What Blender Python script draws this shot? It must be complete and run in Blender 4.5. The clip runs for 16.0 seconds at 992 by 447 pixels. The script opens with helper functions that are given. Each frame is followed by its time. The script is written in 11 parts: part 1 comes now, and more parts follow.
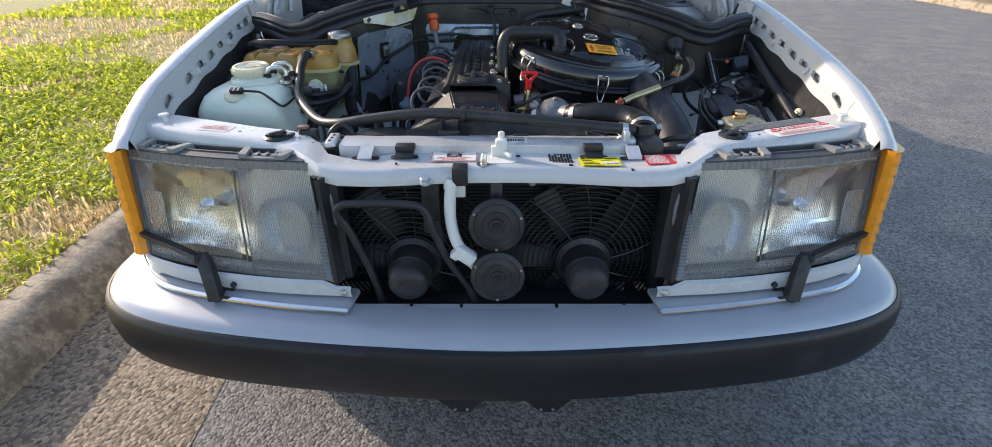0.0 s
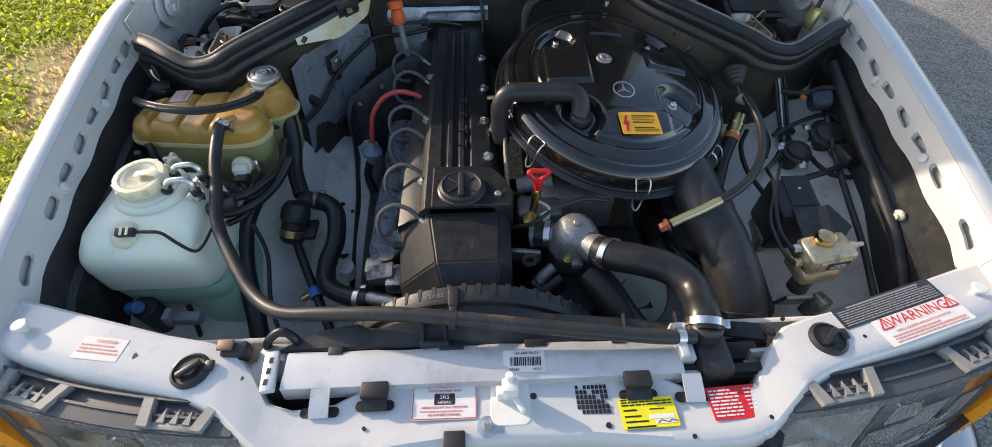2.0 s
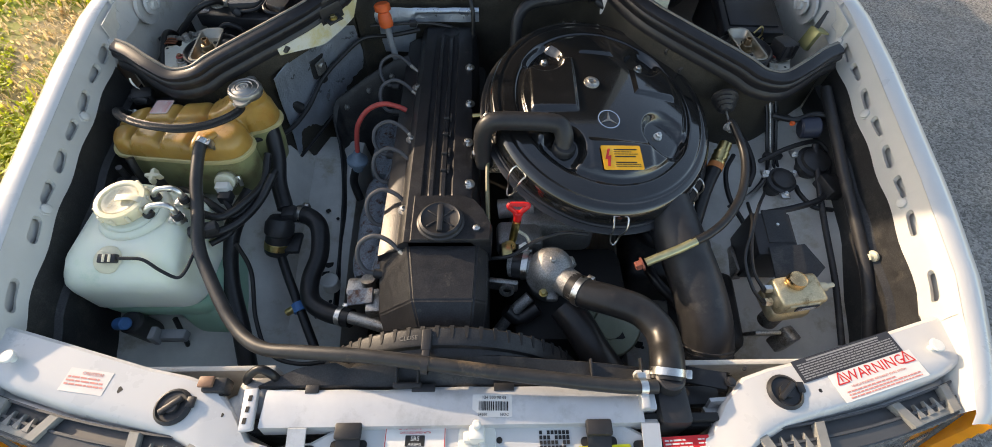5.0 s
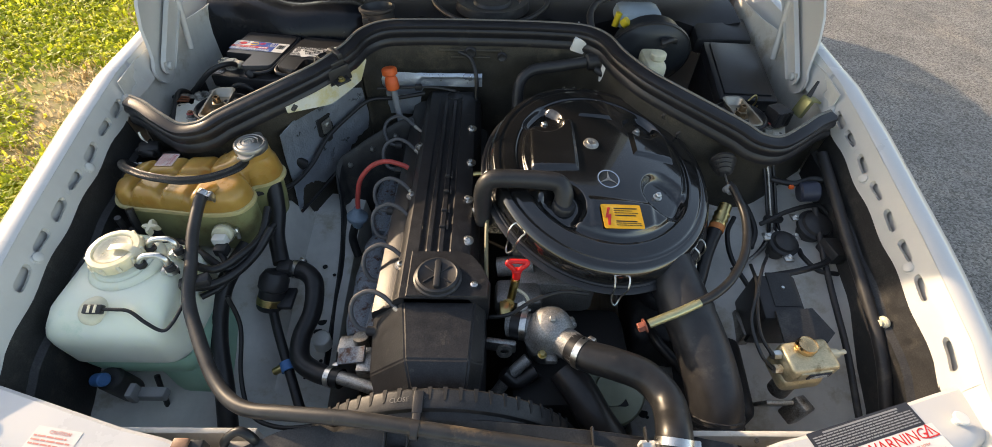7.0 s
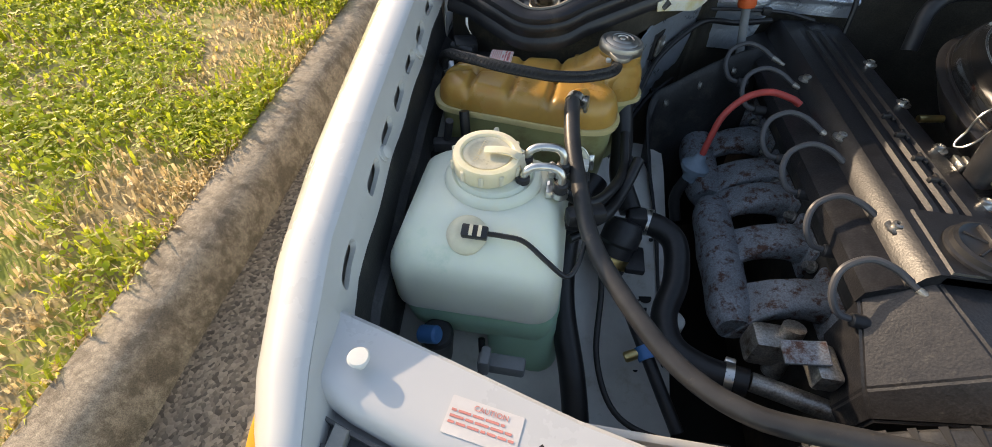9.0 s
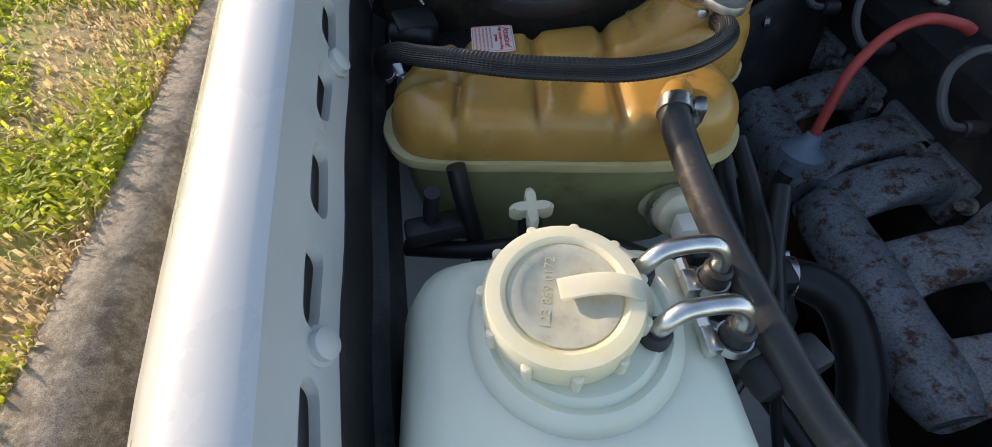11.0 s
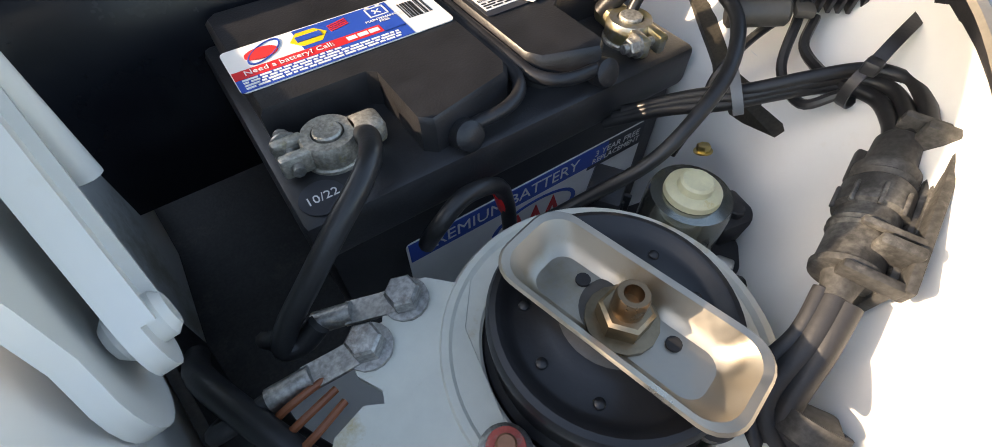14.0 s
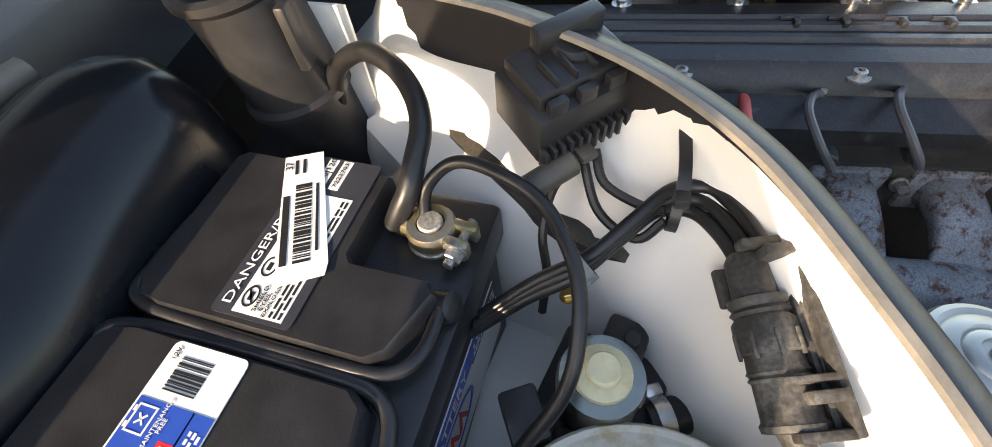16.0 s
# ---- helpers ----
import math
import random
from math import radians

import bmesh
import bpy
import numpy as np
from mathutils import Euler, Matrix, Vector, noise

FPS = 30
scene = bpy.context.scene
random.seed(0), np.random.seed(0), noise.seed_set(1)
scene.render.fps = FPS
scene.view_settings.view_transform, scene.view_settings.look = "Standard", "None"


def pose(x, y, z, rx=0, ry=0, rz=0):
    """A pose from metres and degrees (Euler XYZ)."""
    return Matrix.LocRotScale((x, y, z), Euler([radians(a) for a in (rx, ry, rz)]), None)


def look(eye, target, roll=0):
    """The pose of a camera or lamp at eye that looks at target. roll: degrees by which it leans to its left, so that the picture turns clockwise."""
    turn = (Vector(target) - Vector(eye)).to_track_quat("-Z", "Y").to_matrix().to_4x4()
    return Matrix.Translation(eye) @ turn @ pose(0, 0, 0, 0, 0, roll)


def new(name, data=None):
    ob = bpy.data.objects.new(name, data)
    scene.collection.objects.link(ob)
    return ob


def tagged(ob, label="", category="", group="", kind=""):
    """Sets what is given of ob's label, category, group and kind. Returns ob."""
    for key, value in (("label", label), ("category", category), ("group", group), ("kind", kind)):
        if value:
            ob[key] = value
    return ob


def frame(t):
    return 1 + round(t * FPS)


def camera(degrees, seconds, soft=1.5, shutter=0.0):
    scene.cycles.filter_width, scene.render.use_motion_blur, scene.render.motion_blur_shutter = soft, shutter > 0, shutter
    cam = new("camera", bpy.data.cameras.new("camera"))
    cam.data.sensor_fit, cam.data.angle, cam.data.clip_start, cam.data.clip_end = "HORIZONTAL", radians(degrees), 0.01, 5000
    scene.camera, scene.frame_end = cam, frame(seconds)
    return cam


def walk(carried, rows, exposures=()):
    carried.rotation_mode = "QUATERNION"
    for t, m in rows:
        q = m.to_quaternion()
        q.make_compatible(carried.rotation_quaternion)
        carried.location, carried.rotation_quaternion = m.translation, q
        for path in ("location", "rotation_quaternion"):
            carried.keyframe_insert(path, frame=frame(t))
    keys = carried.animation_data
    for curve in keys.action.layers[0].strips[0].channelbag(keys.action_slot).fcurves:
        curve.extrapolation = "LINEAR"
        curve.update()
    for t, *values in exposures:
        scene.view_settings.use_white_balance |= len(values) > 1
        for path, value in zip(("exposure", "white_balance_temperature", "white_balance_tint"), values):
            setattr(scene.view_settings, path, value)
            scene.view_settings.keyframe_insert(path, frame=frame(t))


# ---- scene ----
cam = camera(91.6, 16.0, soft=0.85)
METRES, EYE, TILT, LEAN, TURN = 2.7, 1.16, -30.0, 0.0, 0.0
ROWS = [
    (0.0, 0.0, 0.0, 0.0, -0.0, 0.0, -0.0),
    (0.5, 0.009, 0.0534, 0.0662, -0.24, -8.41, 0.26),
    (1.0, 0.0027, 0.1004, 0.1185, -0.48, -12.39, 0.39),
    (1.5, -0.0102, 0.1295, 0.1729, -1.08, -14.41, 1.3),
    (2.0, -0.0053, 0.1349, 0.2058, -1.74, -17.88, 1.57),
    (2.5, 0.0021, 0.1352, 0.2307, -2.21, -22.25, 1.2),
    (3.0, 0.0057, 0.1344, 0.2496, -2.26, -23.46, 0.62),
    (3.5, 0.0063, 0.1403, 0.2542, -1.94, -23.59, -0.01),
    (6.0, 0.0123, 0.1508, 0.2527, -0.87, -21.75, 0.17),
    (6.5, 0.0126, 0.15, 0.2516, -0.95, -17.41, 0.25),
    (7.0, 0.0115, 0.1517, 0.2482, -0.67, -15.54, -0.95),
    (7.5, -0.0037, 0.1575, 0.2367, 3.89, -14.92, -4.9),
    (8.0, -0.0807, 0.1722, 0.2076, 9.8, -14.62, -12.04),
    (8.5, -0.161, 0.1986, 0.1862, 9.59, -14.94, -9.29),
    (11.0, -0.2424, 0.3664, 0.1921, -2.85, -21.04, 3.4),
    (11.5, -0.2474, 0.3931, 0.2114, -5.23, -21.7, 4.41),
    (12.0, -0.2612, 0.4227, 0.2253, -15.08, -22.98, 9.79),
    (12.5, -0.2659, 0.4525, 0.2439, -26.74, -25.44, 15.67),
    (13.0, -0.2657, 0.4807, 0.2577, -34.12, -27.38, 15.73),
    (13.5, -0.2579, 0.5072, 0.2714, -37.25, -28.66, 18.5),
    (14.0, -0.2584, 0.526, 0.2904, -39.45, -30.21, 19.65),
    (14.5, -0.2565, 0.547, 0.3133, -45.22, -32.31, 23.23),
    (15.0, -0.2443, 0.5641, 0.329, -57.12, -37.52, 28.96),
    (15.5, -0.23, 0.5608, 0.3333, -71.87, -44.57, 33.65),
    (16.0, -0.2124, 0.5422, 0.3249, -80.28, -48.86, 34.18),
]
walk(cam, [(t, pose(0, 0, EYE, TILT, LEAN, TURN) @ pose(METRES * x, METRES * y, METRES * z, 90 + pitch, roll, yaw)) for t, x, y, z, yaw, pitch, roll in ROWS],
     [(0.0, 1.10, 6600, 13), (0.5, 1.08, 6600, 13), (1.0, 1.06, 6500, 13), (2.0, 1.18, 7000, 13), (3.5, 1.28, 7600, 13), (7.0, 1.40, 8200, 13), (8.0, 1.40, 8400, 13), (8.7, 1.30, 8000, 13), (11.0, 1.06, 7000, 13), (12.0, 1.06, 7000, 13),
      (12.5, 1.20, 6900, 13), (13.0, 1.75, 6900, 13), (13.5, 2.20, 7700, 13), (14.0, 2.10, 7700, 13), (14.5, 2.05, 7800, 13), (15.0, 2.15, 7800, 13), (16.0, 2.10, 7700, 13)])

# ---- light: low sun from the kerb side, a little from behind the car ----
SUN_DIR = Vector((-2.27, 1.40, 1.0)).normalized()
world = bpy.data.worlds.new("sky")
scene.world = world
world.use_nodes = True
wn = world.node_tree
sky = wn.nodes.new("ShaderNodeTexSky")
sky.sky_type = "NISHITA"
sky.sun_disc = False
sky.sun_elevation = math.asin(SUN_DIR.z)
sky.sun_rotation = math.atan2(SUN_DIR.x, SUN_DIR.y)
sky.air_density, sky.dust_density = 1.0, 1.2
wn.nodes["Background"].inputs["Strength"].default_value = 0.15
wn.links.new(sky.outputs["Color"], wn.nodes["Background"].inputs["Color"])
sun_data = bpy.data.lights.new("sun", "SUN")
sun_data.energy, sun_data.angle, sun_data.color = 2.35, radians(0.6), (1.0, 0.84, 0.66)
sun = new("sun", sun_data)
sun.matrix_world = look(SUN_DIR * 30, (0, 0, 0))
scene.view_settings.exposure = 0.3

# ---- building tools ----
CX = 0.016  # the car's middle line
ORIGINS = {}


def P(d, y, z):
    """A place d metres to the right of the car's middle line."""
    return Vector((CX + d, y, z))


def thing(name, at, label, category, group="", kind=""):
    ob = new(name)
    ob.empty_display_size = 0.02
    ob.location = at
    ORIGINS[name if ob.name == name else ob.name] = Vector(at)
    return tagged(ob, label, category, group, kind)


def finish(me, mat, smooth=True, angle=38):
    if smooth:
        me.shade_smooth()
        me.set_sharp_from_angle(angle=radians(angle))
    for m in mat if isinstance(mat, (list, tuple)) else [mat]:
        me.materials.append(m)
    return me


def part(name, bm, mat, parent=None, label="", smooth=True, angle=38, kind=""):
    """One mesh object in world places, under a thing or a part."""
    me = bpy.data.meshes.new(name)
    bmesh.ops.recalc_face_normals(bm, faces=bm.faces)
    bm.to_mesh(me)
    bm.free()
    finish(me, mat, smooth, angle)
    ob = new(name, me)
    if parent is not None:
        ob.parent = parent
        if parent.type == "EMPTY":
            ob.matrix_parent_inverse = Matrix.Translation(-Vector(parent.location))
    return tagged(ob, label, "", "", kind)


def solid(name, bm, mat, label, category, group="", kind="", smooth=True, angle=38):
    return tagged(part(name, bm, mat, None, "", smooth, angle), label, category, group, kind)


def B():
    return bmesh.new()


def frame_of(origin, xdir, ydir):
    """A matrix with its origin and two directions of a plane."""
    x = Vector(xdir).normalized()
    z = x.cross(Vector(ydir)).normalized()
    y = z.cross(x)
    return Matrix.Translation(origin) @ Matrix((x, y, z)).transposed().to_4x4()


def along(p, d):
    """A matrix at p whose z points along d."""
    return Matrix.Translation(p) @ Vector(d).to_track_quat("Z", "Y").to_matrix().to_4x4()


def box(bm, c, s, bevel=0.0, m=None, seg=2, rot=(0, 0, 0)):
    """A box of size s round c, its edges rounded."""
    mm = (m if m is not None else Matrix.Identity(4)) @ pose(*c, *rot) @ Matrix.Diagonal((*s, 1))
    vs = bmesh.ops.create_cube(bm, size=1, matrix=mm)["verts"]
    if bevel > 0:
        es = list({e for v in vs for e in v.link_edges})
        bmesh.ops.bevel(bm, geom=es, offset=min(bevel, 0.45 * min(s)), segments=seg, affect="EDGES", profile=0.5)
    return bm


def lathe(bm, profile, m, seg=32):
    """A turned body: (radius, height) round the z of m."""
    rings = []
    for r, h in profile:
        if r < 1e-6:
            rings.append([bm.verts.new(m @ Vector((0, 0, h)))])
        else:
            rings.append([bm.verts.new(m @ Vector((r * math.cos(a), r * math.sin(a), h))) for a in [2 * math.pi * k / seg for k in range(seg)]])
    for a, b in zip(rings, rings[1:]):
        for k in range(seg):
            j = (k + 1) % seg
            if len(a) == 1 and len(b) > 1:
                bm.faces.new((a[0], b[k], b[j]))
            elif len(b) == 1 and len(a) > 1:
                bm.faces.new((a[k], a[j], b[0]))
            elif len(a) > 1:
                bm.faces.new((a[k], a[j], b[j], b[k]))
    return bm


def cyl(bm, p0, p1, r, r1=None, seg=20, bevel=0.0):
    p0, p1 = Vector(p0), Vector(p1)
    r1 = r if r1 is None else r1
    h = (p1 - p0).length
    b = min(bevel, 0.4 * h, 0.4 * min(r, r1) + 1e-9)
    prof = [(0, 0), (r - b, 0), (r, b), (r1, h - b), (r1 - b, h), (0, h)] if b > 0 else [(0, 0), (r, 0), (r1, h), (0, h)]
    return lathe(bm, prof, along(p0, p1 - p0), seg)


def smooth_path(pts, n=6):
    """A Catmull-Rom curve through the points."""
    pts = [Vector(p) for p in pts]
    if len(pts) < 3 or n < 2:
        return pts
    q = [2 * pts[0] - pts[1]] + pts + [2 * pts[-1] - pts[-2]]
    out = []
    for i in range(1, len(q) - 2):
        for k in range(n):
            t = k / n
            a, b, c, d = q[i - 1], q[i], q[i + 1], q[i + 2]
            out.append(0.5 * ((2 * b) + (c - a) * t + (2 * a - 5 * b + 4 * c - d) * t * t + (3 * b - a - 3 * c + d) * t ** 3))
    return out + [pts[-1]]


def sweep(bm, path, section, up=(0, 0, 1), caps=True, closed=True):
    """Carries a section of (sideways, upwards) along a path of points, held upright."""
    rings = []
    n = len(path)
    for i, p in enumerate(path):
        t = (path[min(i + 1, n - 1)] - path[max(i - 1, 0)]).normalized()
        s = t.cross(Vector(up)).normalized()
        u = s.cross(t)
        sec = section(i / max(n - 1, 1)) if callable(section) else section
        rings.append([bm.verts.new(p + s * a + u * b) for a, b in sec])
    loft(bm, rings, closed, caps)
    return bm


def loft(bm, rings, closed=True, caps=True):
    rings = [[v if isinstance(v, bmesh.types.BMVert) else bm.verts.new(v) for v in r] for r in rings]
    m = len(rings[0])
    for a, b in zip(rings, rings[1:]):
        for k in range(m if closed else m - 1):
            j = (k + 1) % m
            bm.faces.new((a[k], a[j], b[j], b[k]))
    if caps and closed:
        bm.faces.new(rings[0][::-1])
        bm.faces.new(rings[-1])
    return bm


def tube(bm, pts, r, seg=10, n=6, hollow=0.0):
    """A round hose through the points. r: a number, or a function of 0..1 along it."""
    path = smooth_path(pts, n)
    tangent = (path[1] - path[0]).normalized()
    side = tangent.orthogonal().normalized()
    rings = []
    last = len(path) - 1
    for i, p in enumerate(path):
        t = (path[min(i + 1, last)] - path[max(i - 1, 0)]).normalized()
        side = (side - t * side.dot(t)).normalized()
        other = t.cross(side)
        rr = r(i / last) if callable(r) else r
        rings.append([bm.verts.new(p + (side * math.cos(a) + other * math.sin(a)) * rr) for a in [2 * math.pi * k / seg for k in range(seg)]])
    loft(bm, rings)
    return bm


def rr(w, h, r, n=4, cx=0.0, cy=0.0):
    """The outline of a rounded rectangle, anticlockwise."""
    out = []
    for sx, sy, a0 in ((1, 1, 0), (-1, 1, 90), (-1, -1, 180), (1, -1, 270)):
        for k in range(n + 1):
            a = radians(a0 + 90 * k / n)
            out.append((cx + sx * (w / 2 - r) + r * math.cos(a), cy + sy * (h / 2 - r) + r * math.sin(a)))
    return out


def ring_rr(cx, cy, z, w, d, r, n=5):
    return [Vector((x, y, z)) for x, y in rr(w, d, r, n, cx, cy)]


def prism(bm, outline, h, m, inset=0.0):
    """A plate of that outline, from the plane of m up to h; inset: its rounded upper edge."""
    low = [m @ Vector((u, v, 0)) for u, v in outline]
    if inset > 0:
        n = len(outline)
        c = Vector((sum(p[0] for p in outline) / n, sum(p[1] for p in outline) / n))
        size = max((Vector(p) - c).length for p in outline)
        k = 1 - inset / size
        mid = [m @ Vector((u, v, h - inset)) for u, v in outline]
        top = [m @ Vector((c.x + (u - c.x) * k, c.y + (v - c.y) * k, h)) for u, v in outline]
        return loft(bm, [low, mid, top])
    return loft(bm, [low, [m @ Vector((u, v, h)) for u, v in outline]])


def sheet(bm, rows, thick, direction=None):
    """A sheet through a grid of points, with thickness."""
    rows = [[Vector(p) for p in r] for r in rows]
    a, b = len(rows), len(rows[0])
    nor = {}
    for i in range(a):
        for j in range(b):
            du = rows[min(i + 1, a - 1)][j] - rows[max(i - 1, 0)][j]
            dv = rows[i][min(j + 1, b - 1)] - rows[i][max(j - 1, 0)]
            nor[i, j] = Vector(direction) if direction else du.cross(dv).normalized()
    top = [[bm.verts.new(rows[i][j]) for j in range(b)] for i in range(a)]
    low = [[bm.verts.new(rows[i][j] - nor[i, j] * thick) for j in range(b)] for i in range(a)]
    for i in range(a - 1):
        for j in range(b - 1):
            bm.faces.new((top[i][j], top[i + 1][j], top[i + 1][j + 1], top[i][j + 1]))
            bm.faces.new((low[i][j], low[i][j + 1], low[i + 1][j + 1], low[i + 1][j]))
    for i in range(a - 1):
        for j in (0, b - 1):
            bm.faces.new((top[i][j], low[i][j], low[i + 1][j], top[i + 1][j]))
    for j in range(b - 1):
        for i in (0, a - 1):
            bm.faces.new((top[i][j], top[i][j + 1], low[i][j + 1], low[i][j]))
    return bm


def hexnut(bm, p, d, r, h):
    """A bolt head with a washer under it."""
    m = along(p, d)
    lathe(bm, [(0, 0), (r * 1.35, 0), (r * 1.35, h * 0.2), (r, h * 0.22), (0, h * 0.22)], m, 16)
    lathe(bm, [(0, h * 0.2), (r, h * 0.2), (r, h * 0.9), (r * 0.85, h), (0, h)], m, 6)
    return bm


def clamp(bm, p, d, r, w=0.011):
    """A worm-drive hose clamp round a hose of radius r at p along d."""
    m = along(p, d)
    lathe(bm, [(r, -w / 2), (r + 0.0012, -w / 2), (r + 0.0012, w / 2), (r, w / 2), (r, -w / 2)], m, 24)
    box(bm, (r + 0.004, 0, 0), (0.009, 0.016, w * 1.25), 0.002, m)
    cyl(bm, m @ Vector((r + 0.005, -0.016, 0)), m @ Vector((r + 0.005, -0.004, 0)), 0.0042, seg=8)
    return bm


def wording(text, size, m, parent, mat, align="CENTER", lift=0.0004, name="lettering", spread=1.0):
    """Letters as a thin mesh on the plane of m."""
    cu = bpy.data.curves.new("lettering", "FONT")
    cu.body, cu.size, cu.align_x, cu.align_y = text, size, align, "CENTER"
    cu.resolution_u, cu.extrude, cu.space_character = 2, 0.00012, spread
    ob = bpy.data.objects.new("lettering", cu)
    scene.collection.objects.link(ob)
    me = bpy.data.meshes.new_from_object(ob.evaluated_get(bpy.context.evaluated_depsgraph_get()))
    bpy.data.objects.remove(ob)
    bpy.data.curves.remove(cu)
    bm = bmesh.new()
    bm.from_mesh(me)
    bpy.data.meshes.remove(me)
    bmesh.ops.transform(bm, matrix=m @ Matrix.Translation((0, 0, lift)), verts=bm.verts)
    return part(name, bm, mat, parent, smooth=False)


def bars(lines, m, parent, mat, lift=0.0004, name="small_print"):
    """Plain bars for writing that cannot be read: (x, y, length, height) on the plane of m."""
    bm = B()
    for x, y, w, h in lines:
        box(bm, (x, y, lift), (w, h, 0.0003), 0, m)
    return part(name, bm, mat, parent, smooth=False)


def textlines(x0, x1, y0, y1, n, h, rng, words=True):
    """Rows of word-length bars that fill a field."""
    out = []
    for k in range(n):
        y = y0 + (y1 - y0) * (k + 0.5) / n
        x = x0
        end = x1 - (x1 - x0) * (0.0 if k < n - 1 else rng.random() * 0.4)
        while x < end - h:
            w = min(end - x, h * rng.uniform(1.5, 6)) if words else end - x
            out.append((x + w / 2, y, w, h))
            x += w + h * 0.8
    return out

# ---- materials ----
def M(name, col, rough=0.5, metal=0.0, var=0.12, scale=25.0, bump=0.0, bscale=250.0, coat=0.0, trans=0.0, sss=0.0, stain=None,
      stain_at=0.6, stain_scale=9.0, rough_var=0.15, spec=0.5, ior=1.45, stain_rough=None, stretch=(1, 1, 1), per_piece=0.0, fine=None):
    """A surface with grain, a second tone in patches (stain) and fine relief."""
    fine = fine or 0.0
    mat = bpy.data.materials.new(name)
    mat.use_nodes = True
    nt = mat.node_tree
    nn, ll = nt.nodes, nt.links
    b = nn["Principled BSDF"]
    tc = nn.new("ShaderNodeTexCoord")
    mp = nn.new("ShaderNodeMapping")
    mp.inputs["Scale"].default_value = stretch
    ll.new(tc.outputs["Object"], mp.inputs["Vector"])
    n1 = nn.new("ShaderNodeTexNoise")
    n1.inputs["Scale"].default_value, n1.inputs["Detail"].default_value = scale, 6
    n1.inputs["Roughness"].default_value = 0.65
    ll.new(mp.outputs[0], n1.inputs["Vector"])
    ramp = nn.new("ShaderNodeMix")
    ramp.data_type = "RGBA"
    ramp.inputs["A"].default_value = (*[c * (1 - var) for c in col], 1)
    ramp.inputs["B"].default_value = (*[min(1, c * (1 + var)) for c in col], 1)
    st = nn.new("ShaderNodeMapRange")
    st.inputs["From Min"].default_value, st.inputs["From Max"].default_value = 0.3, 0.7
    ll.new(n1.outputs["Fac"], st.inputs["Value"])
    ll.new(st.outputs[0], ramp.inputs["Factor"])
    out = ramp.outputs["Result"]
    rfac = st.outputs[0]
    if stain is not None:
        n2 = nn.new("ShaderNodeTexNoise")
        n2.inputs["Scale"].default_value, n2.inputs["Detail"].default_value = stain_scale, 9
        n2.inputs["Roughness"].default_value = 0.7
        ll.new(mp.outputs[0], n2.inputs["Vector"])
        mr = nn.new("ShaderNodeMapRange")
        mr.inputs["From Min"].default_value, mr.inputs["From Max"].default_value = stain_at - 0.05, stain_at + 0.07
        ll.new(n2.outputs["Fac"], mr.inputs["Value"])
        mx = nn.new("ShaderNodeMix")
        mx.data_type = "RGBA"
        mx.inputs["B"].default_value = (*stain, 1)
        ll.new(mr.outputs[0], mx.inputs["Factor"])
        ll.new(out, mx.inputs["A"])
        out = mx.outputs["Result"]
    if per_piece > 0:
        oi = nn.new("ShaderNodeObjectInfo")
        hs = nn.new("ShaderNodeHueSaturation")
        pm = nn.new("ShaderNodeMapRange")
        pm.inputs["To Min"].default_value, pm.inputs["To Max"].default_value = 1 - per_piece, 1 + per_piece
        ll.new(oi.outputs["Random"], pm.inputs["Value"])
        ll.new(pm.outputs[0], hs.inputs["Value"])
        ll.new(out, hs.inputs["Color"])
        out = hs.outputs["Color"]
    if fine > 0:
        n4 = nn.new("ShaderNodeTexNoise")
        n4.inputs["Scale"].default_value, n4.inputs["Detail"].default_value = 420.0, 3
        ll.new(tc.outputs["Object"], n4.inputs["Vector"])
        fm = nn.new("ShaderNodeMapRange")
        fm.inputs["From Min"].default_value, fm.inputs["From Max"].default_value = 0.35, 0.68
        fm.inputs["To Min"].default_value, fm.inputs["To Max"].default_value = 1 - fine, 1 + 1.6 * fine
        ll.new(n4.outputs["Fac"], fm.inputs["Value"])
        fh = nn.new("ShaderNodeHueSaturation")
        ll.new(fm.outputs[0], fh.inputs["Value"])
        ll.new(out, fh.inputs["Color"])
        out = fh.outputs["Color"]
    ll.new(out, b.inputs["Base Color"])
    rm = nn.new("ShaderNodeMapRange")
    rm.inputs["To Min"].default_value = max(0.02, rough - rough_var * rough)
    rm.inputs["To Max"].default_value = min(1, rough + rough_var * rough)
    ll.new(rfac, rm.inputs["Value"])
    ll.new(rm.outputs[0], b.inputs["Roughness"])
    b.inputs["Metallic"].default_value = metal
    b.inputs["Coat Weight"].default_value = coat
    b.inputs["Coat Roughness"].default_value = 0.06
    b.inputs["Transmission Weight"].default_value = trans
    b.inputs["IOR"].default_value = ior
    b.inputs["Specular IOR Level"].default_value = spec
    if sss > 0:
        b.inputs["Subsurface Weight"].default_value = sss
        b.inputs["Subsurface Radius"].default_value = (0.05, 0.05, 0.04)
        b.inputs["Subsurface Scale"].default_value = 0.5
    if bump > 0:
        n3 = nn.new("ShaderNodeTexNoise")
        n3.inputs["Scale"].default_value, n3.inputs["Detail"].default_value = bscale, 4
        ll.new(mp.outputs[0], n3.inputs["Vector"])
        bp = nn.new("ShaderNodeBump")
        bp.inputs["Strength"].default_value, bp.inputs["Distance"].default_value = bump, 0.002
        ll.new(n3.outputs["Fac"], bp.inputs["Height"])
        ll.new(bp.outputs[0], b.inputs["Normal"])
    return mat


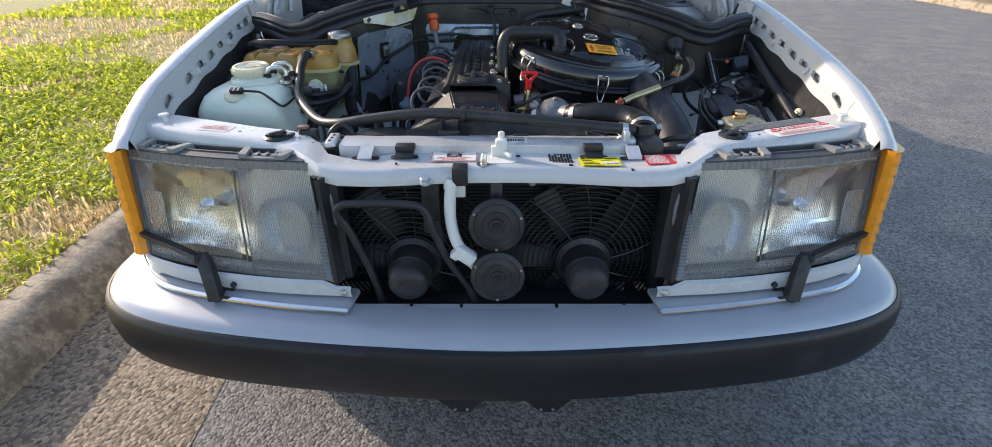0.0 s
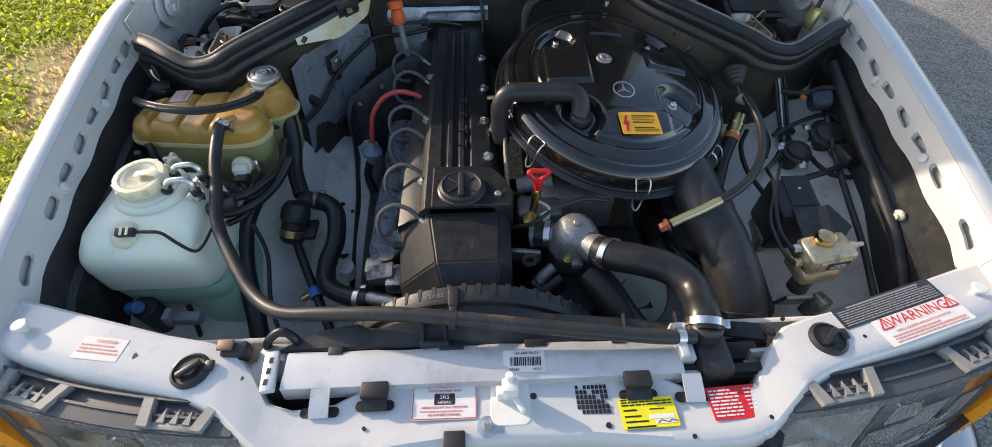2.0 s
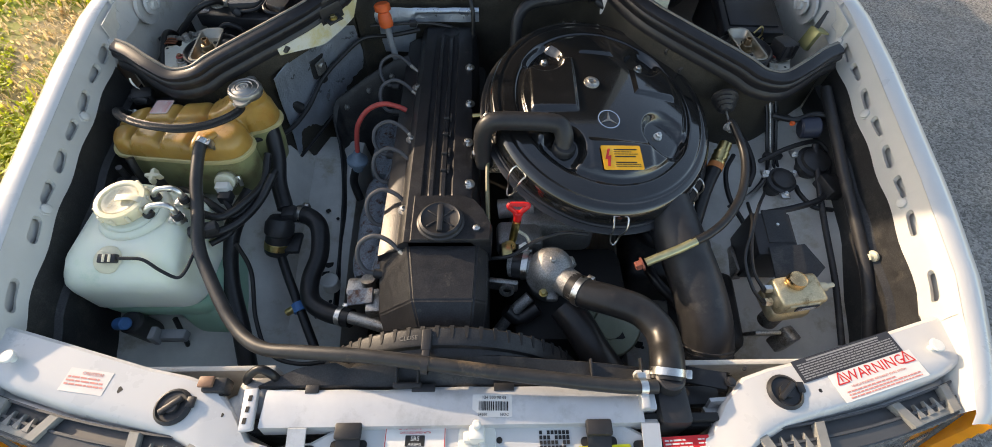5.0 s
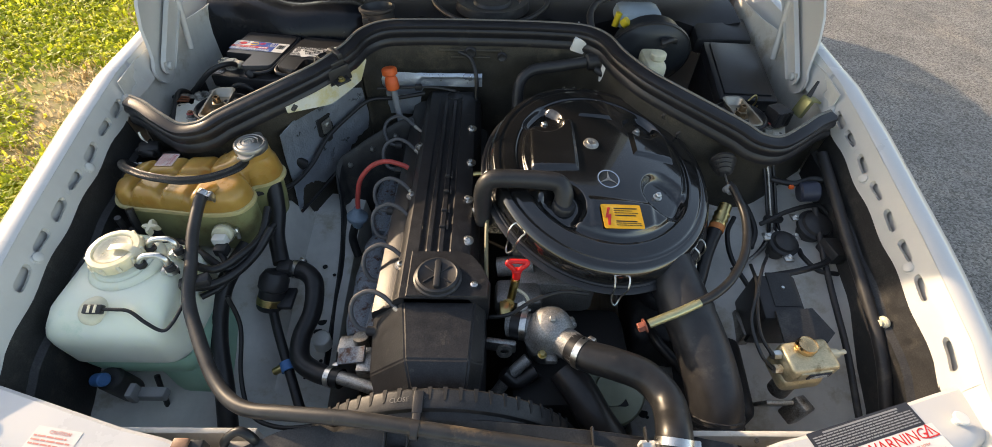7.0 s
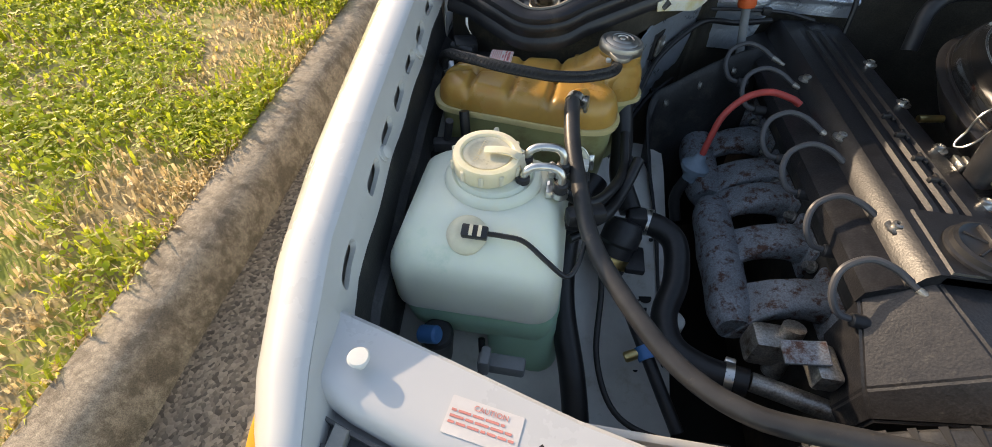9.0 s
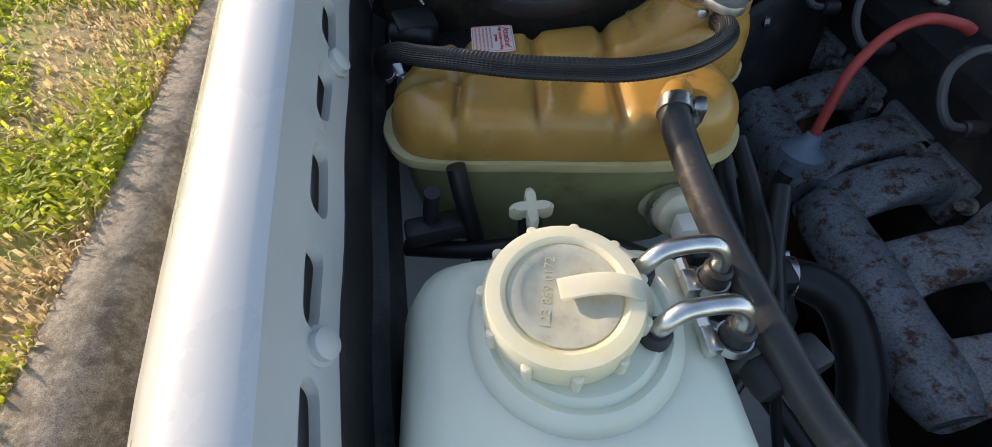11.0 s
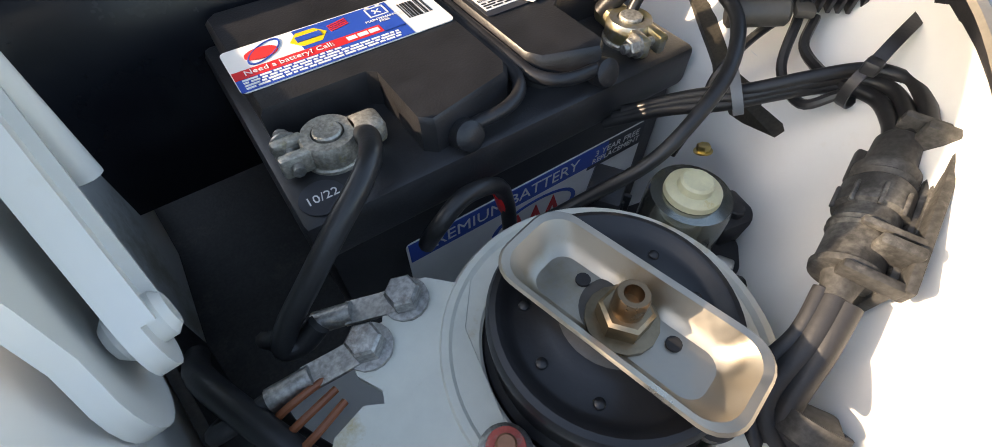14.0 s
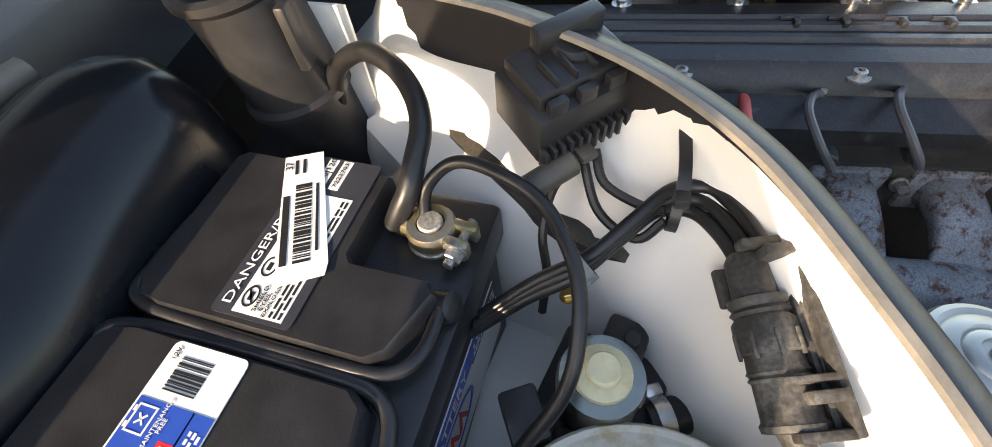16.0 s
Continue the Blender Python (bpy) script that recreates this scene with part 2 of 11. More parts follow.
WHITE = M("white_paint", (0.585, 0.585, 0.58), 0.3, coat=0.6, var=0.02, scale=6, rough_var=0.3, bump=0.02, bscale=90)
WHITE_IN = M("white_paint_inner", (0.555, 0.555, 0.54), 0.42, coat=0.15, var=0.05, scale=9, stain=(0.55, 0.53, 0.48), stain_at=0.68, bump=0.03, bscale=120)
# inner white paint, lightened to stand for bounced sun in the rear chambers
WHITE_LIFTED = M("white_paint_lifted", (0.76, 0.76, 0.74), 0.38, coat=0.2, var=0.04, scale=9, stain=(0.70, 0.67, 0.60), stain_at=0.66, stain_scale=14, bump=0.03, bscale=120)
WHITE_DIRTY = M("white_paint_dusty", col=(0.66, 0.65, 0.61), rough=0.5, var=0.12, scale=14, stain=(0.46, 0.42, 0.33), stain_at=0.6, stain_scale=9, bump=0.05)
CREAM = M("cream_sealed_paint", (0.66, 0.645, 0.56), 0.42, var=0.1, scale=20, stain=(0.50, 0.40, 0.22), stain_at=0.62, stain_scale=22)
PRIMER = M("yellowed_white_paint", (0.74, 0.72, 0.62), 0.4, var=0.08, scale=12, stain=(0.66, 0.58, 0.30), stain_at=0.5, stain_scale=11)
# grime on the bulkhead; also painted-in shade on the driver's chamber floor
GRIME_SHADE = M("bulkhead_grime_floor_shade", fine=0.2, col=(0.040, 0.036, 0.029), rough=0.5, var=0.35, scale=20, stain=(0.085, 0.072, 0.050), stain_at=0.60, stain_scale=8, bump=0.08)
BLACK_PLASTIC = M("black_plastic", (0.026, 0.026, 0.028), 0.42, var=0.3, scale=30, stain=(0.06, 0.057, 0.053), stain_at=0.62, stain_scale=12, bump=0.08, bscale=500)
BLACK_DUSTY = M("dusty_black_plastic", fine=0.2, col=(0.024, 0.0245, 0.026), rough=0.46, var=0.3, scale=45, stain=(0.052, 0.049, 0.045), stain_at=0.58, stain_scale=16, bump=0.15, bscale=420)
BLACK_DEEP = M("deep_black", (0.016, 0.016, 0.017), 0.7, var=0.3, scale=12)
RUBBER = M("black_rubber", (0.024, 0.024, 0.026), 0.48, var=0.25, scale=40, stain=(0.055, 0.05, 0.045), stain_at=0.62, stain_scale=18, bump=0.12, bscale=350)
HOSE = M("rubber_hose", (0.017, 0.017, 0.018), 0.36, var=0.3, scale=50, stain=(0.06, 0.05, 0.042), stain_at=0.68, stain_scale=22, bump=0.06, bscale=300)
SEAL = M("rubber_seal", (0.018, 0.018, 0.021), 0.36, var=0.2, scale=25, stain=(0.045, 0.043, 0.040), stain_at=0.62, stain_scale=13, bump=0.08, bscale=400)
GLOSS_BLACK = M("gloss_black_enamel", (0.010, 0.010, 0.0105), 0.15, coat=1.0, var=0.25, scale=15, rough_var=0.5, bump=0.025, bscale=60, stain=(0.035, 0.033, 0.030), stain_at=0.66, stain_scale=30)
SATIN_BLACK = M("satin_black_paint", (0.018, 0.018, 0.02), 0.33, var=0.25, scale=22, bump=0.06, bscale=260)
VALVE_BLACK = M("valve_cover_black", fine=0.25, col=(0.016, 0.016, 0.018), rough=0.37, var=0.35, scale=60, stain=(0.055, 0.051, 0.046), stain_at=0.65, stain_scale=35, bump=0.16, bscale=380)
BUMPER_BLACK = M("bumper_rubber", (0.011, 0.011, 0.014), 0.42, var=0.18, scale=12, stain=(0.04, 0.04, 0.042), stain_at=0.62, stain_scale=6, bump=0.1, bscale=600)
SILVER = M("silver_bumper_paint", (0.40, 0.42, 0.46), 0.33, metal=0.25, coat=0.4, var=0.03, scale=9, bump=0.02)
CHROME = M("chrome", (0.82, 0.83, 0.85), 0.09, metal=1.0, var=0.03, scale=20, rough_var=0.6)
STEEL = M("plated_steel", (0.68, 0.67, 0.64), 0.3, metal=1.0, var=0.18, scale=70, stain=(0.30, 0.22, 0.13), stain_at=0.68, stain_scale=30)
DULL_STEEL = M("dull_steel", fine=0.2, col=(0.38, 0.37, 0.35), rough=0.45, metal=0.9, var=0.25, scale=60, stain=(0.16, 0.12, 0.09), stain_at=0.6, stain_scale=25, bump=0.1)
ALU = M("cast_aluminium", fine=0.2, col=(0.27, 0.267, 0.26), rough=0.5, metal=0.7, var=0.2, scale=55, stain=(0.17, 0.15, 0.13), stain_at=0.62, stain_scale=18, bump=0.25, bscale=300)
RAD_ALU = M("radiator_aluminium", (0.60, 0.61, 0.62), 0.4, metal=0.35, var=0.07, scale=14, stain=(0.45, 0.46, 0.46), stain_at=0.62)
TRAY = M("pressed_zinc_tray", (0.40, 0.365, 0.31), 0.46, metal=1.0, var=0.15, scale=30, stain=(0.36, 0.31, 0.22), stain_at=0.62, stain_scale=16, rough_var=0.5)
GOLD_ZINC = M("yellow_zinc", (0.55, 0.44, 0.20), 0.3, metal=1.0, var=0.25, scale=60, stain=(0.30, 0.20, 0.10), stain_at=0.66, stain_scale=35)
BRASS = M("brass_regulator", fine=0.06, col=(0.62, 0.53, 0.34), rough=0.36, metal=0.55, var=0.2, scale=40, stain=(0.28, 0.20, 0.10), stain_at=0.6, stain_scale=24, bump=0.15)
COPPER = M("copper_cap", (0.75, 0.50, 0.26), 0.25, metal=1.0, var=0.15, scale=40)
RUSTY = M("rusty_manifold", fine=0.2, col=(0.22, 0.245, 0.275), rough=0.62, metal=0.15, var=0.25, scale=30, stain=(0.085, 0.04, 0.028), stain_at=0.545, stain_scale=60, bump=0.35, bscale=260)
FOIL = M("foil_heat_shield", (0.50, 0.56, 0.64), 0.38, metal=0.7, var=0.15, scale=20, bump=0.9, bscale=230, rough_var=0.4)
TANK_AMBER = M("amber_tank_plastic", (0.47, 0.27, 0.068), 0.3, coat=0.2, var=0.16, scale=14, sss=0.6, stain=(0.46, 0.22, 0.05), stain_at=0.6, stain_scale=9, bump=0.03)
TANK_LOWER = M("stained_tank_bottom", (0.30, 0.30, 0.14), 0.4, var=0.2, scale=10, sss=0.2, stain=(0.22, 0.18, 0.08), stain_at=0.6)
TANK_GREEN = M("washer_tank_plastic", (0.82, 0.85, 0.70), 0.38, var=0.05, scale=7, sss=0.5, stain=(0.56, 0.70, 0.54), stain_at=0.55, stain_scale=4, bump=0.02)
TANK_CAP = M("yellowed_cap_plastic", (0.80, 0.73, 0.52), 0.35, var=0.08, scale=18, sss=0.5, stain=(0.72, 0.64, 0.38), stain_at=0.6)
TANK_LIQUID = M("filled_washer_tank", (0.36, 0.60, 0.44), 0.38, var=0.06, scale=7, sss=0.4, stain=(0.28, 0.52, 0.40), stain_at=0.55, stain_scale=4)
COLLAR = M("milky_collar_plastic", (0.70, 0.74, 0.62), 0.35, var=0.05, scale=12, sss=0.5, stain=(0.74, 0.70, 0.52), stain_at=0.62)
CAP_DISC = M("cap_inner_disc", (0.66, 0.64, 0.49), 0.3, var=0.15, scale=60, sss=0.3, stain=(0.70, 0.72, 0.64), stain_at=0.6, stain_scale=60)
ORANGE_LENS = M("amber_indicator_lens", (0.95, 0.34, 0.015), 0.16, var=0.08, scale=30, coat=0.4, sss=0.2)
ORANGE = M("orange_plastic", (0.72, 0.12, 0.03), 0.45, var=0.15, scale=40)
RED = M("red_plastic", (0.68, 0.02, 0.02), 0.35, var=0.1, scale=40)
RED_WIRE = M("red_silicone_lead", (0.45, 0.06, 0.05), 0.45, var=0.15, scale=60)
BLUE = M("blue_plastic", (0.05, 0.18, 0.42), 0.4, var=0.15, scale=50)
BLUE_GREY = M("blue_grey_valve", (0.16, 0.22, 0.28), 0.45, var=0.2, scale=50)
GREY_PLASTIC = M("grey_plastic", (0.19, 0.20, 0.21), 0.48, var=0.12, scale=30, bump=0.05)
IVORY = M("ivory_plastic", (0.72, 0.68, 0.50), 0.42, var=0.1, scale=40, sss=0.2)
WHITE_PLASTIC = M("white_plastic", (0.74, 0.74, 0.70), 0.4, var=0.06, scale=30)
LABEL_WHITE = M("white_label", (0.74, 0.73, 0.70), 0.45, var=0.05, scale=40)
LABEL_PINK = M("faded_label", (0.68, 0.645, 0.62), 0.45, var=0.06, scale=40)
LABEL_RED = M("red_label", (0.62, 0.025, 0.03), 0.4, var=0.06, scale=50)
LABEL_BLUE = M("blue_label", (0.02, 0.07, 0.36), 0.35, var=0.06, scale=50)
LABEL_YELLOW = M("yellow_label", (0.80, 0.72, 0.02), 0.42, var=0.06, scale=40)
LABEL_ORANGE = M("orange_label", (0.85, 0.40, 0.02), 0.4, var=0.1, scale=40, stain=(0.80, 0.55, 0.12), stain_at=0.62)
LABEL_BLACK = M("dark_label", (0.035, 0.037, 0.045), 0.4, var=0.1, scale=50)
INK_BLACK = M("black_print", (0.015, 0.015, 0.015), 0.5, var=0.05)
INK_RED = M("red_print", (0.62, 0.03, 0.03), 0.5, var=0.05)
INK_PINK = M("faded_red_print", (0.68, 0.26, 0.22), 0.5, var=0.08)
INK_WHITE = M("white_print", (0.72, 0.72, 0.70), 0.5, var=0.04)
INK_GREY = M("grey_print", (0.30, 0.30, 0.30), 0.5, var=0.04)
BATTERY_BLACK = M("battery_case", (0.021, 0.021, 0.023), 0.34, var=0.25, scale=40, stain=(0.06, 0.055, 0.045), stain_at=0.69, stain_scale=40, bump=0.1, bscale=600)
LEAD = M("lead_terminal", fine=0.2, col=(0.42, 0.40, 0.35), rough=0.5, metal=0.75, var=0.25, scale=80, stain=(0.42, 0.36, 0.16), stain_at=0.62, stain_scale=50, bump=0.3, bscale=400)
REFLECTOR = M("lamp_reflector", (0.90, 0.91, 0.92), 0.2, metal=1.0, var=0.05, scale=12)
LAMP_SILVER = M("lamp_silver_lining", (0.50, 0.505, 0.51), 0.35, metal=0.6, var=0.08, scale=20)
FOG_SILVER = M("fog_silver_lining", (0.78, 0.78, 0.77), 0.34, metal=0.85, var=0.06, scale=20)
RIB_GLASS = M("ribbed_lamp_glass", (0.82, 0.825, 0.83), 0.14, var=0.06, scale=12, trans=0.86, coat=0.5)
FLUTE_GLASS = M("fluted_lamp_glass", (0.95, 0.955, 0.96), 0.06, var=0.03, scale=12, trans=0.96, coat=0.3)
INSULATION = M("black_insulation_felt", (0.02, 0.02, 0.021), 0.9, var=0.3, scale=20, bump=0.4, bscale=90)
LAMP_GREY = M("lamp_housing_grey", (0.075, 0.078, 0.082), 0.5, var=0.12, scale=30, bump=0.04)
TYRE = M("tyre_rubber", (0.022, 0.022, 0.022), 0.75, var=0.2, scale=50, bump=0.2, bscale=150)
CABIN_GLASS = M("tinted_car_glass", (0.04, 0.05, 0.05), 0.05, var=0.02)


def glass(name, col, rough):
    mat = bpy.data.materials.new(name)
    mat.use_nodes = True
    b = mat.node_tree.nodes["Principled BSDF"]
    b.inputs["Base Color"].default_value = (*col, 1)
    b.inputs["Roughness"].default_value = rough
    b.inputs["Transmission Weight"].default_value = 1.0
    b.inputs["IOR"].default_value = 1.45
    return mat


LAMP_GLASS = glass("lamp_glass", (0.98, 0.985, 0.99), 0.05)


def braided():
    """Woven black cover of a hose."""
    mat = M("braided_hose_cover", (0.02, 0.02, 0.021), 0.34, var=0.3, scale=60)
    nt = mat.node_tree
    vo = nt.nodes.new("ShaderNodeTexVoronoi")
    vo.inputs["Scale"].default_value = 1000
    tc = nt.nodes.new("ShaderNodeTexCoord")
    bp = nt.nodes.new("ShaderNodeBump")
    bp.inputs["Strength"].default_value, bp.inputs["Distance"].default_value = 0.05, 0.0005
    nt.links.new(tc.outputs["Object"], vo.inputs["Vector"])
    nt.links.new(vo.outputs["Distance"], bp.inputs["Height"])
    nt.links.new(bp.outputs[0], nt.nodes["Principled BSDF"].inputs["Normal"])
    return mat


BRAID = braided()


def asphalt(name="asphalt", col=(0.175, 0.168, 0.158), stain=(0.225, 0.205, 0.18), size=130, spread=(0.55, 1.75)):
    """Worn asphalt: pale and dark stones in a grey binder, with dusty patches."""
    mat = M(name, col, 0.8, var=0.25, scale=3.0, stain=stain, stain_at=0.58, stain_scale=1.6)
    nt = mat.node_tree
    nn, ll = nt.nodes, nt.links
    b = nn["Principled BSDF"]
    src = b.inputs["Base Color"].links[0].from_socket
    tc = nn.new("ShaderNodeTexCoord")
    vo = nn.new("ShaderNodeTexVoronoi")
    vo.inputs["Scale"].default_value = size
    ll.new(tc.outputs["Object"], vo.inputs["Vector"])
    sep = nn.new("ShaderNodeSeparateColor")
    ll.new(vo.outputs["Color"], sep.inputs[0])
    mr = nn.new("ShaderNodeMapRange")
    mr.inputs["To Min"].default_value, mr.inputs["To Max"].default_value = spread
    ll.new(sep.outputs[0], mr.inputs["Value"])
    hs = nn.new("ShaderNodeHueSaturation")
    ll.new(src, hs.inputs["Color"])
    ll.new(mr.outputs[0], hs.inputs["Value"])
    ll.new(hs.outputs[0], b.inputs["Base Color"])
    bp = nn.new("ShaderNodeBump")
    bp.inputs["Strength"].default_value, bp.inputs["Distance"].default_value = 0.8, 0.004
    ll.new(vo.outputs["Distance"], bp.inputs["Height"])
    bp.invert = True
    ll.new(bp.outputs[0], b.inputs["Normal"])
    return mat


ASPHALT = asphalt()
CONCRETE = M("kerb_concrete", fine=0.3, col=(0.30, 0.255, 0.195), rough=0.88, var=0.4, scale=60, stain=(0.155, 0.128, 0.095), stain_at=0.53, stain_scale=11, bump=0.5, bscale=160)
GUTTER = asphalt("gutter_gravel", (0.20, 0.158, 0.112), (0.165, 0.130, 0.095), 95, (0.5, 1.9))
SOIL = M("verge_soil", (0.34, 0.27, 0.14), 0.95, var=0.35, scale=30, stain=(0.26, 0.29, 0.05), stain_at=0.5, stain_scale=4, bump=0.6, bscale=80)
FAR_VERGE = M("far_dry_verge", (0.30, 0.20, 0.09), 0.95, var=0.3, scale=5, stain=(0.15, 0.14, 0.05), stain_at=0.58, stain_scale=1.2)
FAR_GREEN = M("far_grass", (0.28, 0.30, 0.06), 0.95, var=0.4, scale=4, stain=(0.36, 0.30, 0.14), stain_at=0.55, stain_scale=0.8)


def blades(name, a, b, c):
    """Leaf tones, mixed leaf by leaf, over two sides of a thin leaf."""
    mat = bpy.data.materials.new(name)
    mat.use_nodes = True
    nt = mat.node_tree
    nn, ll = nt.nodes, nt.links
    geo = nn.new("ShaderNodeNewGeometry")
    cr = nn.new("ShaderNodeValToRGB")
    cr.color_ramp.elements[0].color, cr.color_ramp.elements[1].color = (*a, 1), (*c, 1)
    e = cr.color_ramp.elements.new(0.55)
    e.color = (*b, 1)
    ll.new(geo.outputs["Random Per Island"], cr.inputs["Fac"])
    bs = nn["Principled BSDF"]
    bs.inputs["Roughness"].default_value = 0.55
    ll.new(cr.outputs["Color"], bs.inputs["Base Color"])
    tr = nn.new("ShaderNodeBsdfTranslucent")
    ll.new(cr.outputs["Color"], tr.inputs["Color"])
    mx = nn.new("ShaderNodeMixShader")
    mx.inputs[0].default_value = 0.6
    ll.new(bs.outputs[0], mx.inputs[1])
    ll.new(tr.outputs[0], mx.inputs[2])
    ll.new(mx.outputs[0], nn["Material Output"].inputs["Surface"])
    return mat


GRASS_GREEN = blades("green_grass", (0.32, 0.38, 0.03), (0.52, 0.57, 0.05), (0.70, 0.66, 0.12))
GRASS_DRY = blades("dry_grass", (0.50, 0.37, 0.18), (0.66, 0.52, 0.29), (0.76, 0.64, 0.40))
CLOVER = blades("clover_leaves", (0.31, 0.40, 0.03), (0.48, 0.56, 0.05), (0.66, 0.67, 0.10))

# ---- setting: ground, road, gutter, kerb, verge ----
def kerb_x(y):
    return -1.47 - 0.075 * (y - 1.5)


def strip(name, mat, x0, x1, z, y0, y1, thick, label, n=24, wave=0.0, category="ground"):
    """A long slab between two lines x0(y) and x1(y)."""
    rows = []
    for i in range(n + 1):
        y = y0 + (y1 - y0) * i / n
        a, b = x0(y), x1(y)
        rows.append([Vector((a + (b - a) * j / 8, y, z + wave * noise.noise(Vector((a + (b - a) * j / 8, y, 0)) * 0.9))) for j in range(9)])
    return solid(name, sheet(B(), rows, thick, (0, 0, 1)), mat, label, category, kind="structure")


bm = B()
box(bm, (0, 0, -0.13), (900, 900, 0.1))
solid("ground", bm, FAR_GREEN, "open level ground reaching to the horizon", "ground", kind="structure")
strip("road", ASPHALT, lambda y: kerb_x(y) + 0.60, lambda y: 9.6 + 0.2 * (y - 10), 0.0, -30, 60, 0.12, "worn grey asphalt residential street", 40, 0.004, "road")
strip("gutter", GUTTER, lambda y: kerb_x(y) - 0.02, lambda y: kerb_x(y) + 0.602, 0.001, -30, 60, 0.1, "sandy asphalt strip beside the kerb", 300, 0.002, "gutter")
strip("verge", SOIL, lambda y: kerb_x(y) - 26, lambda y: kerb_x(y) - 0.185, 0.125, -30, 60, 0.2, "soil of the grass verge behind the kerb", 60, 0.03, "verge")
strip("far_verge", FAR_VERGE, lambda y: 9.75 + 0.2 * (y - 10), lambda y: 36 + 0.2 * (y - 10), 0.12, -30, 60, 0.22, "dry tan verge across the street", 20, 0.05, "verge")


def kerb(name, at, flip, label):
    """Poured kerb with a worn rounded nose and a battered face."""
    bm = B()
    rings = []
    prof = [(0.0, -0.05), (0.0, 0.0), (-0.012, 0.05), (-0.028, 0.105), (-0.045, 0.132), (-0.07, 0.147), (-0.11, 0.150), (-0.17, 0.147), (-0.195, 0.138), (-0.20, -0.05)]
    for i in range(361):
        y = -15 + i * 0.125
        ring = []
        for d, z in prof:
            k = noise.noise(Vector((y * 3.1, d * 20, z * 20))) * 0.006 + noise.noise(Vector((y * 14, d * 40, z * 40))) * 0.003
            ring.append(Vector((at(y) + (d + k) * flip, y, z + (k if z > 0 else 0))))
        rings.append(ring if flip > 0 else ring[::-1])
    loft(bm, rings)
    return solid(name, bm, CONCRETE, label, "kerb", kind="structure", angle=60)


kerb("kerb", kerb_x, 1, "weathered concrete kerb with dark staining on its face")
kerb("far_kerb", lambda y: 9.6 + 0.2 * (y - 10), -1, "pale concrete kerb across the street")


def patch(x, y):
    """How green the verge is here."""
    return noise.noise(Vector((x * 0.9, y * 0.8, 3.3))) + 0.5 * noise.noise(Vector((x * 2.6, y * 2.4, 9.1)))


def grass(name, mat, count, near, far, want, h0, h1, label, seed):
    """Bent blades rooted in the verge, from from_pydata."""
    rng = random.Random(seed)
    vs, fs = [], []
    made = 0
    while made < count:
        made += 1
        d = near + (far - near) * rng.random() ** 1.6
        y = rng.uniform(-1.0, 4.8) if rng.random() < 0.72 else rng.uniform(4.6, 15)
        x = kerb_x(y) - 0.19 - d
        g = patch(x, y)
        if not want(g, rng.random()):
            continue
        far_off = math.hypot(d, max(0.0, y - 1.0))
        h = rng.uniform(h0, h1) * (1 + 0.07 * far_off)
        w = h * rng.uniform(0.05, 0.11) * (1 + 0.13 * far_off)
        a = rng.uniform(0, 6.283)
        lean = rng.uniform(0.2, 1.1) * h
        z = 0.12 + 0.03 * noise.noise(Vector((x, y, 0)) * 0.9)
        ca, sa = math.cos(a), math.sin(a)
        bx, by = -sa * w, ca * w
        k = len(vs)
        vs += [(x - bx, y - by, z), (x + bx, y + by, z), (x + ca * lean * 0.45 + bx * 0.8, y + sa * lean * 0.45 + by * 0.8, z + h * 0.7),
               (x + ca * lean * 0.45 - bx * 0.8, y + sa * lean * 0.45 - by * 0.8, z + h * 0.7), (x + ca * lean, y + sa * lean, z + h * 0.8)]
        fs += [(k, k + 1, k + 2, k + 3), (k + 3, k + 2, k + 4)]
    me = bpy.data.meshes.new(name)
    me.from_pydata(vs, [], fs)
    finish(me, mat, False)
    return tagged(new(name, me), label, "grass", kind="stuff")


def clover(name, mat, count, label, seed):
    """Low three-lobed leaves in the green patches."""
    rng = random.Random(seed)
    vs, fs = [], []
    for _ in range(count):
        d = 3.4 * rng.random() ** 1.5
        y = rng.uniform(-0.8, 4.8) if rng.random() < 0.8 else rng.uniform(4.6, 11)
        x = kerb_x(y) - 0.195 - d
        if patch(x, y) < rng.uniform(-0.05, 0.32):
            continue
        r = rng.uniform(0.010, 0.021) * (1 + 0.25 * d)
        z = 0.135 + rng.uniform(0.0, 0.03) + 0.03 * noise.noise(Vector((x, y, 0)) * 0.9)
        a0 = rng.uniform(0, 6.283)
        tx, ty = rng.uniform(-0.5, 0.5), rng.uniform(-0.5, 0.5)
        for lobe in range(3):
            a = a0 + lobe * 2.094
            k = len(vs)
            for u, v in ((0, 0), (0.75, -0.5), (1.25, -0.12), (1.25, 0.12), (0.75, 0.5)):
                px, py = u * math.cos(a) - v * math.sin(a), u * math.sin(a) + v * math.cos(a)
                vs.append((x + px * r, y + py * r, z + (px * tx + py * ty) * r + 0.25 * u * r))
            fs.append((k, k + 1, k + 2, k + 3, k + 4))
    me = bpy.data.meshes.new(name)
    me.from_pydata(vs, [], fs)
    finish(me, mat, False)
    return tagged(new(name, me), label, "clover", kind="stuff")


grass("green_grass", GRASS_GREEN, 78000, 0.0, 6.0, lambda g, r: g > r * 0.55 - 0.12, 0.025, 0.075, "short green grass in uneven tufts", 5)
grass("dry_grass", GRASS_DRY, 62000, 0.0, 6.0, lambda g, r: g < 0.35 - r * 0.5, 0.02, 0.055, "dead straw-coloured grass between green patches", 6)
clover("clover", CLOVER, 34000, "bright green clover growing in the verge", 7)

# ---- the car: body shell, front end ----
def lerp(y, ys, vs):
    return float(np.interp(y, ys, vs))


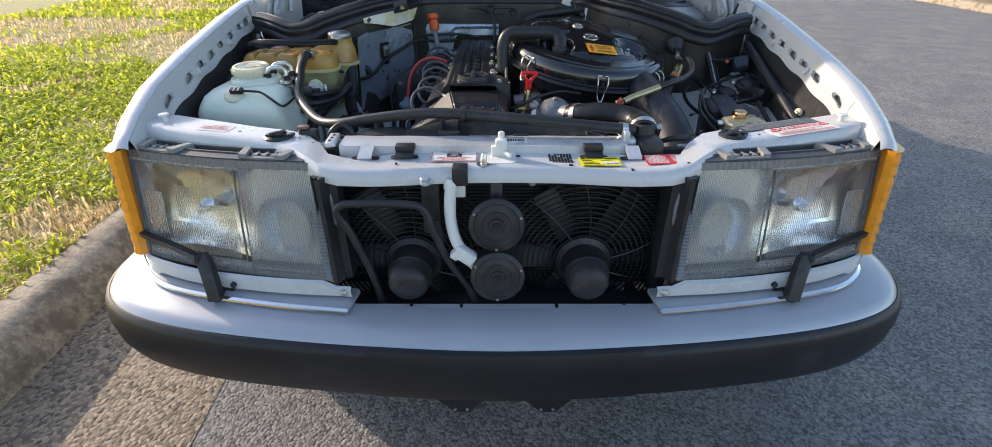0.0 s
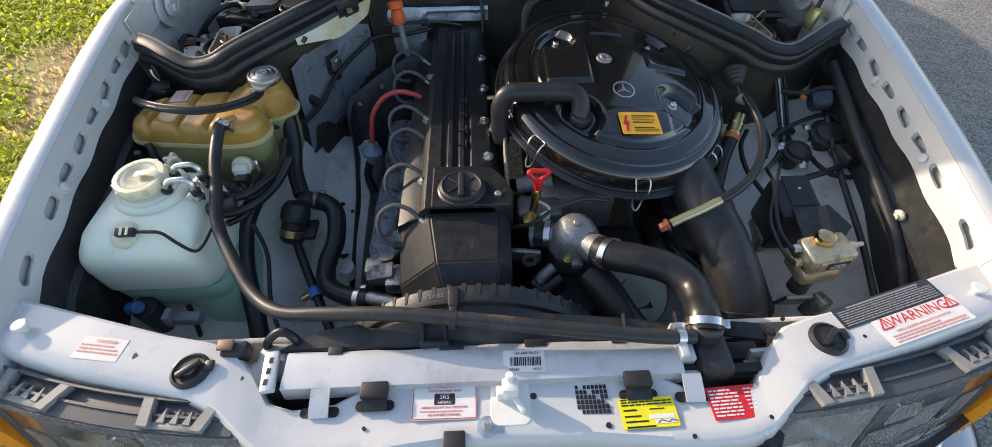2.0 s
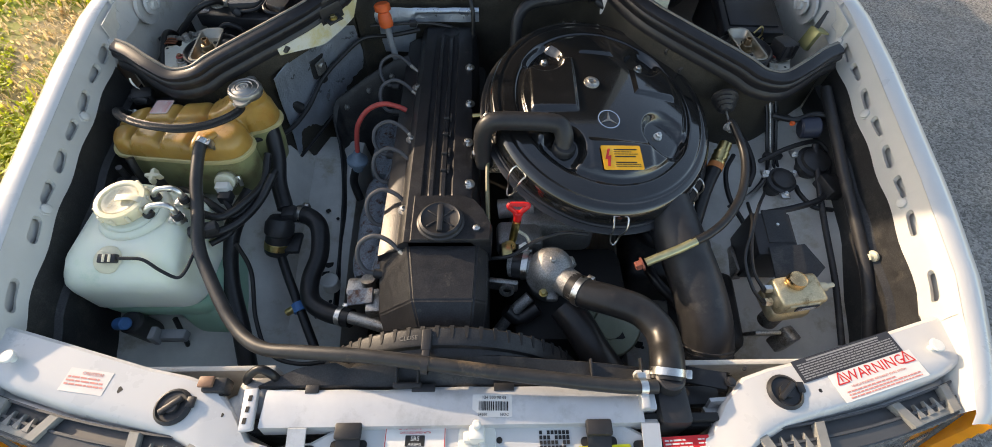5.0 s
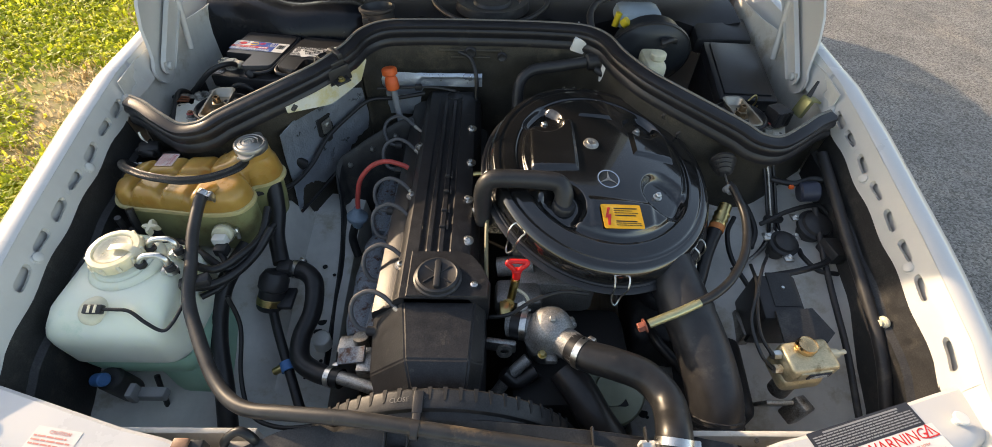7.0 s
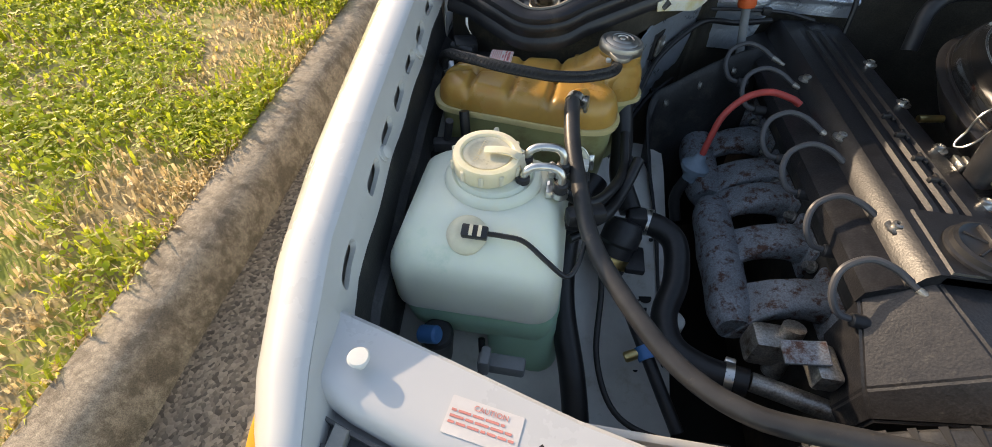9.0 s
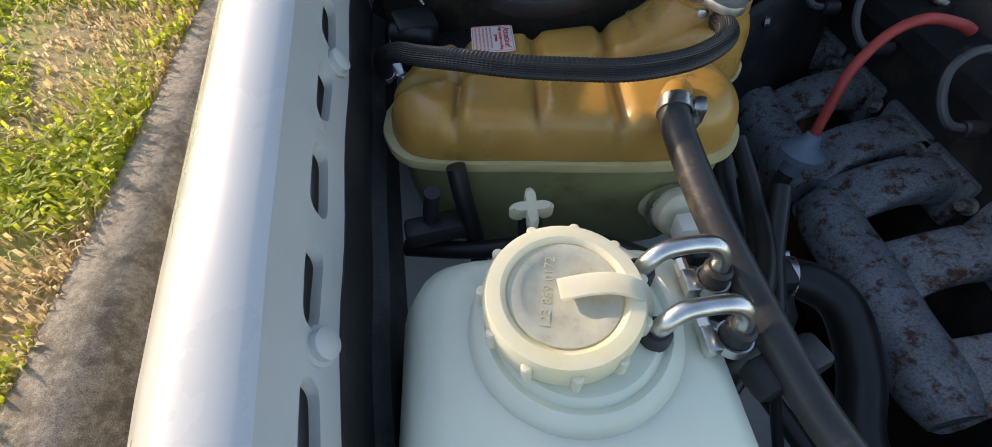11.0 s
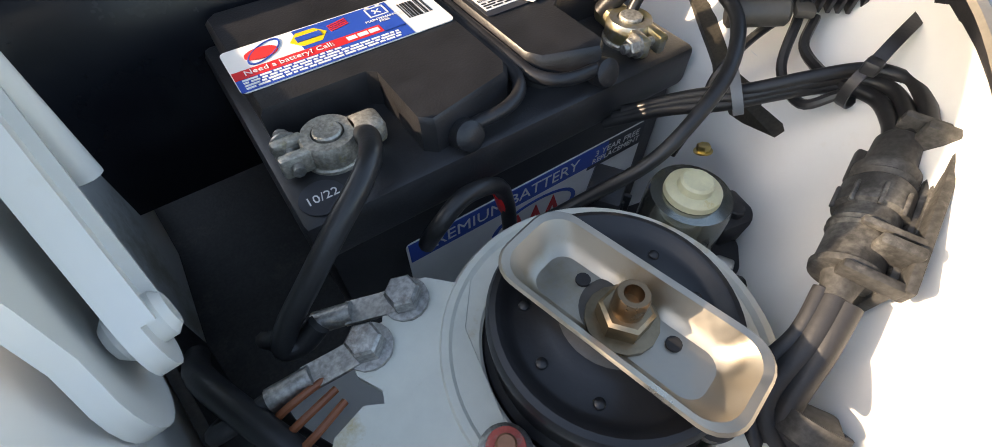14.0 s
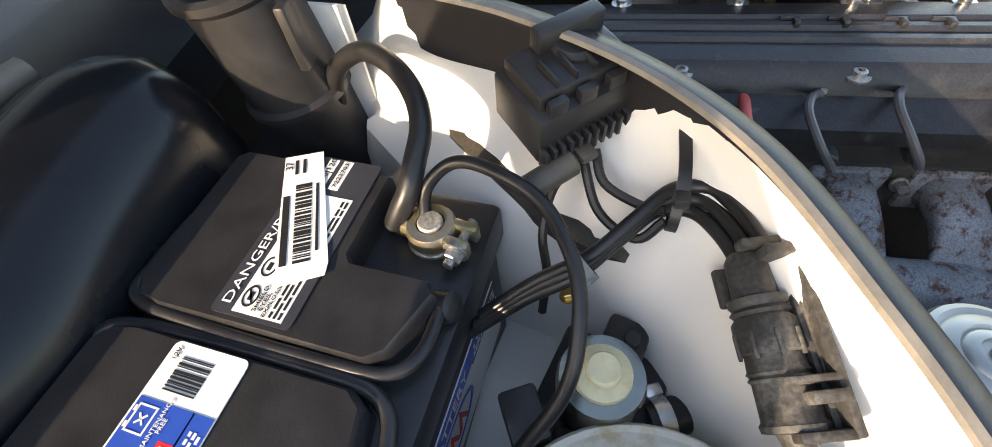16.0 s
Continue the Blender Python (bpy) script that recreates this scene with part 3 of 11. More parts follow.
LIP_Y = (0.88, 0.96, 1.076, 1.188, 1.26, 1.39, 1.52, 1.655, 1.85, 2.3)
LIP_D = (0.722, 0.742, 0.762, 0.769, 0.774, 0.780, 0.786, 0.792, 0.802, 0.81)
LIP_Z = (0.832, 0.858, 0.892, 0.917, 0.932, 0.957, 0.982, 1.004, 1.015, 1.02)
SIDE_Y = (0.88, 0.95, 1.05, 1.2, 1.5, 2.4)
SIDE_D = (0.778, 0.808, 0.832, 0.85, 0.866, 0.868)

car = thing("car", (CX, 3.0, 0.0), "white four-door sedan with its bonnet open, parked at the kerb", "car")


def fender(side):
    """Outer wing with its crown, wheel arch and nose; then the inner flange with its row of slots."""
    rows = []
    ys = [0.88 + 1.5 * (i / 60) for i in range(61)]
    for y in ys:
        d, z, s = lerp(y, LIP_Y, LIP_D), lerp(y, LIP_Y, LIP_Z), lerp(y, SIDE_Y, SIDE_D)
        low = 0.26 if y > 1.08 else 0.5
        if abs(y - 1.45) < 0.36:
            low = max(low, 0.31 + math.sqrt(0.36 ** 2 - (y - 1.45) ** 2))
        g = s - d
        pts = [(d, z), (d + 0.006, z + 0.0035), (d + g * 0.35, z + 0.003), (d + g * 0.6, z - 0.007), (d + g * 0.8, z - 0.024), (d + g * 0.94, z - 0.055), (s, z - 0.11)]
        pts += [(s + 0.004 * (1 - k), z - 0.11 + (low - z + 0.11) * k) for k in (0.25, 0.5, 0.75, 1.0)]
        rows.append([P(side * a, y, b) for a, b in pts])
    front = [Vector((p.x - side * 0.004, p.y - 0.012, p.z - 0.012)) for p in rows[0]]
    wing = part("fender", sheet(B(), ([front] + rows) if side > 0 else ([front] + rows)[::-1], 0.0015), WHITE, car, "gloss white front wing with a rounded crown")
    # inner flange: slots cut through, each with a rolled edge
    slots = (1.076, 1.188, 1.258, 1.324, 1.390, 1.459, 1.526, 1.583, 1.655)
    bm = B()

    def on(y, v):
        """v from 0 at the lip to 1 at the lower edge."""
        d, z = lerp(y, LIP_Y, LIP_D), lerp(y, LIP_Y, LIP_Z)
        wob = 0.003 * math.sin(y * 47) if v > 0.5 else 0
        return P(side * (d - 0.005 * min(v / 0.15, 1) - 0.014 * v), y, z - 0.006 * min(v / 0.15, 1) - 0.055 * v + wob)

    edges = [0.885] + [(a + b) / 2 for a, b in zip(slots, slots[1:])] + [1.70]
    edges[0] = 1.02
    for y0, y1, c in zip(edges, edges[1:], slots):
        n = 24
        hl, hw = 0.0205 if c > 1.1 else 0.023, 0.125
        inner, rim, outer = [], [], []
        for k in range(n):
            a = 2 * math.pi * k / n
            ca, sa = math.cos(a), math.sin(a)
            cy = (hl - 0.0075) * max(-1, min(1, ca / 0.3)) + 0.0075 * ca
            inner.append((c + cy, 0.47 + hw * sa))
            rim.append((c + cy * 1.14, 0.47 + hw * 1.22 * sa))
            t = 1 / max(abs(ca), abs(sa))
            qx, qy = ca * t, sa * t
            outer.append((c + (qx * (y1 - c) if qx > 0 else -qx * (y0 - c)), 0.5 + 0.5 * qy))
        depth = Vector((side * 0.006, 0, -0.004))
        rin = [bm.verts.new(on(*p) + depth) for p in inner]
        ri = [bm.verts.new(on(*p)) for p in rim]
        ro = [bm.verts.new(on(*p)) for p in outer]
        for k in range(n):
            j = (k + 1) % n
            bm.faces.new((rin[k], rin[j], ri[j], ri[k]))
            bm.faces.new((ri[k], ri[j], ro[j], ro[k]))
    for y0, y1 in ((0.885, 1.02), (1.70, 2.3)):
        rows = [[on(y0 + (y1 - y0) * i / 6, v / 4) for v in range(5)] for i in range(7)]
        vv = [[bm.verts.new(p) for p in r] for r in rows]
        for a, b in zip(vv, vv[1:]):
            for k in range(4):
                bm.faces.new((a[k], b[k], b[k + 1], a[k + 1]))
    bmesh.ops.remove_doubles(bm, verts=bm.verts, dist=0.0004)
    bmesh.ops.solidify(bm, geom=bm.faces[:], thickness=0.0012)
    fl = part("flange", bm, WHITE_IN, car, "white inner flange with a row of oval slots", angle=50)
    for y in (1.006, 1.228, 1.43, 1.62):
        b2 = B()
        p = on(y, 0.62)
        lathe(b2, [(0, 0), (0.011, 0), (0.011, 0.0015), (0.0085, 0.002), (0.0085, 0.0065), (0.006, 0.008), (0, 0.008)], along(p, (-side * 0.87, 0, 0.5)), 18)
        part("flange_bolt", b2, WHITE_IN, fl)
    rows = [[on(1.03 + 0.68 * i / 24, v) + Vector((side * 0.016, 0, -0.006)) for v in (0.12, 0.45, 0.85)] for i in range(25)]
    part("backing_strip", sheet(B(), rows if side < 0 else rows[::-1], 0.001), WHITE_IN, fl, "white panel seen through the slots")
    # black strip that hangs below the flange
    rows = []
    for i in range(31):
        y = 1.02 + 0.56 * i / 30
        a = on(y, 0.97) + Vector((side * 0.003, 0, 0))
        rows.append([a, a + Vector((-side * 0.006, 0, -0.05)), a + Vector((-side * 0.016, 0, -0.056)), a + Vector((-side * 0.014, 0, -0.17 if side < 0 else -0.16)), a + Vector((-side * 0.005, 0, -0.24 if side < 0 else -0.20))])
    part("splash_liner", sheet(B(), rows if side < 0 else rows[::-1], 0.004), BLACK_DUSTY, car, "black plastic liner strip under the flange")
    return wing


fender(-1)
fender(1)


def side_body(side):
    """Doors, sill and rear wing behind the front wheel."""
    rows = []
    for i in range(49):
        y = 2.385 + (5.25 - 2.385) * i / 48
        w = lerp(y, (2.38, 3.0, 4.2, 4.9, 5.25), (0.868, 0.87, 0.868, 0.84, 0.76))
        top = lerp(y, (2.38, 3.2, 4.3, 5.0, 5.25), (0.945, 0.955, 0.96, 0.95, 0.9))
        low = 0.25
        if abs(y - 4.25) < 0.35:
            low = 0.30 + math.sqrt(0.35 ** 2 - (y - 4.25) ** 2) * 0.9
        rows.append([P(side * (w - 0.045), y, top), P(side * (w - 0.01), y, top - 0.05), P(side * w, y, 0.72), P(side * w, y, 0.55 if low < 0.55 else low), P(side * (w - 0.01), y, low)])
    return part("side_panel", sheet(B(), rows if side > 0 else rows[::-1], 0.002), WHITE, car)


side_body(-1)
side_body(1)


def cabin():
    """Windscreen pillars, roof and glass, boot, floor."""
    def hoop(y, z, w):
        return [P(-w, y, z), P(-w * 0.7, y, z + 0.02), P(0, y, z + 0.03), P(w * 0.7, y, z + 0.02), P(w, y, z)]
    roof = [hoop(2.98, 1.385, 0.55), hoop(3.2, 1.42, 0.57), hoop(3.6, 1.43, 0.575), hoop(3.95, 1.415, 0.565), hoop(4.15, 1.38, 0.545)]
    part("roof", sheet(B(), roof, 0.03), WHITE, car)
    part("windscreen", sheet(B(), [hoop(2.36, 0.955, 0.66), hoop(2.66, 1.17, 0.61), hoop(2.975, 1.384, 0.548)], 0.005), CABIN_GLASS, car, "dark windscreen")
    part("rear_window", sheet(B(), [hoop(4.155, 1.378, 0.543), hoop(4.4, 1.2, 0.58), hoop(4.62, 0.99, 0.62)], 0.005), CABIN_GLASS, car, "dark rear window")
    part("boot_lid", sheet(B(), [hoop(4.63, 0.97, 0.76), hoop(4.9, 0.955, 0.77), hoop(5.2, 0.93, 0.74), [p - Vector((0, -0.06, 0.3)) for p in hoop(5.2, 0.93, 0.74)]], 0.02), WHITE, car)
    for s in (-1, 1):
        rows = []
        for i in range(19):
            y = 2.40 + 2.2 * i / 18
            top = lerp(y, (2.40, 2.98, 3.6, 4.15, 4.6), (0.97, 1.385, 1.43, 1.38, 0.99))
            ww = lerp(y, (2.40, 2.98, 3.6, 4.15, 4.6), (0.66, 0.55, 0.575, 0.545, 0.62))
            rows.append([P(s * 0.80, y, 0.955), P(s * (0.80 + (ww - 0.80) * 0.5), y, (0.955 + top) / 2), P(s * ww, y, top - 0.002)])
        part("side_window", sheet(B(), rows if s > 0 else rows[::-1], 0.004), CABIN_GLASS, car, "dark side windows")
    bm = B()
    box(bm, (CX, 3.75, 0.27), (1.62, 2.8, 0.04), 0.01)
    part("underbody", bm, BLACK_DEEP, car)
    bm = B()
    box(bm, (CX, 2.42, 0.62), (1.5, 0.02, 0.66), 0.004)
    part("dash_panel", bm, BLACK_DEEP, car)


cabin()


def wheel(side, y):
    c = P(side * 0.76, y, 0.31)
    m = along(c - Vector((side * 0.1, 0, 0)), (side, 0, 0))
    t = part("wheel", lathe(B(), [(0.19, 0.01), (0.29, 0.0), (0.308, 0.02), (0.312, 0.1), (0.308, 0.18), (0.29, 0.2), (0.20, 0.195), (0.19, 0.01)], m, 40), TYRE, car, "black tyre")
    part("wheel_disc", lathe(B(), [(0, 0.15), (0.05, 0.16), (0.12, 0.17), (0.18, 0.19), (0.2, 0.19), (0.2, 0.03), (0, 0.03)], m, 32), ALU, t)


for s in (-1, 1):
    wheel(s, 1.45)
    wheel(s, 4.25)


def bonnet():
    """Bonnet panel standing open, leaning over the bay from its hinges."""
    rows = []
    for i in range(13):
        k = i / 12
        z = 1.06 + 1.12 * k
        y = 2.25 - 0.28 * k - 0.03 * math.sin(k * 3.14)
        w = 0.72 - 0.03 * k
        rows.append([P(w * u, y + 0.02 * u * u, z) for u in (-1, -0.8, -0.5, -0.2, 0.2, 0.5, 0.8, 1)])
    hood = part("bonnet", sheet(B(), rows, 0.018), WHITE, car, "white bonnet standing open")
    lining = []
    for i in range(11):
        k = 0.06 + 0.86 * i / 10
        z = 1.06 + 1.12 * k
        y = 2.25 - 0.28 * k - 0.03 * math.sin(k * 3.14) - 0.022
        lining.append([P(0.64 * u, y + 0.012 * u * u - 0.006 * math.cos(u * 9) * math.sin(k * 9), z) for u in (-1, -0.85, -0.6, -0.35, -0.1, 0.1, 0.35, 0.6, 0.85, 1)])
    part("sound_lining", sheet(B(), lining, 0.012), INSULATION, hood, "black felt lining under the bonnet")


bonnet()


def hinge(side):
    """Bonnet hinge: a pressed arm on a domed plate, with a gas spring and its wire."""
    base = P(side * 0.752, 1.768, 0.962)
    run = Vector((-side * 0.02, 0.74, 0.67)).normalized()
    across = Vector((0, -0.67, 0.74))
    face = frame_of(base + Vector((side * 0.016, 0, -0.012)), run, across)

    def strip(length, half, wide, foot):
        """A long pressed plate with a rounded foot, widening upwards."""
        o = [(-foot * math.cos(radians(a)), -half * math.sin(radians(a))) for a in range(-90, 91, 15)]
        return o + [(length * 0.4, -half * 1.05), (length, -wide), (length, wide), (length * 0.4, half * 1.15)]
    bm = B()
    # unseen lobe on the plate's upper edge, added to shade the white partition
    prism(bm, (strip(0.42, 0.036, 0.05, 0.03)[:-2] + [(0.42, 0.11), (0.20, 0.108), (0.11, 0.100), (0.062, 0.080), (0.03, 0.052), (0.01, 0.038)])[::side], 0.006 * side, face, 0.002)
    plate = part("hinge_plate", bm, WHITE_IN, car, "white pressed hinge plate on the wing")
    bm = B()
    m = frame_of(base, run, across)
    prism(bm, strip(0.40, 0.020, 0.026, 0.020)[::side], 0.005 * side, m, 0.002)
    for h in (-0.019, 0.019):
        a, b = m @ Vector((0.0, h, 0)), m @ Vector((0.39, h * 1.3, 0))
        sweep(bm, [a, a.lerp(b, 0.5), b], [(-0.007, -0.0015), (0.005, -0.0015), (0.005, 0.0015), (-0.007, 0.0015)])
    part("hinge_arm", bm, WHITE_IN, plate, "white pressed hinge arm")
    bm = B()
    cyl(bm, base + Vector((side * 0.014, 0, 0)), base - Vector((side * 0.008, 0, 0)), 0.010, seg=20, bevel=0.003)
    part("hinge_pin", bm, WHITE_IN, plate)
    bm = B()
    q = P(side * 0.748, 1.872, 0.955)
    tube(bm, [q, q + Vector((0, 0.026, 0.10)), q + Vector((0, 0.08, 0.30))], 0.008, 12)
    part("gas_spring", bm, WHITE_IN, plate, "white support strut")
    # inner wing panel behind the strut tower
    rows = [[P(side * (0.775 + 0.02 * math.sin(k)), 1.62 + 0.6 * k / 6, z) for z in (1.0, 0.93, 0.86, 0.78, 0.66)] for k in range(7)]
    part("inner_wing", sheet(B(), rows if side < 0 else rows[::-1], 0.002), WHITE_DIRTY, car, "white inner wing in the rear corner of the bay")


hinge(-1)
hinge(1)

# ---- bumper ----
BUMP_D = (0.0, 0.30, 0.54, 0.69, 0.79, 0.845, 0.875, 0.884, 0.886)
BUMP_Y = (0.644, 0.661, 0.691, 0.726, 0.771, 0.826, 0.896, 0.985, 1.10)


def bumper_path():
    right = [P(d, y, 0) for d, y in zip(BUMP_D, BUMP_Y)]
    left = [P(-d, y, 0) for d, y in zip(BUMP_D[:0:-1], BUMP_Y[:0:-1])]
    return smooth_path(left + right, 6)


def bumper():
    path = bumper_path()
    part("bumper_cover", sweep(B(), path, [(0.0, 0.518), (-0.006, 0.527), (-0.018, 0.533), (-0.04, 0.538), (-0.07, 0.542), (-0.09, 0.543), (-0.09, 0.47), (-0.01, 0.47)]), SILVER, car, "silver-white bumper upper")
    belt = part("bumper_belt", sweep(B(), path, [(0.002, 0.519), (0.009, 0.515), (0.014, 0.503), (0.018, 0.47), (0.014, 0.425), (0.002, 0.392), (-0.03, 0.380), (-0.06, 0.386), (-0.06, 0.51)]), BUMPER_BLACK, car, "broad black rubber bumper belt")
    # plate of the belt's middle piece and the two tabs below it
    bm = B()
    mid = [p for p in path if abs(p.x - CX) < 0.27]
    sweep(bm, mid, [(0.0035, 0.5205), (0.0105, 0.5165), (0.0157, 0.5035), (0.0197, 0.470), (0.0157, 0.4245), (0.0035, 0.3905), (0.0022, 0.392), (0.0141, 0.425), (0.0181, 0.470), (0.0141, 0.503), (0.0091, 0.515)])
    part("belt_centre", bm, BUMPER_BLACK, belt)
    for s in (-1, 1):
        bm = B()
        o = [(-0.05, 0.0), (0.05, 0.0), (0.03, -0.025), (0.018, -0.04), (-0.014, -0.04), (-0.03, -0.02)]
        prism(bm, o, 0.02, frame_of(P(s * 0.085, 0.665, 0.392), (1, 0, 0), (0, 0, 1)), 0.003)
        part("belt_tab", bm, BUMPER_BLACK, belt)
        for u in (-0.012, 0.012):
            b2 = B()
            cyl(b2, P(s * 0.085 + u, 0.646, 0.363), P(s * 0.085 + u, 0.642, 0.363), 0.003, seg=8)
            part("rivet", b2, STEEL, belt)
    bm = B()
    box(bm, P(0, 0.68, 0.40), (0.09, 0.02, 0.012), 0.003)
    part("plate_bracket", bm, STEEL, belt)
    # body panel behind the bumper's top, with drain holes, and the black baffle below it
    rows = [[Vector((p.x, 0.728, 0.530)), Vector((p.x, 0.742, 0.5335)), Vector((p.x, 0.760, 0.5345)), Vector((p.x, 0.764, 0.526))] for p in path if abs(p.x - CX) < 0.34]
    shelf = part("front_shelf", sheet(B(), rows, 0.003), WHITE, car, "white body panel behind the bumper top")
    for x in (-0.185, -0.085, 0.105, 0.24):
        part("hole", cyl(B(), P(x, 0.752, 0.530), P(x, 0.752, 0.5385), 0.0035, seg=12), BLACK_DEEP, shelf)
    part("baffle", box(B(), P(0, 0.772, 0.43), (0.70, 0.008, 0.19), 0.002), BLACK_PLASTIC, car, "black baffle below the grille opening")
    # lower apron behind the belt
    bm = B()
    rows = [[p + Vector((0, 0.05, 0.42)), p + Vector((0, 0.09, 0.30)), p + Vector((0, 0.14, 0.24))] for p in path if abs(p.x - CX) < 0.80]
    sheet(bm, rows, 0.004)
    part("front_apron", bm, BLACK_PLASTIC, car)
    # chrome-edged corner trays under the lamps
    for s in (-1, 1):
        pts = [P(s * d, y, 0.548) for d, y in ((0.30, 0.722), (0.45, 0.742), (0.60, 0.772), (0.70, 0.805), (0.765, 0.855), (0.795, 0.92))]
        pp = smooth_path(pts, 5)
        if s < 0:
            pp = pp[::-1]
        bm = B()
        sweep(bm, pp, [(0.005, 0.0), (0.002, 0.004), (-0.03, 0.006), (-0.06, 0.008), (-0.06, -0.002), (0.003, -0.003)])
        tr = part("corner_tray", bm, SILVER, car, "smooth tray between bumper and lamp")
        bm = B()
        sweep(bm, pp, [(0.008, -0.001), (0.007, 0.003), (0.001, 0.006), (-0.002, 0.004), (0.0, -0.003)])
        part("chrome_edge", bm, CHROME, tr, "bright chrome edge strip")
        bm = B()
        q = P(s * 0.56, 0.785, 0.556)
        box(bm, q, (0.03, 0.012, 0.008), 0.002, rot=(0, 0, s * 12))
        box(bm, q + Vector((s * -0.02, 0, 0.006)), (0.006, 0.006, 0.014), 0.001)
        part("tray_clip", bm, BLACK_PLASTIC, tr)


bumper()


# ---- lamps ----
def lamp_point(s, u, v, out=0.0):
    """A place on the lamp's face: u 0..1 outwards, v 0..1 upwards."""
    d = 0.352 + (0.752 - 0.352) * u + 0.012 * (1 - v) * (2 * u - 1) * 0.5
    y = 0.768 + 0.035 * u + 0.062 * u * u + (0.052 - 0.016 * u) * v - out
    z = 0.597 + (0.812 - 0.597) * v - 0.004 * u
    return P(s * d, y, z)


def patch_sheet(s, u0, u1, v0, v1, out, thick, nu=8, nv=4):
    rows = [[lamp_point(s, u0 + (u1 - u0) * i / nu, v0 + (v1 - v0) * j / nv, out) for j in range(nv + 1)] for i in range(nu + 1)]
    return sheet(B(), rows if s > 0 else rows[::-1], thick)


def headlamp(s):
    lamp = thing("headlamp", lamp_point(s, 0.5, 0, -0.05), "wide glass headlamp with ribbed fog section in a grey housing", "headlamp", "headlamps")
    # tub behind the glass
    tub = part("housing", patch_sheet(s, -0.02, 1.01, -0.02, 1.03, -0.085, 0.006), LAMP_SILVER, lamp)
    for a in ((-0.02, 0.0, -0.02, 1.03), (1.0, 1.02, -0.02, 1.03), (-0.02, 1.02, -0.02, 0.0), (-0.02, 1.02, 1.0, 1.03)):
        part("housing_wall", patch_sheet(s, *a, -0.0005, 0.085, 6, 2), LAMP_SILVER, tub)
    # ribbed glass border round the lenses, in four strips
    edge = bpy.data.materials["pale_lamp_border"] if "pale_lamp_border" in bpy.data.materials else M("pale_lamp_border", (0.15, 0.155, 0.16), 0.28, var=0.1, scale=40, coat=0.4)
    for a in ((-0.035, 0.012, -0.03, 1.0), (0.975, 1.01, -0.03, 1.02), (0.012, 0.975, -0.03, 0.02), (0.012, 0.975, 0.955, 1.02)):
        tall = a[3] - a[2] > 0.5
        n = 64
        rows = []
        for i in range(n + 1):
            t = i / n
            saw = 0.0012 * (i % 2)
            if tall:
                rows.append([lamp_point(s, a[0] + (a[1] - a[0]) * j / 3, a[2] + (a[3] - a[2]) * t, 0.004 + saw - 0.004 * (j == 0 and a[0] < 0)) for j in range(4)])
            else:
                rows.append([lamp_point(s, a[0] + (a[1] - a[0]) * t, a[2] + (a[3] - a[2]) * j / 3, 0.004 + saw) for j in range(4)])
        part("surround", sheet(B(), rows if (s > 0) != tall else rows[::-1], 0.010), edge, lamp, "grey ribbed lamp border", angle=20)
    # stepped reflector filling the main window, each step a facet of the bowl
    rows = []
    for i in range(33):
        u = 0.37 + 0.61 * i / 32
        row = []
        for j in range(19):
            v = 0.03 + 0.92 * j / 18
            du, dv = (u - 0.66) / 0.33, (v - 0.46) / 0.5
            step = 0.0016 * ((int(dv * 2.6 + 10) + int(du * 2.2 + 10)) % 2)
            row.append(lamp_point(s, u, v, -0.012 - 0.058 * max(0.0, 1 - 0.5 * (du * du + dv * dv)) - step))
        rows.append(row)
    part("main_reflector", sheet(B(), rows if s > 0 else rows[::-1], 0.002), REFLECTOR, lamp, "bright stepped reflector", angle=24)
    c = lamp_point(s, 0.66, 0.46, -0.060)
    bm = B()
    lathe(bm, [(0.0, 0.0), (0.012, 0.0), (0.012, 0.018), (0.008, 0.022), (0.007, 0.036), (0.0, 0.040)], along(c, (0, -1, 0)), 16)
    part("bulb", bm, CHROME, lamp)
    c = lamp_point(s, 0.19, 0.42, -0.062)
    bm = B()
    lathe(bm, [(0.0, 0.0), (0.015, 0.003), (0.035, 0.018), (0.048, 0.038), (0.052, 0.056)], along(c, (0, -1, 0)) @ Matrix.Diagonal((0.95, 1.25, 1, 1)), 32)
    part("fog_reflector", bm, REFLECTOR, lamp, "small fog reflector")
    part("fog_surround", patch_sheet(s, 0.0, 0.375, 0.0, 0.97, -0.040, 0.003), FOG_SILVER, lamp, "silver lining behind the fog glass")
    # clear main glass, with finely fluted fields
    main = part("lens", patch_sheet(s, 0.375, 0.985, 0.02, 0.965, 0.001, 0.003), LAMP_GLASS, lamp, "clear glass of the main lamp")
    main.visible_shadow = False

    def fluted(u0, u1, v0, v1, n, out, amp):
        rows = []
        for i in range(4 * n + 1):
            u = u0 + (u1 - u0) * i / (4 * n)
            rows.append([lamp_point(s, u, v0 + (v1 - v0) * j / 2, out + amp * math.sin(math.pi * ((i % 4) / 4))) for j in range(3)])
        return sheet(B(), rows if s > 0 else rows[::-1], 0.0008)
    for f in ((0.42, 0.62, 0.12, 0.60, 18), (0.62, 0.80, 0.12, 0.40, 16), (0.62, 0.74, 0.44, 0.74, 11), (0.82, 0.93, 0.12, 0.66, 10), (0.46, 0.58, 0.66, 0.86, 9)):
        fl = part("flute_field", fluted(*f, 0.0022, 0.0012), FLUTE_GLASS, main, "field of fine vertical flutes")
        fl.visible_shadow = False
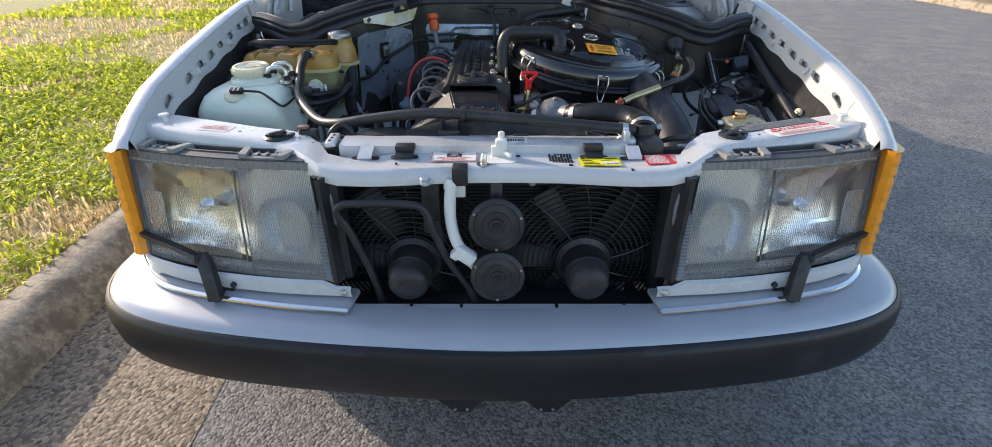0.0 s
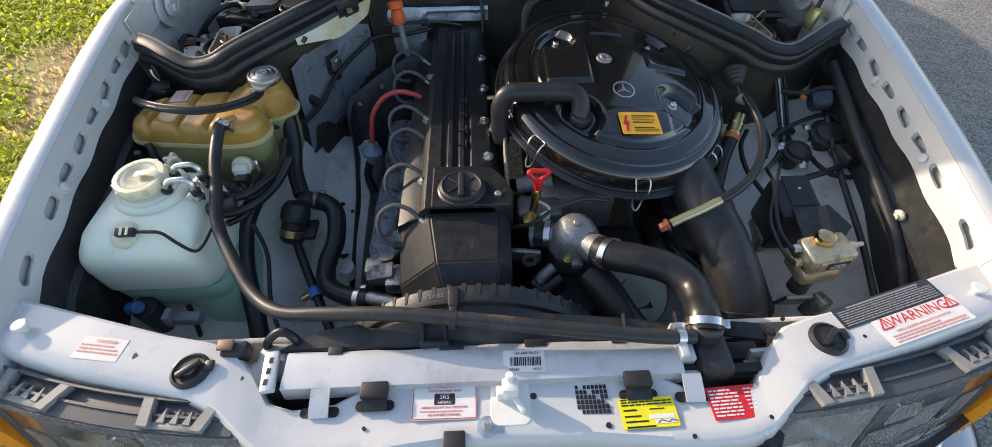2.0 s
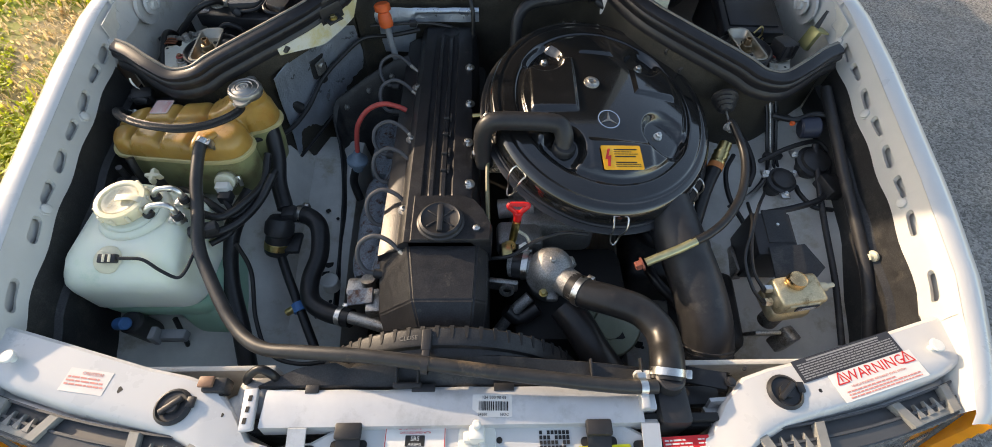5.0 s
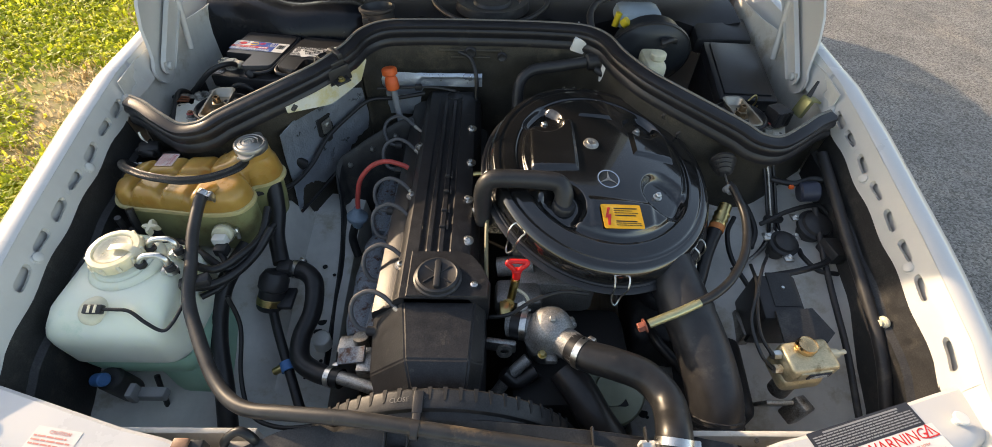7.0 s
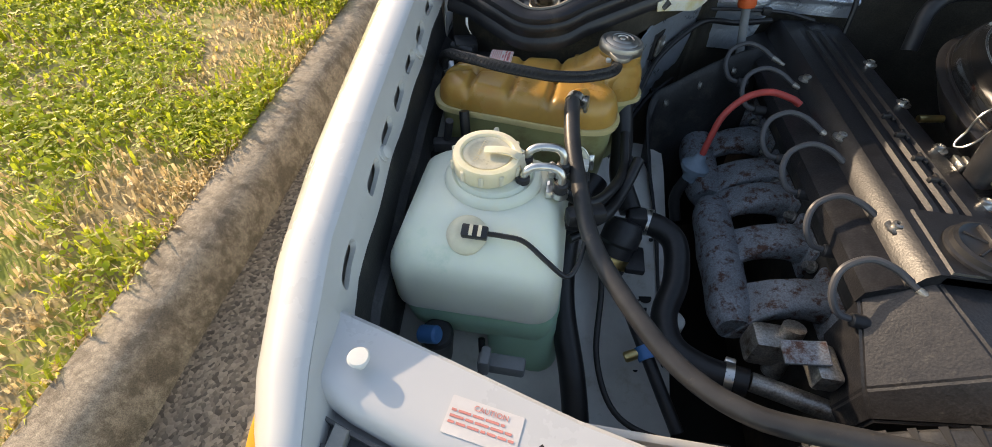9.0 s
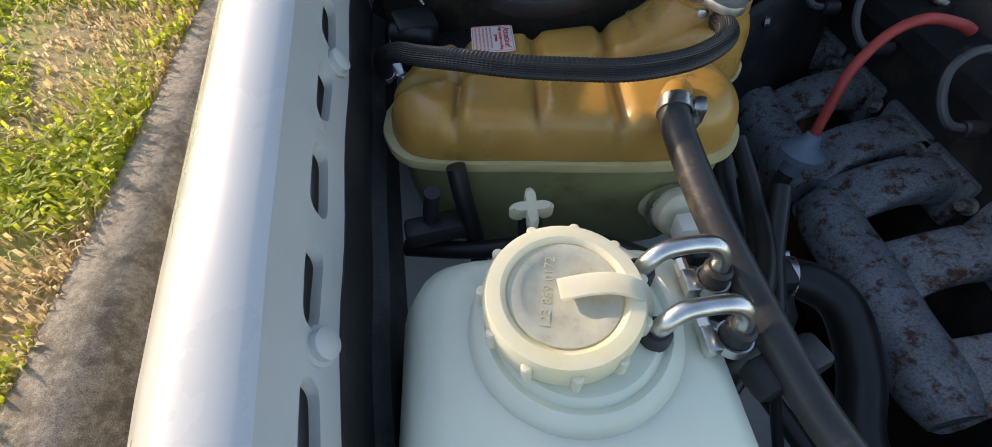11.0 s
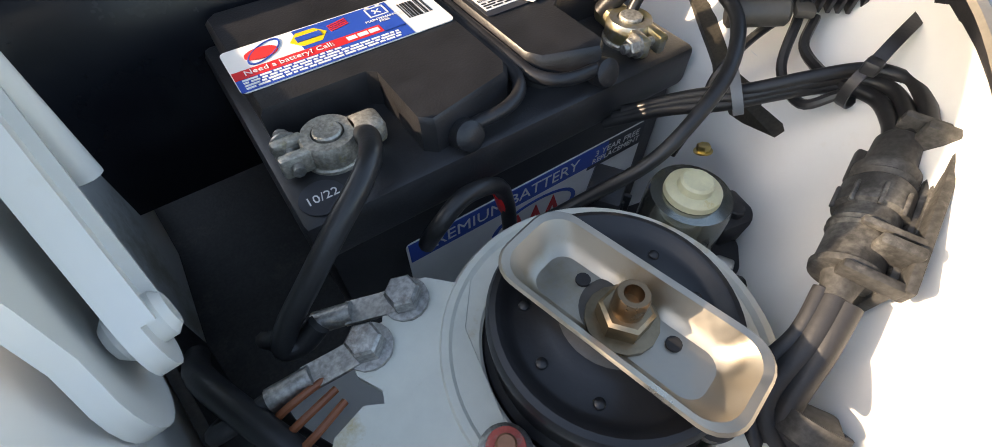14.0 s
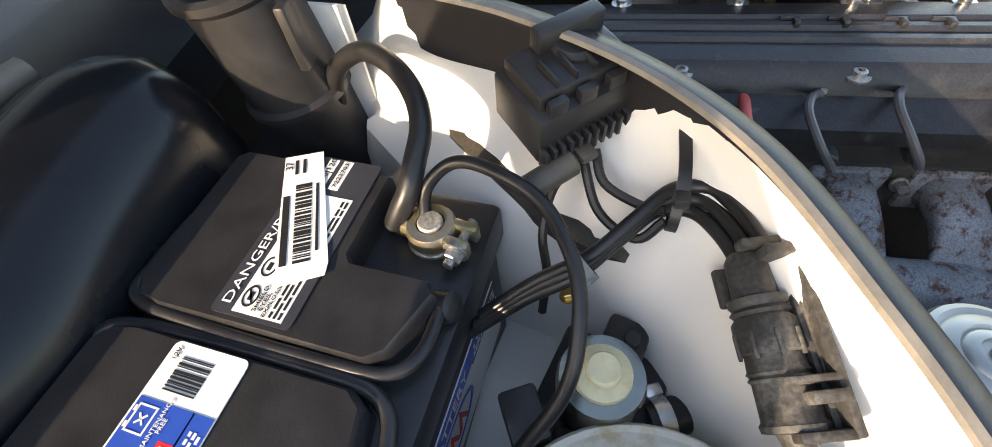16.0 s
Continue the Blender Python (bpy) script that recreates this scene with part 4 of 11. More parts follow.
    for a in ((0.392, 0.398, 0.09, 0.93), (0.957, 0.963, 0.09, 0.93), (0.398, 0.957, 0.09, 0.10), (0.398, 0.957, 0.92, 0.93)):
        rows = [[lamp_point(s, a[0] + (a[1] - a[0]) * i / 6, a[2] + (a[3] - a[2]) * j / 2, 0.0035) for j in range(3)] for i in range(7)]
        part("lens_frame", sheet(B(), rows if s > 0 else rows[::-1], 0.003), edge, main, "thin rectangle round the main lens")
    # ribbed glass of the fog section, fine ribs all across, and the band below and above the window
    fog = part("fog_lens", fluted(0.012, 0.375, 0.02, 0.955, 44, 0.0018, 0.0022), RIB_GLASS, lamp, "vertically ribbed fog lamp glass")
    fog.visible_shadow = False
    for v0, v1 in ((0.02, 0.088), (0.932, 0.955)):
        band = part("ribbed_band", fluted(0.375, 0.975, v0, v1, 70, 0.0022, 0.0014), RIB_GLASS, main)
        band.visible_shadow = False
    # inner dark rubber filler towards the grille opening
    rows = [[lamp_point(s, u, v, 0.004 + 0.036 * max(0.0, v) - (0.02 if u < -0.06 else 0)) for v in (-0.05, 0.3, 0.7, 0.94)] for u in (-0.11, -0.075, -0.05, -0.03)]
    part("filler", sheet(B(), rows if s > 0 else rows[::-1], 0.03), BLACK_PLASTIC, lamp, "black filler strip beside the lamp")
    # louvred cover on top of the lamp with two spring clips
    for name, out, sec in (("top_shelf", -0.006, [(-0.009, -0.006), (0.009, -0.006), (0.009, -0.001), (-0.009, 0.001)]), ("top_rail", -0.0175, [(-0.0018, -0.008), (0.0018, -0.008), (0.0018, 0.0035), (-0.0018, 0.0035)]),
                           ("channel", -0.029, [(-0.010, -0.010), (0.010, -0.010), (0.010, -0.004), (-0.010, -0.006)]), ("top_rail", -0.0385, [(-0.0016, -0.010), (0.0016, -0.010), (0.0016, 0.005), (-0.0016, 0.005)])):
        a = [lamp_point(s, 0.04 + 0.95 * k / 8, 1.035, out) for k in range(9)]
        part(name, sweep(B(), a if s > 0 else a[::-1], sec), LAMP_GREY, lamp, "grey moulded strip over the lamp")
    clip_mat = bpy.data.materials["grey_clip_plastic"] if "grey_clip_plastic" in bpy.data.materials else M("grey_clip_plastic", (0.25, 0.25, 0.235), 0.5, var=0.15, scale=40, stain=(0.32, 0.30, 0.26), stain_at=0.6, stain_scale=20)
    for u in (0.24, 0.79):
        c = lamp_point(s, u, 1.035, -0.012)
        e = lamp_point(s, u + 0.1, 1.035, -0.012) - c
        m = frame_of(c, e * s, (0, 1, 0))
        bm = B()
        for x in (-0.036, 0.036):
            q = [(x - 0.008, -0.012), (x + 0.008, -0.012), (x + 0.008 + 0.3 * x, 0.026), (x - 0.007 + 0.3 * x, 0.026)]
            prism(bm, q, 0.012, m @ Matrix.Translation((0, 0, -0.004)), 0.0015)
        box(bm, (0, -0.007, -0.001), (0.072, 0.009, 0.006), 0.0015, m)
        clip = part("spring_clip", bm, clip_mat, lamp, "grey plastic retaining clip")
        for x in (-0.018, 0.0, 0.018):
            part("gusset", prism(B(), [(x - 0.005, -0.004), (x + 0.006, -0.004), (x + 0.001, 0.016)], 0.007, m @ Matrix.Translation((0, 0, -0.003)), 0.001), clip_mat, clip)
    # orange indicator at the corner, with stepped ribs
    ind = thing("indicator", P(s * 0.78, 0.9, 0.6), "amber indicator lens wrapping round the corner of the wing", "indicator", "indicators")
    rings = []
    n = 48
    for k in range(n + 1):
        v = k / n
        z = 0.592 + 0.226 * v
        saw = 0.0035 * (1 - ((v * 9) % 1))
        sec = [(0.750, 0.860), (0.758, 0.852), (0.772, 0.856), (0.786, 0.872), (0.794 , 0.90), (0.802, 0.94), (0.798, 0.944), (0.76, 0.91)]
        ring = []
        for i, (d, y) in enumerate(sec):
            o = saw if 1 <= i <= 5 else 0
            ring.append(P(s * (d + o * 0.8 + 0.006 * (1 - v) - 0.012 * v), y - o * 0.6 + 0.012 * v, z))
        rings.append(ring if s > 0 else ring[::-1])
    part("lens", loft(B(), rings), ORANGE_LENS, ind)
    # white trim below the lamp, with its fixing ear
    rows = []
    pts = [(0.300, 0.753), (0.33, 0.756), (0.45, 0.766), (0.60, 0.792), (0.70, 0.825), (0.765, 0.862), (0.80, 0.93)]
    for q in smooth_path([Vector((a, b, 0)) for a, b in pts], 4):
        hi = 0.592 if q.x > 0.335 else 0.580
        lo = 0.557 if q.x < 0.72 else 0.548
        rows.append([P(s * q.x, q.y + 0.002, lo), P(s * q.x, q.y - 0.004, lo + 0.004), P(s * q.x, q.y - 0.004, hi - 0.004), P(s * q.x, q.y + 0.004, hi)])
    trim = part("lower_trim", sheet(B(), rows if s > 0 else rows[::-1], 0.0025), WHITE, car, "white trim strip under the headlamp")
    bm = B()
    hexnut(bm, P(s * 0.313, 0.750, 0.571), (0, -1, 0), 0.006, 0.006)
    part("screw", bm, STEEL, trim)
    # headlamp wiper: arm on a stub
    wp = thing("headlamp_wiper", P(s * 0.575, 0.79, 0.56), "black headlamp wiper arm with its blade parked low on the glass", "wiper", "headlamp wipers")
    bm = B()
    a = lamp_point(s, 0.60, 0.13, 0.028)
    b = P(s * 0.572, 0.757, 0.548)
    sweep(bm, smooth_path([a + Vector((s * 0.012, 0, 0.004)), a, (a + b) / 2 + Vector((-s * 0.004, -0.004, 0)), b], 4), [(-0.009, -0.012), (0.009, -0.012), (0.011, 0), (0.009, 0.012), (-0.009, 0.012), (-0.011, 0)], up=(1, 0, 0))
    part("arm", bm, BLACK_PLASTIC, wp)
    bm = B()
    e = lamp_point(s, 0.99, 0.22, 0.012)
    sweep(bm, smooth_path([a, lamp_point(s, 0.78, 0.19, 0.02), e], 4), lambda t: [(-0.005, -0.010 + 0.004 * t), (0.005, -0.010 + 0.004 * t), (0.006, 0.006 - 0.002 * t), (-0.006, 0.006 - 0.002 * t)])
    part("blade", bm, BLACK_PLASTIC, wp)
    bm = B()
    cyl(bm, P(s * 0.54, 0.80, 0.575), P(s * 0.54, 0.77, 0.572), 0.006, seg=12)
    cyl(bm, P(s * 0.572, 0.80, 0.556), P(s * 0.572, 0.752, 0.552), 0.009, seg=14)
    part("pivot", bm, BLACK_PLASTIC, wp)
    return lamp


headlamp(-1)
headlamp(1)

# ---- engine bay shell: lock panel, inner panels, bulkhead, seal ----
def lock_panel():
    """White pressed panel over the radiator, rising to the wings at both ends."""
    D = (0.0, 0.10, 0.20, 0.245, 0.30, 0.335, 0.365, 0.40, 0.44, 0.50, 0.60, 0.70, 0.745)
    YF = (0.800, 0.798, 0.788, 0.785, 0.787, 0.797, 0.820, 0.848, 0.868, 0.882, 0.905, 0.935, 0.955)
    YR = (0.886, 0.886, 0.882, 0.858, 0.852, 0.862, 0.905, 0.938, 0.950, 0.962, 0.990, 1.018, 1.030)
    Z = (0.812, 0.812, 0.811, 0.811, 0.812, 0.816, 0.823, 0.829, 0.832, 0.834, 0.838, 0.842, 0.843)
    bm = B()
    ds = sorted(set([round(k * 0.745 / 44, 4) for k in range(45)] + list(D)))
    ds = [-d for d in ds[:0:-1]] + ds
    rows = []
    for d in ds:
        a = abs(d)
        yf, yr, z = lerp(a, D, YF), lerp(a, D, YR), lerp(a, D, Z)
        dip = 0.004 * math.sin(math.pi * min(a / 0.3, 1)) if a < 0.3 else 0
        row = [P(d, yr + 0.001, z - 0.018), P(d, yr, z - 0.003), P(d, yr - 0.004, z)]
        for k in (0.2, 0.4, 0.6, 0.8):
            row.append(P(d, yr + (yf + 0.012 - yr) * k, z - dip * math.sin(k * 3.14)))
        row += [P(d, yf + 0.010, z - 0.001), P(d, yf + 0.003, z - 0.006), P(d, yf, z - 0.014), P(d, yf - 0.002, z - 0.026), P(d, yf + 0.006, z - 0.030)]
        rows.append(row)
    sheet(bm, rows, 0.0014)
    panel = part("lock_panel", bm, WHITE, car, "white pressed lock panel over the radiator")
    slots_at = [(-0.262, 0.852), (-0.189, 0.858), (0.169, 0.858), (0.244, 0.852)]
    for k, (d, y) in enumerate(slots_at):
        z = 0.812
        bm = B()
        prism(bm, rr(0.052, 0.014, 0.006), 0.0012, Matrix.Translation(P(d, y - 0.004, z)))
        part("slot", bm, BLACK_DEEP, panel)
        bm = B()
        w = 0.026 if k in (0, 3) else 0.034
        m = frame_of(P(d, y, z), (1, 0, 0), (0, 1, 0))
        sweep(bm, [m @ Vector(q) for q in ((0, -0.012, 0.002), (0, -0.004, 0.006), (0, 0.010, 0.010), (0, 0.022, 0.014), (0, 0.03, 0.006))], [(-w / 2, -0.0015), (w / 2, -0.0015), (w / 2, 0.0015), (-w / 2, 0.0015)])
        if k in (1, 2):
            box(bm, (0, 0.012, 0.014), (w * 1.1, 0.022, 0.012), 0.003, m)
        part("radiator_clip", bm, RAD_ALU if k in (0, 3) else RUBBER, panel, "clip that holds the radiator")
    # small round and square holes
    for d, y, w in ((-0.53, 0.93, 0.011), (-0.385, 0.925, 0.006), (-0.375, 0.895, 0.006), (0.405, 0.952, 0.006), (0.505, 0.915, 0.006), (0.121, 0.815, 0.008), (-0.20, 0.825, 0.005), (0.229, 0.797, 0.006), (0.026, 0.858, 0.009), (0.335, 0.815, 0.006)):
        z = lerp(abs(d), D, Z) - 0.0025
        bm = B()
        lathe(bm, [(0, 0.0), (w / 2, 0.0), (w / 2, 0.004), (0, 0.004)], Matrix.Translation(P(d, y, z)), 4 if w > 0.01 else 14)
        part("hole", bm, BLACK_DEEP, panel)
    # vent grid of square perforations
    for i in range(8):
        for j in range(6):
            if (i * 7 + j * 3) % 11 == 0:
                continue
            bm = B()
            box(bm, P(0.086 + i * 0.0056, 0.834 + j * 0.0068, 0.8105), (0.0040, 0.0050, 0.003))
            part("perforation", bm, BLACK_DEEP, panel, smooth=False)
    # lock striker bracket and bonnet pin
    m = Matrix.Translation(P(-0.006, 0.850, 0.811))
    bm = B()
    prism(bm, rr(0.055, 0.062, 0.012), 0.003, m, 0.002)
    box(bm, (0.0, 0.012, 0.018), (0.022, 0.020, 0.034), 0.004, m)
    box(bm, (-0.014, 0.010, 0.012), (0.010, 0.014, 0.02), 0.003, m)
    box(bm, (0.010, -0.004, 0.012), (0.008, 0.03, 0.008), 0.002, m, rot=(0, 0, 30))
    cyl(bm, m @ Vector((0, 0.02, 0.03)), m @ Vector((0, 0.02, 0.046)), 0.006, seg=14, bevel=0.002)
    part("lock_base", bm, WHITE_PLASTIC, panel, "white plastic lock bracket")
    bm = B()
    m = Matrix.Translation(P(-0.038, 0.820, 0.81))
    lathe(bm, [(0, 0), (0.014, 0), (0.014, 0.003), (0.006, 0.004), (0.0055, 0.02), (0.003, 0.024), (0, 0.024)], m, 20)
    box(bm, (0.012, -0.003, 0.002), (0.02, 0.012, 0.003), 0.001, m)
    part("bonnet_pin", bm, STEEL, panel)
    # black strap down the front with its bolt
    bm = B()
    box(bm, P(-0.081, 0.801, 0.80), (0.028, 0.030, 0.034), 0.002)
    part("lock_cover", bm, BLACK_PLASTIC, panel)
    bm = B()
    hexnut(bm, P(-0.143, 0.786, 0.792), (0, -0.3, 1), 0.009, 0.01)
    part("bolt", bm, STEEL, panel)
    # rubber bonnet stops on the wings
    for d, y in ((-0.444, 0.905), (0.452, 0.914)):
        bm = B()
        m = Matrix.Translation(P(d, y, 0.832))
        lathe(bm, [(0, 0), (0.026, 0), (0.026, 0.004), (0.022, 0.007), (0.020, 0.004), (0.010, 0.004), (0.010, 0.010), (0, 0.010)], m, 28)
        box(bm, (0, 0, 0.009), (0.034, 0.008, 0.008), 0.002, m, rot=(0, 0, 40))
        box(bm, (0.024, 0.006, 0.004), (0.012, 0.016, 0.006), 0.002, m)
        part("bonnet_stop", bm, BLACK_PLASTIC, panel, "round black bonnet stop")
    for d in (-0.702, 0.700):
        bm = B()
        m = Matrix.Translation(P(d, 0.975, 0.842))
        lathe(bm, [(0, 0), (0.005, 0), (0.0045, 0.011), (0.0095, 0.012), (0.0105, 0.015), (0.009, 0.017), (0, 0.0175)], m, 22)
        part("bump_stop", bm, WHITE_PLASTIC, panel, "white plastic buffer stud")
    return panel


panel = lock_panel()


def stickers():
    rng = random.Random(3)
    z = 0.8135
    # airbag caution
    m = frame_of(P(-0.095, 0.857, z), (1, -0.01, 0), (0, 1, 0.02))
    lab = part("airbag_label", prism(B(), rr(0.088, 0.052, 0.004), 0.0006, m), LABEL_WHITE, panel, "white airbag caution label with red border", smooth=False)
    bm = B()
    for x, y, w, h in ((0, 0.0245, 0.084, 0.001), (0, -0.0245, 0.084, 0.001), (0.0425, 0, 0.001, 0.048), (-0.0425, 0, 0.001, 0.048)):
        box(bm, (x, y, 0.0009), (w, h, 0.0004), 0, m)
    part("border", bm, INK_RED, lab, smooth=False)
    wording("CAUTION!", 0.0075, m @ Matrix.Translation((-0.008, 0.019, 0.0008)), lab, INK_RED)
    wording("CAR IS EQUIPPED WITH", 0.0042, m @ Matrix.Translation((0, 0.0125, 0.0008)), lab, INK_RED)
    bm = B()
    prism(bm, rr(0.028, 0.015, 0.0015), 0.0005, m @ Matrix.Translation((0, 0.0015, 0.0006)))
    part("logo_block", bm, INK_BLACK, lab, smooth=False)
    wording("SRS", 0.0085, m @ Matrix.Translation((0, 0.0042, 0.0009)), lab, INK_WHITE)
    wording("AIRBAG", 0.0055, m @ Matrix.Translation((0, -0.0032, 0.0009)), lab, INK_WHITE)
    wording("AIRBAG AND SEAT BELT TENSIONER", 0.0038, m @ Matrix.Translation((0, -0.0095, 0.0008)), lab, INK_RED)
    wording("SEE OWNER'S MANUAL", 0.0042, m @ Matrix.Translation((0, -0.0195, 0.0008)), lab, INK_RED)
    bars(textlines(-0.032, 0.032, -0.0165, -0.013, 1, 0.0012, rng), m @ Matrix.Translation((0, 0, 0.0008)), lab, INK_PINK)
    # yellow air conditioning label
    m = frame_of(P(0.1765, 0.829, z), (1, 0.03, 0), (0, 1, 0))
    lab = part("service_label", prism(B(), rr(0.075, 0.040, 0.002), 0.0006, m), LABEL_YELLOW, panel, "yellow service label with handwriting", smooth=False)
    bars(textlines(-0.034, 0.034, 0.009, 0.020, 3, 0.0018, rng) + [(-0.024, 0.004, 0.018, 0.002), (-0.022, -0.004, 0.022, 0.002), (-0.018, -0.011, 0.03, 0.002), (-0.014, -0.018, 0.038, 0.002), (0.012, 0.004, 0.02, 0.0014)], m @ Matrix.Translation((0, 0, 0.0006)), lab, INK_BLACK)
    bm = B()
    box(bm, (0.016, -0.006, 0.0009), (0.034, 0.006, 0.0004), 0, m)
    box(bm, (0.02, -0.013, 0.0009), (0.028, 0.005, 0.0004), 0, m)
    part("field", bm, LABEL_WHITE, lab, smooth=False)
    bm = B()
    for x, a in ((0.012, 30), (0.019, -20), (0.026, 35), (0.032, -10)):
        box(bm, (x, -0.0125, 0.0013), (0.007, 0.0012, 0.0003), 0, m, rot=(0, 0, a))
    part("handwriting", bm, M("blue_ink", (0.05, 0.04, 0.22), 0.5), lab, smooth=False)
    # red label
    m = frame_of(P(0.295, 0.8375, z + 0.0010), (1, 0.04, 0.02), (0, 1, 0.02))
    lab = part("refrigerant_label", prism(B(), rr(0.068, 0.044, 0.001), 0.0006, m), LABEL_RED, panel, "red refrigerant label with white print", smooth=False)
    bars(textlines(-0.031, 0.008, -0.019, 0.019, 8, 0.0021, rng) + textlines(0.017, 0.031, -0.012, 0.019, 6, 0.0018, rng), m @ Matrix.Translation((0, 0, 0.0006)), lab, INK_WHITE)
    # warning and emission labels on the driver's wing of the panel
    m = frame_of(P(0.583, 0.951, 0.8402), (1, 0.27, 0.04), (-0.27, 1, 0))
    lab = part("emission_label", prism(B(), rr(0.176, 0.034, 0.001), 0.0007, m @ Matrix.Translation((-0.013, 0.0185, -0.001))), LABEL_BLACK, panel, "dark emission control label", smooth=False)
    bars([(-0.012, 0.031, 0.13, 0.0024)] + textlines(-0.096, 0.070, 0.004, 0.029, 7, 0.0017, rng), m @ Matrix.Translation((0, 0, -0.0002)), lab, INK_GREY)
    lab = part("warning_label", prism(B(), rr(0.146, 0.042, 0.001), 0.0007, m @ Matrix.Translation((0.012, -0.0200, -0.001))), LABEL_WHITE, panel, "white warning label with red lettering", smooth=False)
    wording("WARNING", 0.0215, m @ Matrix.Translation((0.014, -0.009, -0.0002)), lab, INK_RED)
    for x in (-0.045, 0.072):
        bm = B()
        for a in (90, 210, 330):
            p, q = [Vector((0.011 * math.cos(radians(b)), 0.011 * math.sin(radians(b)), 0)) for b in (a, a + 120)]
            box(bm, (x + (p.x + q.x) / 2, -0.010 + (p.y + q.y) / 2, 0.0003), ((p - q).length, 0.0018, 0.0004), 0, m, rot=(0, 0, math.degrees(math.atan2(q.y - p.y, q.x - p.x))))
        box(bm, (x, -0.009, 0.0003), (0.0018, 0.008, 0.0004), 0, m)
        part("triangle", bm, INK_RED, lab, smooth=False)
    wording("VEHICLE EQUIPPED WITH INLET START SYSTEM", 0.0045, m @ Matrix.Translation((0.010, -0.0225, -0.0002)), lab, INK_PINK)
    bars(textlines(-0.05, 0.075, -0.039, -0.026, 3, 0.0018, rng), m @ Matrix.Translation((0, 0, -0.0002)), lab, INK_PINK)
    # faded caution label on the other wing
    m = frame_of(P(-0.582, 0.942, 0.8388), (1, -0.14, -0.04), (0.14, 1, 0))
    lab = part("caution_label", prism(B(), rr(0.066, 0.034, 0.001), 0.0006, m), LABEL_PINK, panel, "sun-faded caution label with red print", smooth=False)
    wording("CAUTION", 0.007, m @ Matrix.Translation((0.004, 0.011, 0.0008)), lab, INK_PINK)
    bars(textlines(-0.030, 0.029, -0.009, 0.007, 3, 0.0022, rng), m @ Matrix.Translation((0, 0, 0.0006)), lab, INK_PINK)


stickers()


def inner_panels(side):
    """Wheelhouse, chassis leg and apron of one side."""
    rows = []
    for i in range(25):
        y = 0.98 + 0.69 * i / 24
        h = lerp(y, (0.98, 1.08, 1.25, 1.45, 1.6), (0.56, 0.57, 0.66, 0.735, 0.76) if side < 0 else (0.58, 0.61, 0.705, 0.75, 0.765))
        r = lerp(y, (0.98, 1.1, 1.35, 1.6), (0.50, 0.52, 0.585, 0.632))
        rows.append([P(side * 0.762, y, h + 0.05), P(side * 0.72, y, h + 0.035), P(side * 0.62, y, h + 0.01), P(side * 0.52, y, h - 0.01), P(side * 0.47, y, h - 0.035), P(side * 0.435, y, r + 0.012), P(side * 0.34, y, r + 0.008), P(side * 0.322, y, r), P(side * 0.31, y, r - 0.08), P(side * 0.308, y, 0.36)])
    ap = part("inner_wing", sheet(B(), rows if side < 0 else rows[::-1], 0.002), WHITE_DIRTY, car, "white inner wing and chassis leg, dusty")
    rng = random.Random(8 + side)
    for k in range(14):
        y = rng.uniform(1.03, 1.5)
        r = lerp(y, (0.98, 1.1, 1.35, 1.6), (0.50, 0.52, 0.585, 0.66))
        bm = B()
        w = rng.choice((0.004, 0.006, 0.011))
        lathe(bm, [(0, 0), (w, 0), (w, 0.002), (0, 0.002)], Matrix.Translation(P(side * rng.uniform(0.345, 0.425), y, r + 0.0095)), 12)
        part("drain_hole", bm, BLACK_DEEP, ap)
    bm = B()
    box(bm, P(side * 0.55, 0.985, 0.64), (0.42, 0.010, 0.26), 0.003)
    part("front_panel", bm, WHITE_DIRTY, car, "white panel behind the headlamp")


inner_panels(-1)
inner_panels(1)

bm = B()
box(bm, (CX, 1.4, 0.27), (0.8, 0.95, 0.02), 0.005)
part("undertray", bm, BLACK_DEEP, car, "black undertray")

SEAL_LEFT = [(-0.738, 1.585, 0.969), (-0.70, 1.565, 0.968), (-0.655, 1.535, 0.961), (-0.605, 1.512, 0.950), (-0.555, 1.513, 0.956), (-0.515, 1.534, 0.971), (-0.463, 1.563, 0.986), (-0.39, 1.610, 1.004), (-0.335, 1.667, 1.012),
             (-0.292, 1.745, 1.018), (-0.268, 1.815, 1.022), (-0.225, 1.855, 1.024), (-0.15, 1.866, 1.024), (-0.06, 1.869, 1.024)]
SEAL_PTS = SEAL_LEFT + [(2 * CX - x, y - 0.012 * min(1, abs(x) / 0.6), z) for x, y, z in SEAL_LEFT[::-1]]


def recess(p):
    """How far the partition stands back below the seal, beside the foil shield."""
    if not -0.43 < p.x < -0.25:
        return 0.0
    return max(0.0, lerp(p.x, (-0.43, -0.405, -0.381, -0.295, -0.25), (p.y, 1.655, 1.722, 1.815, p.y)) - p.y)


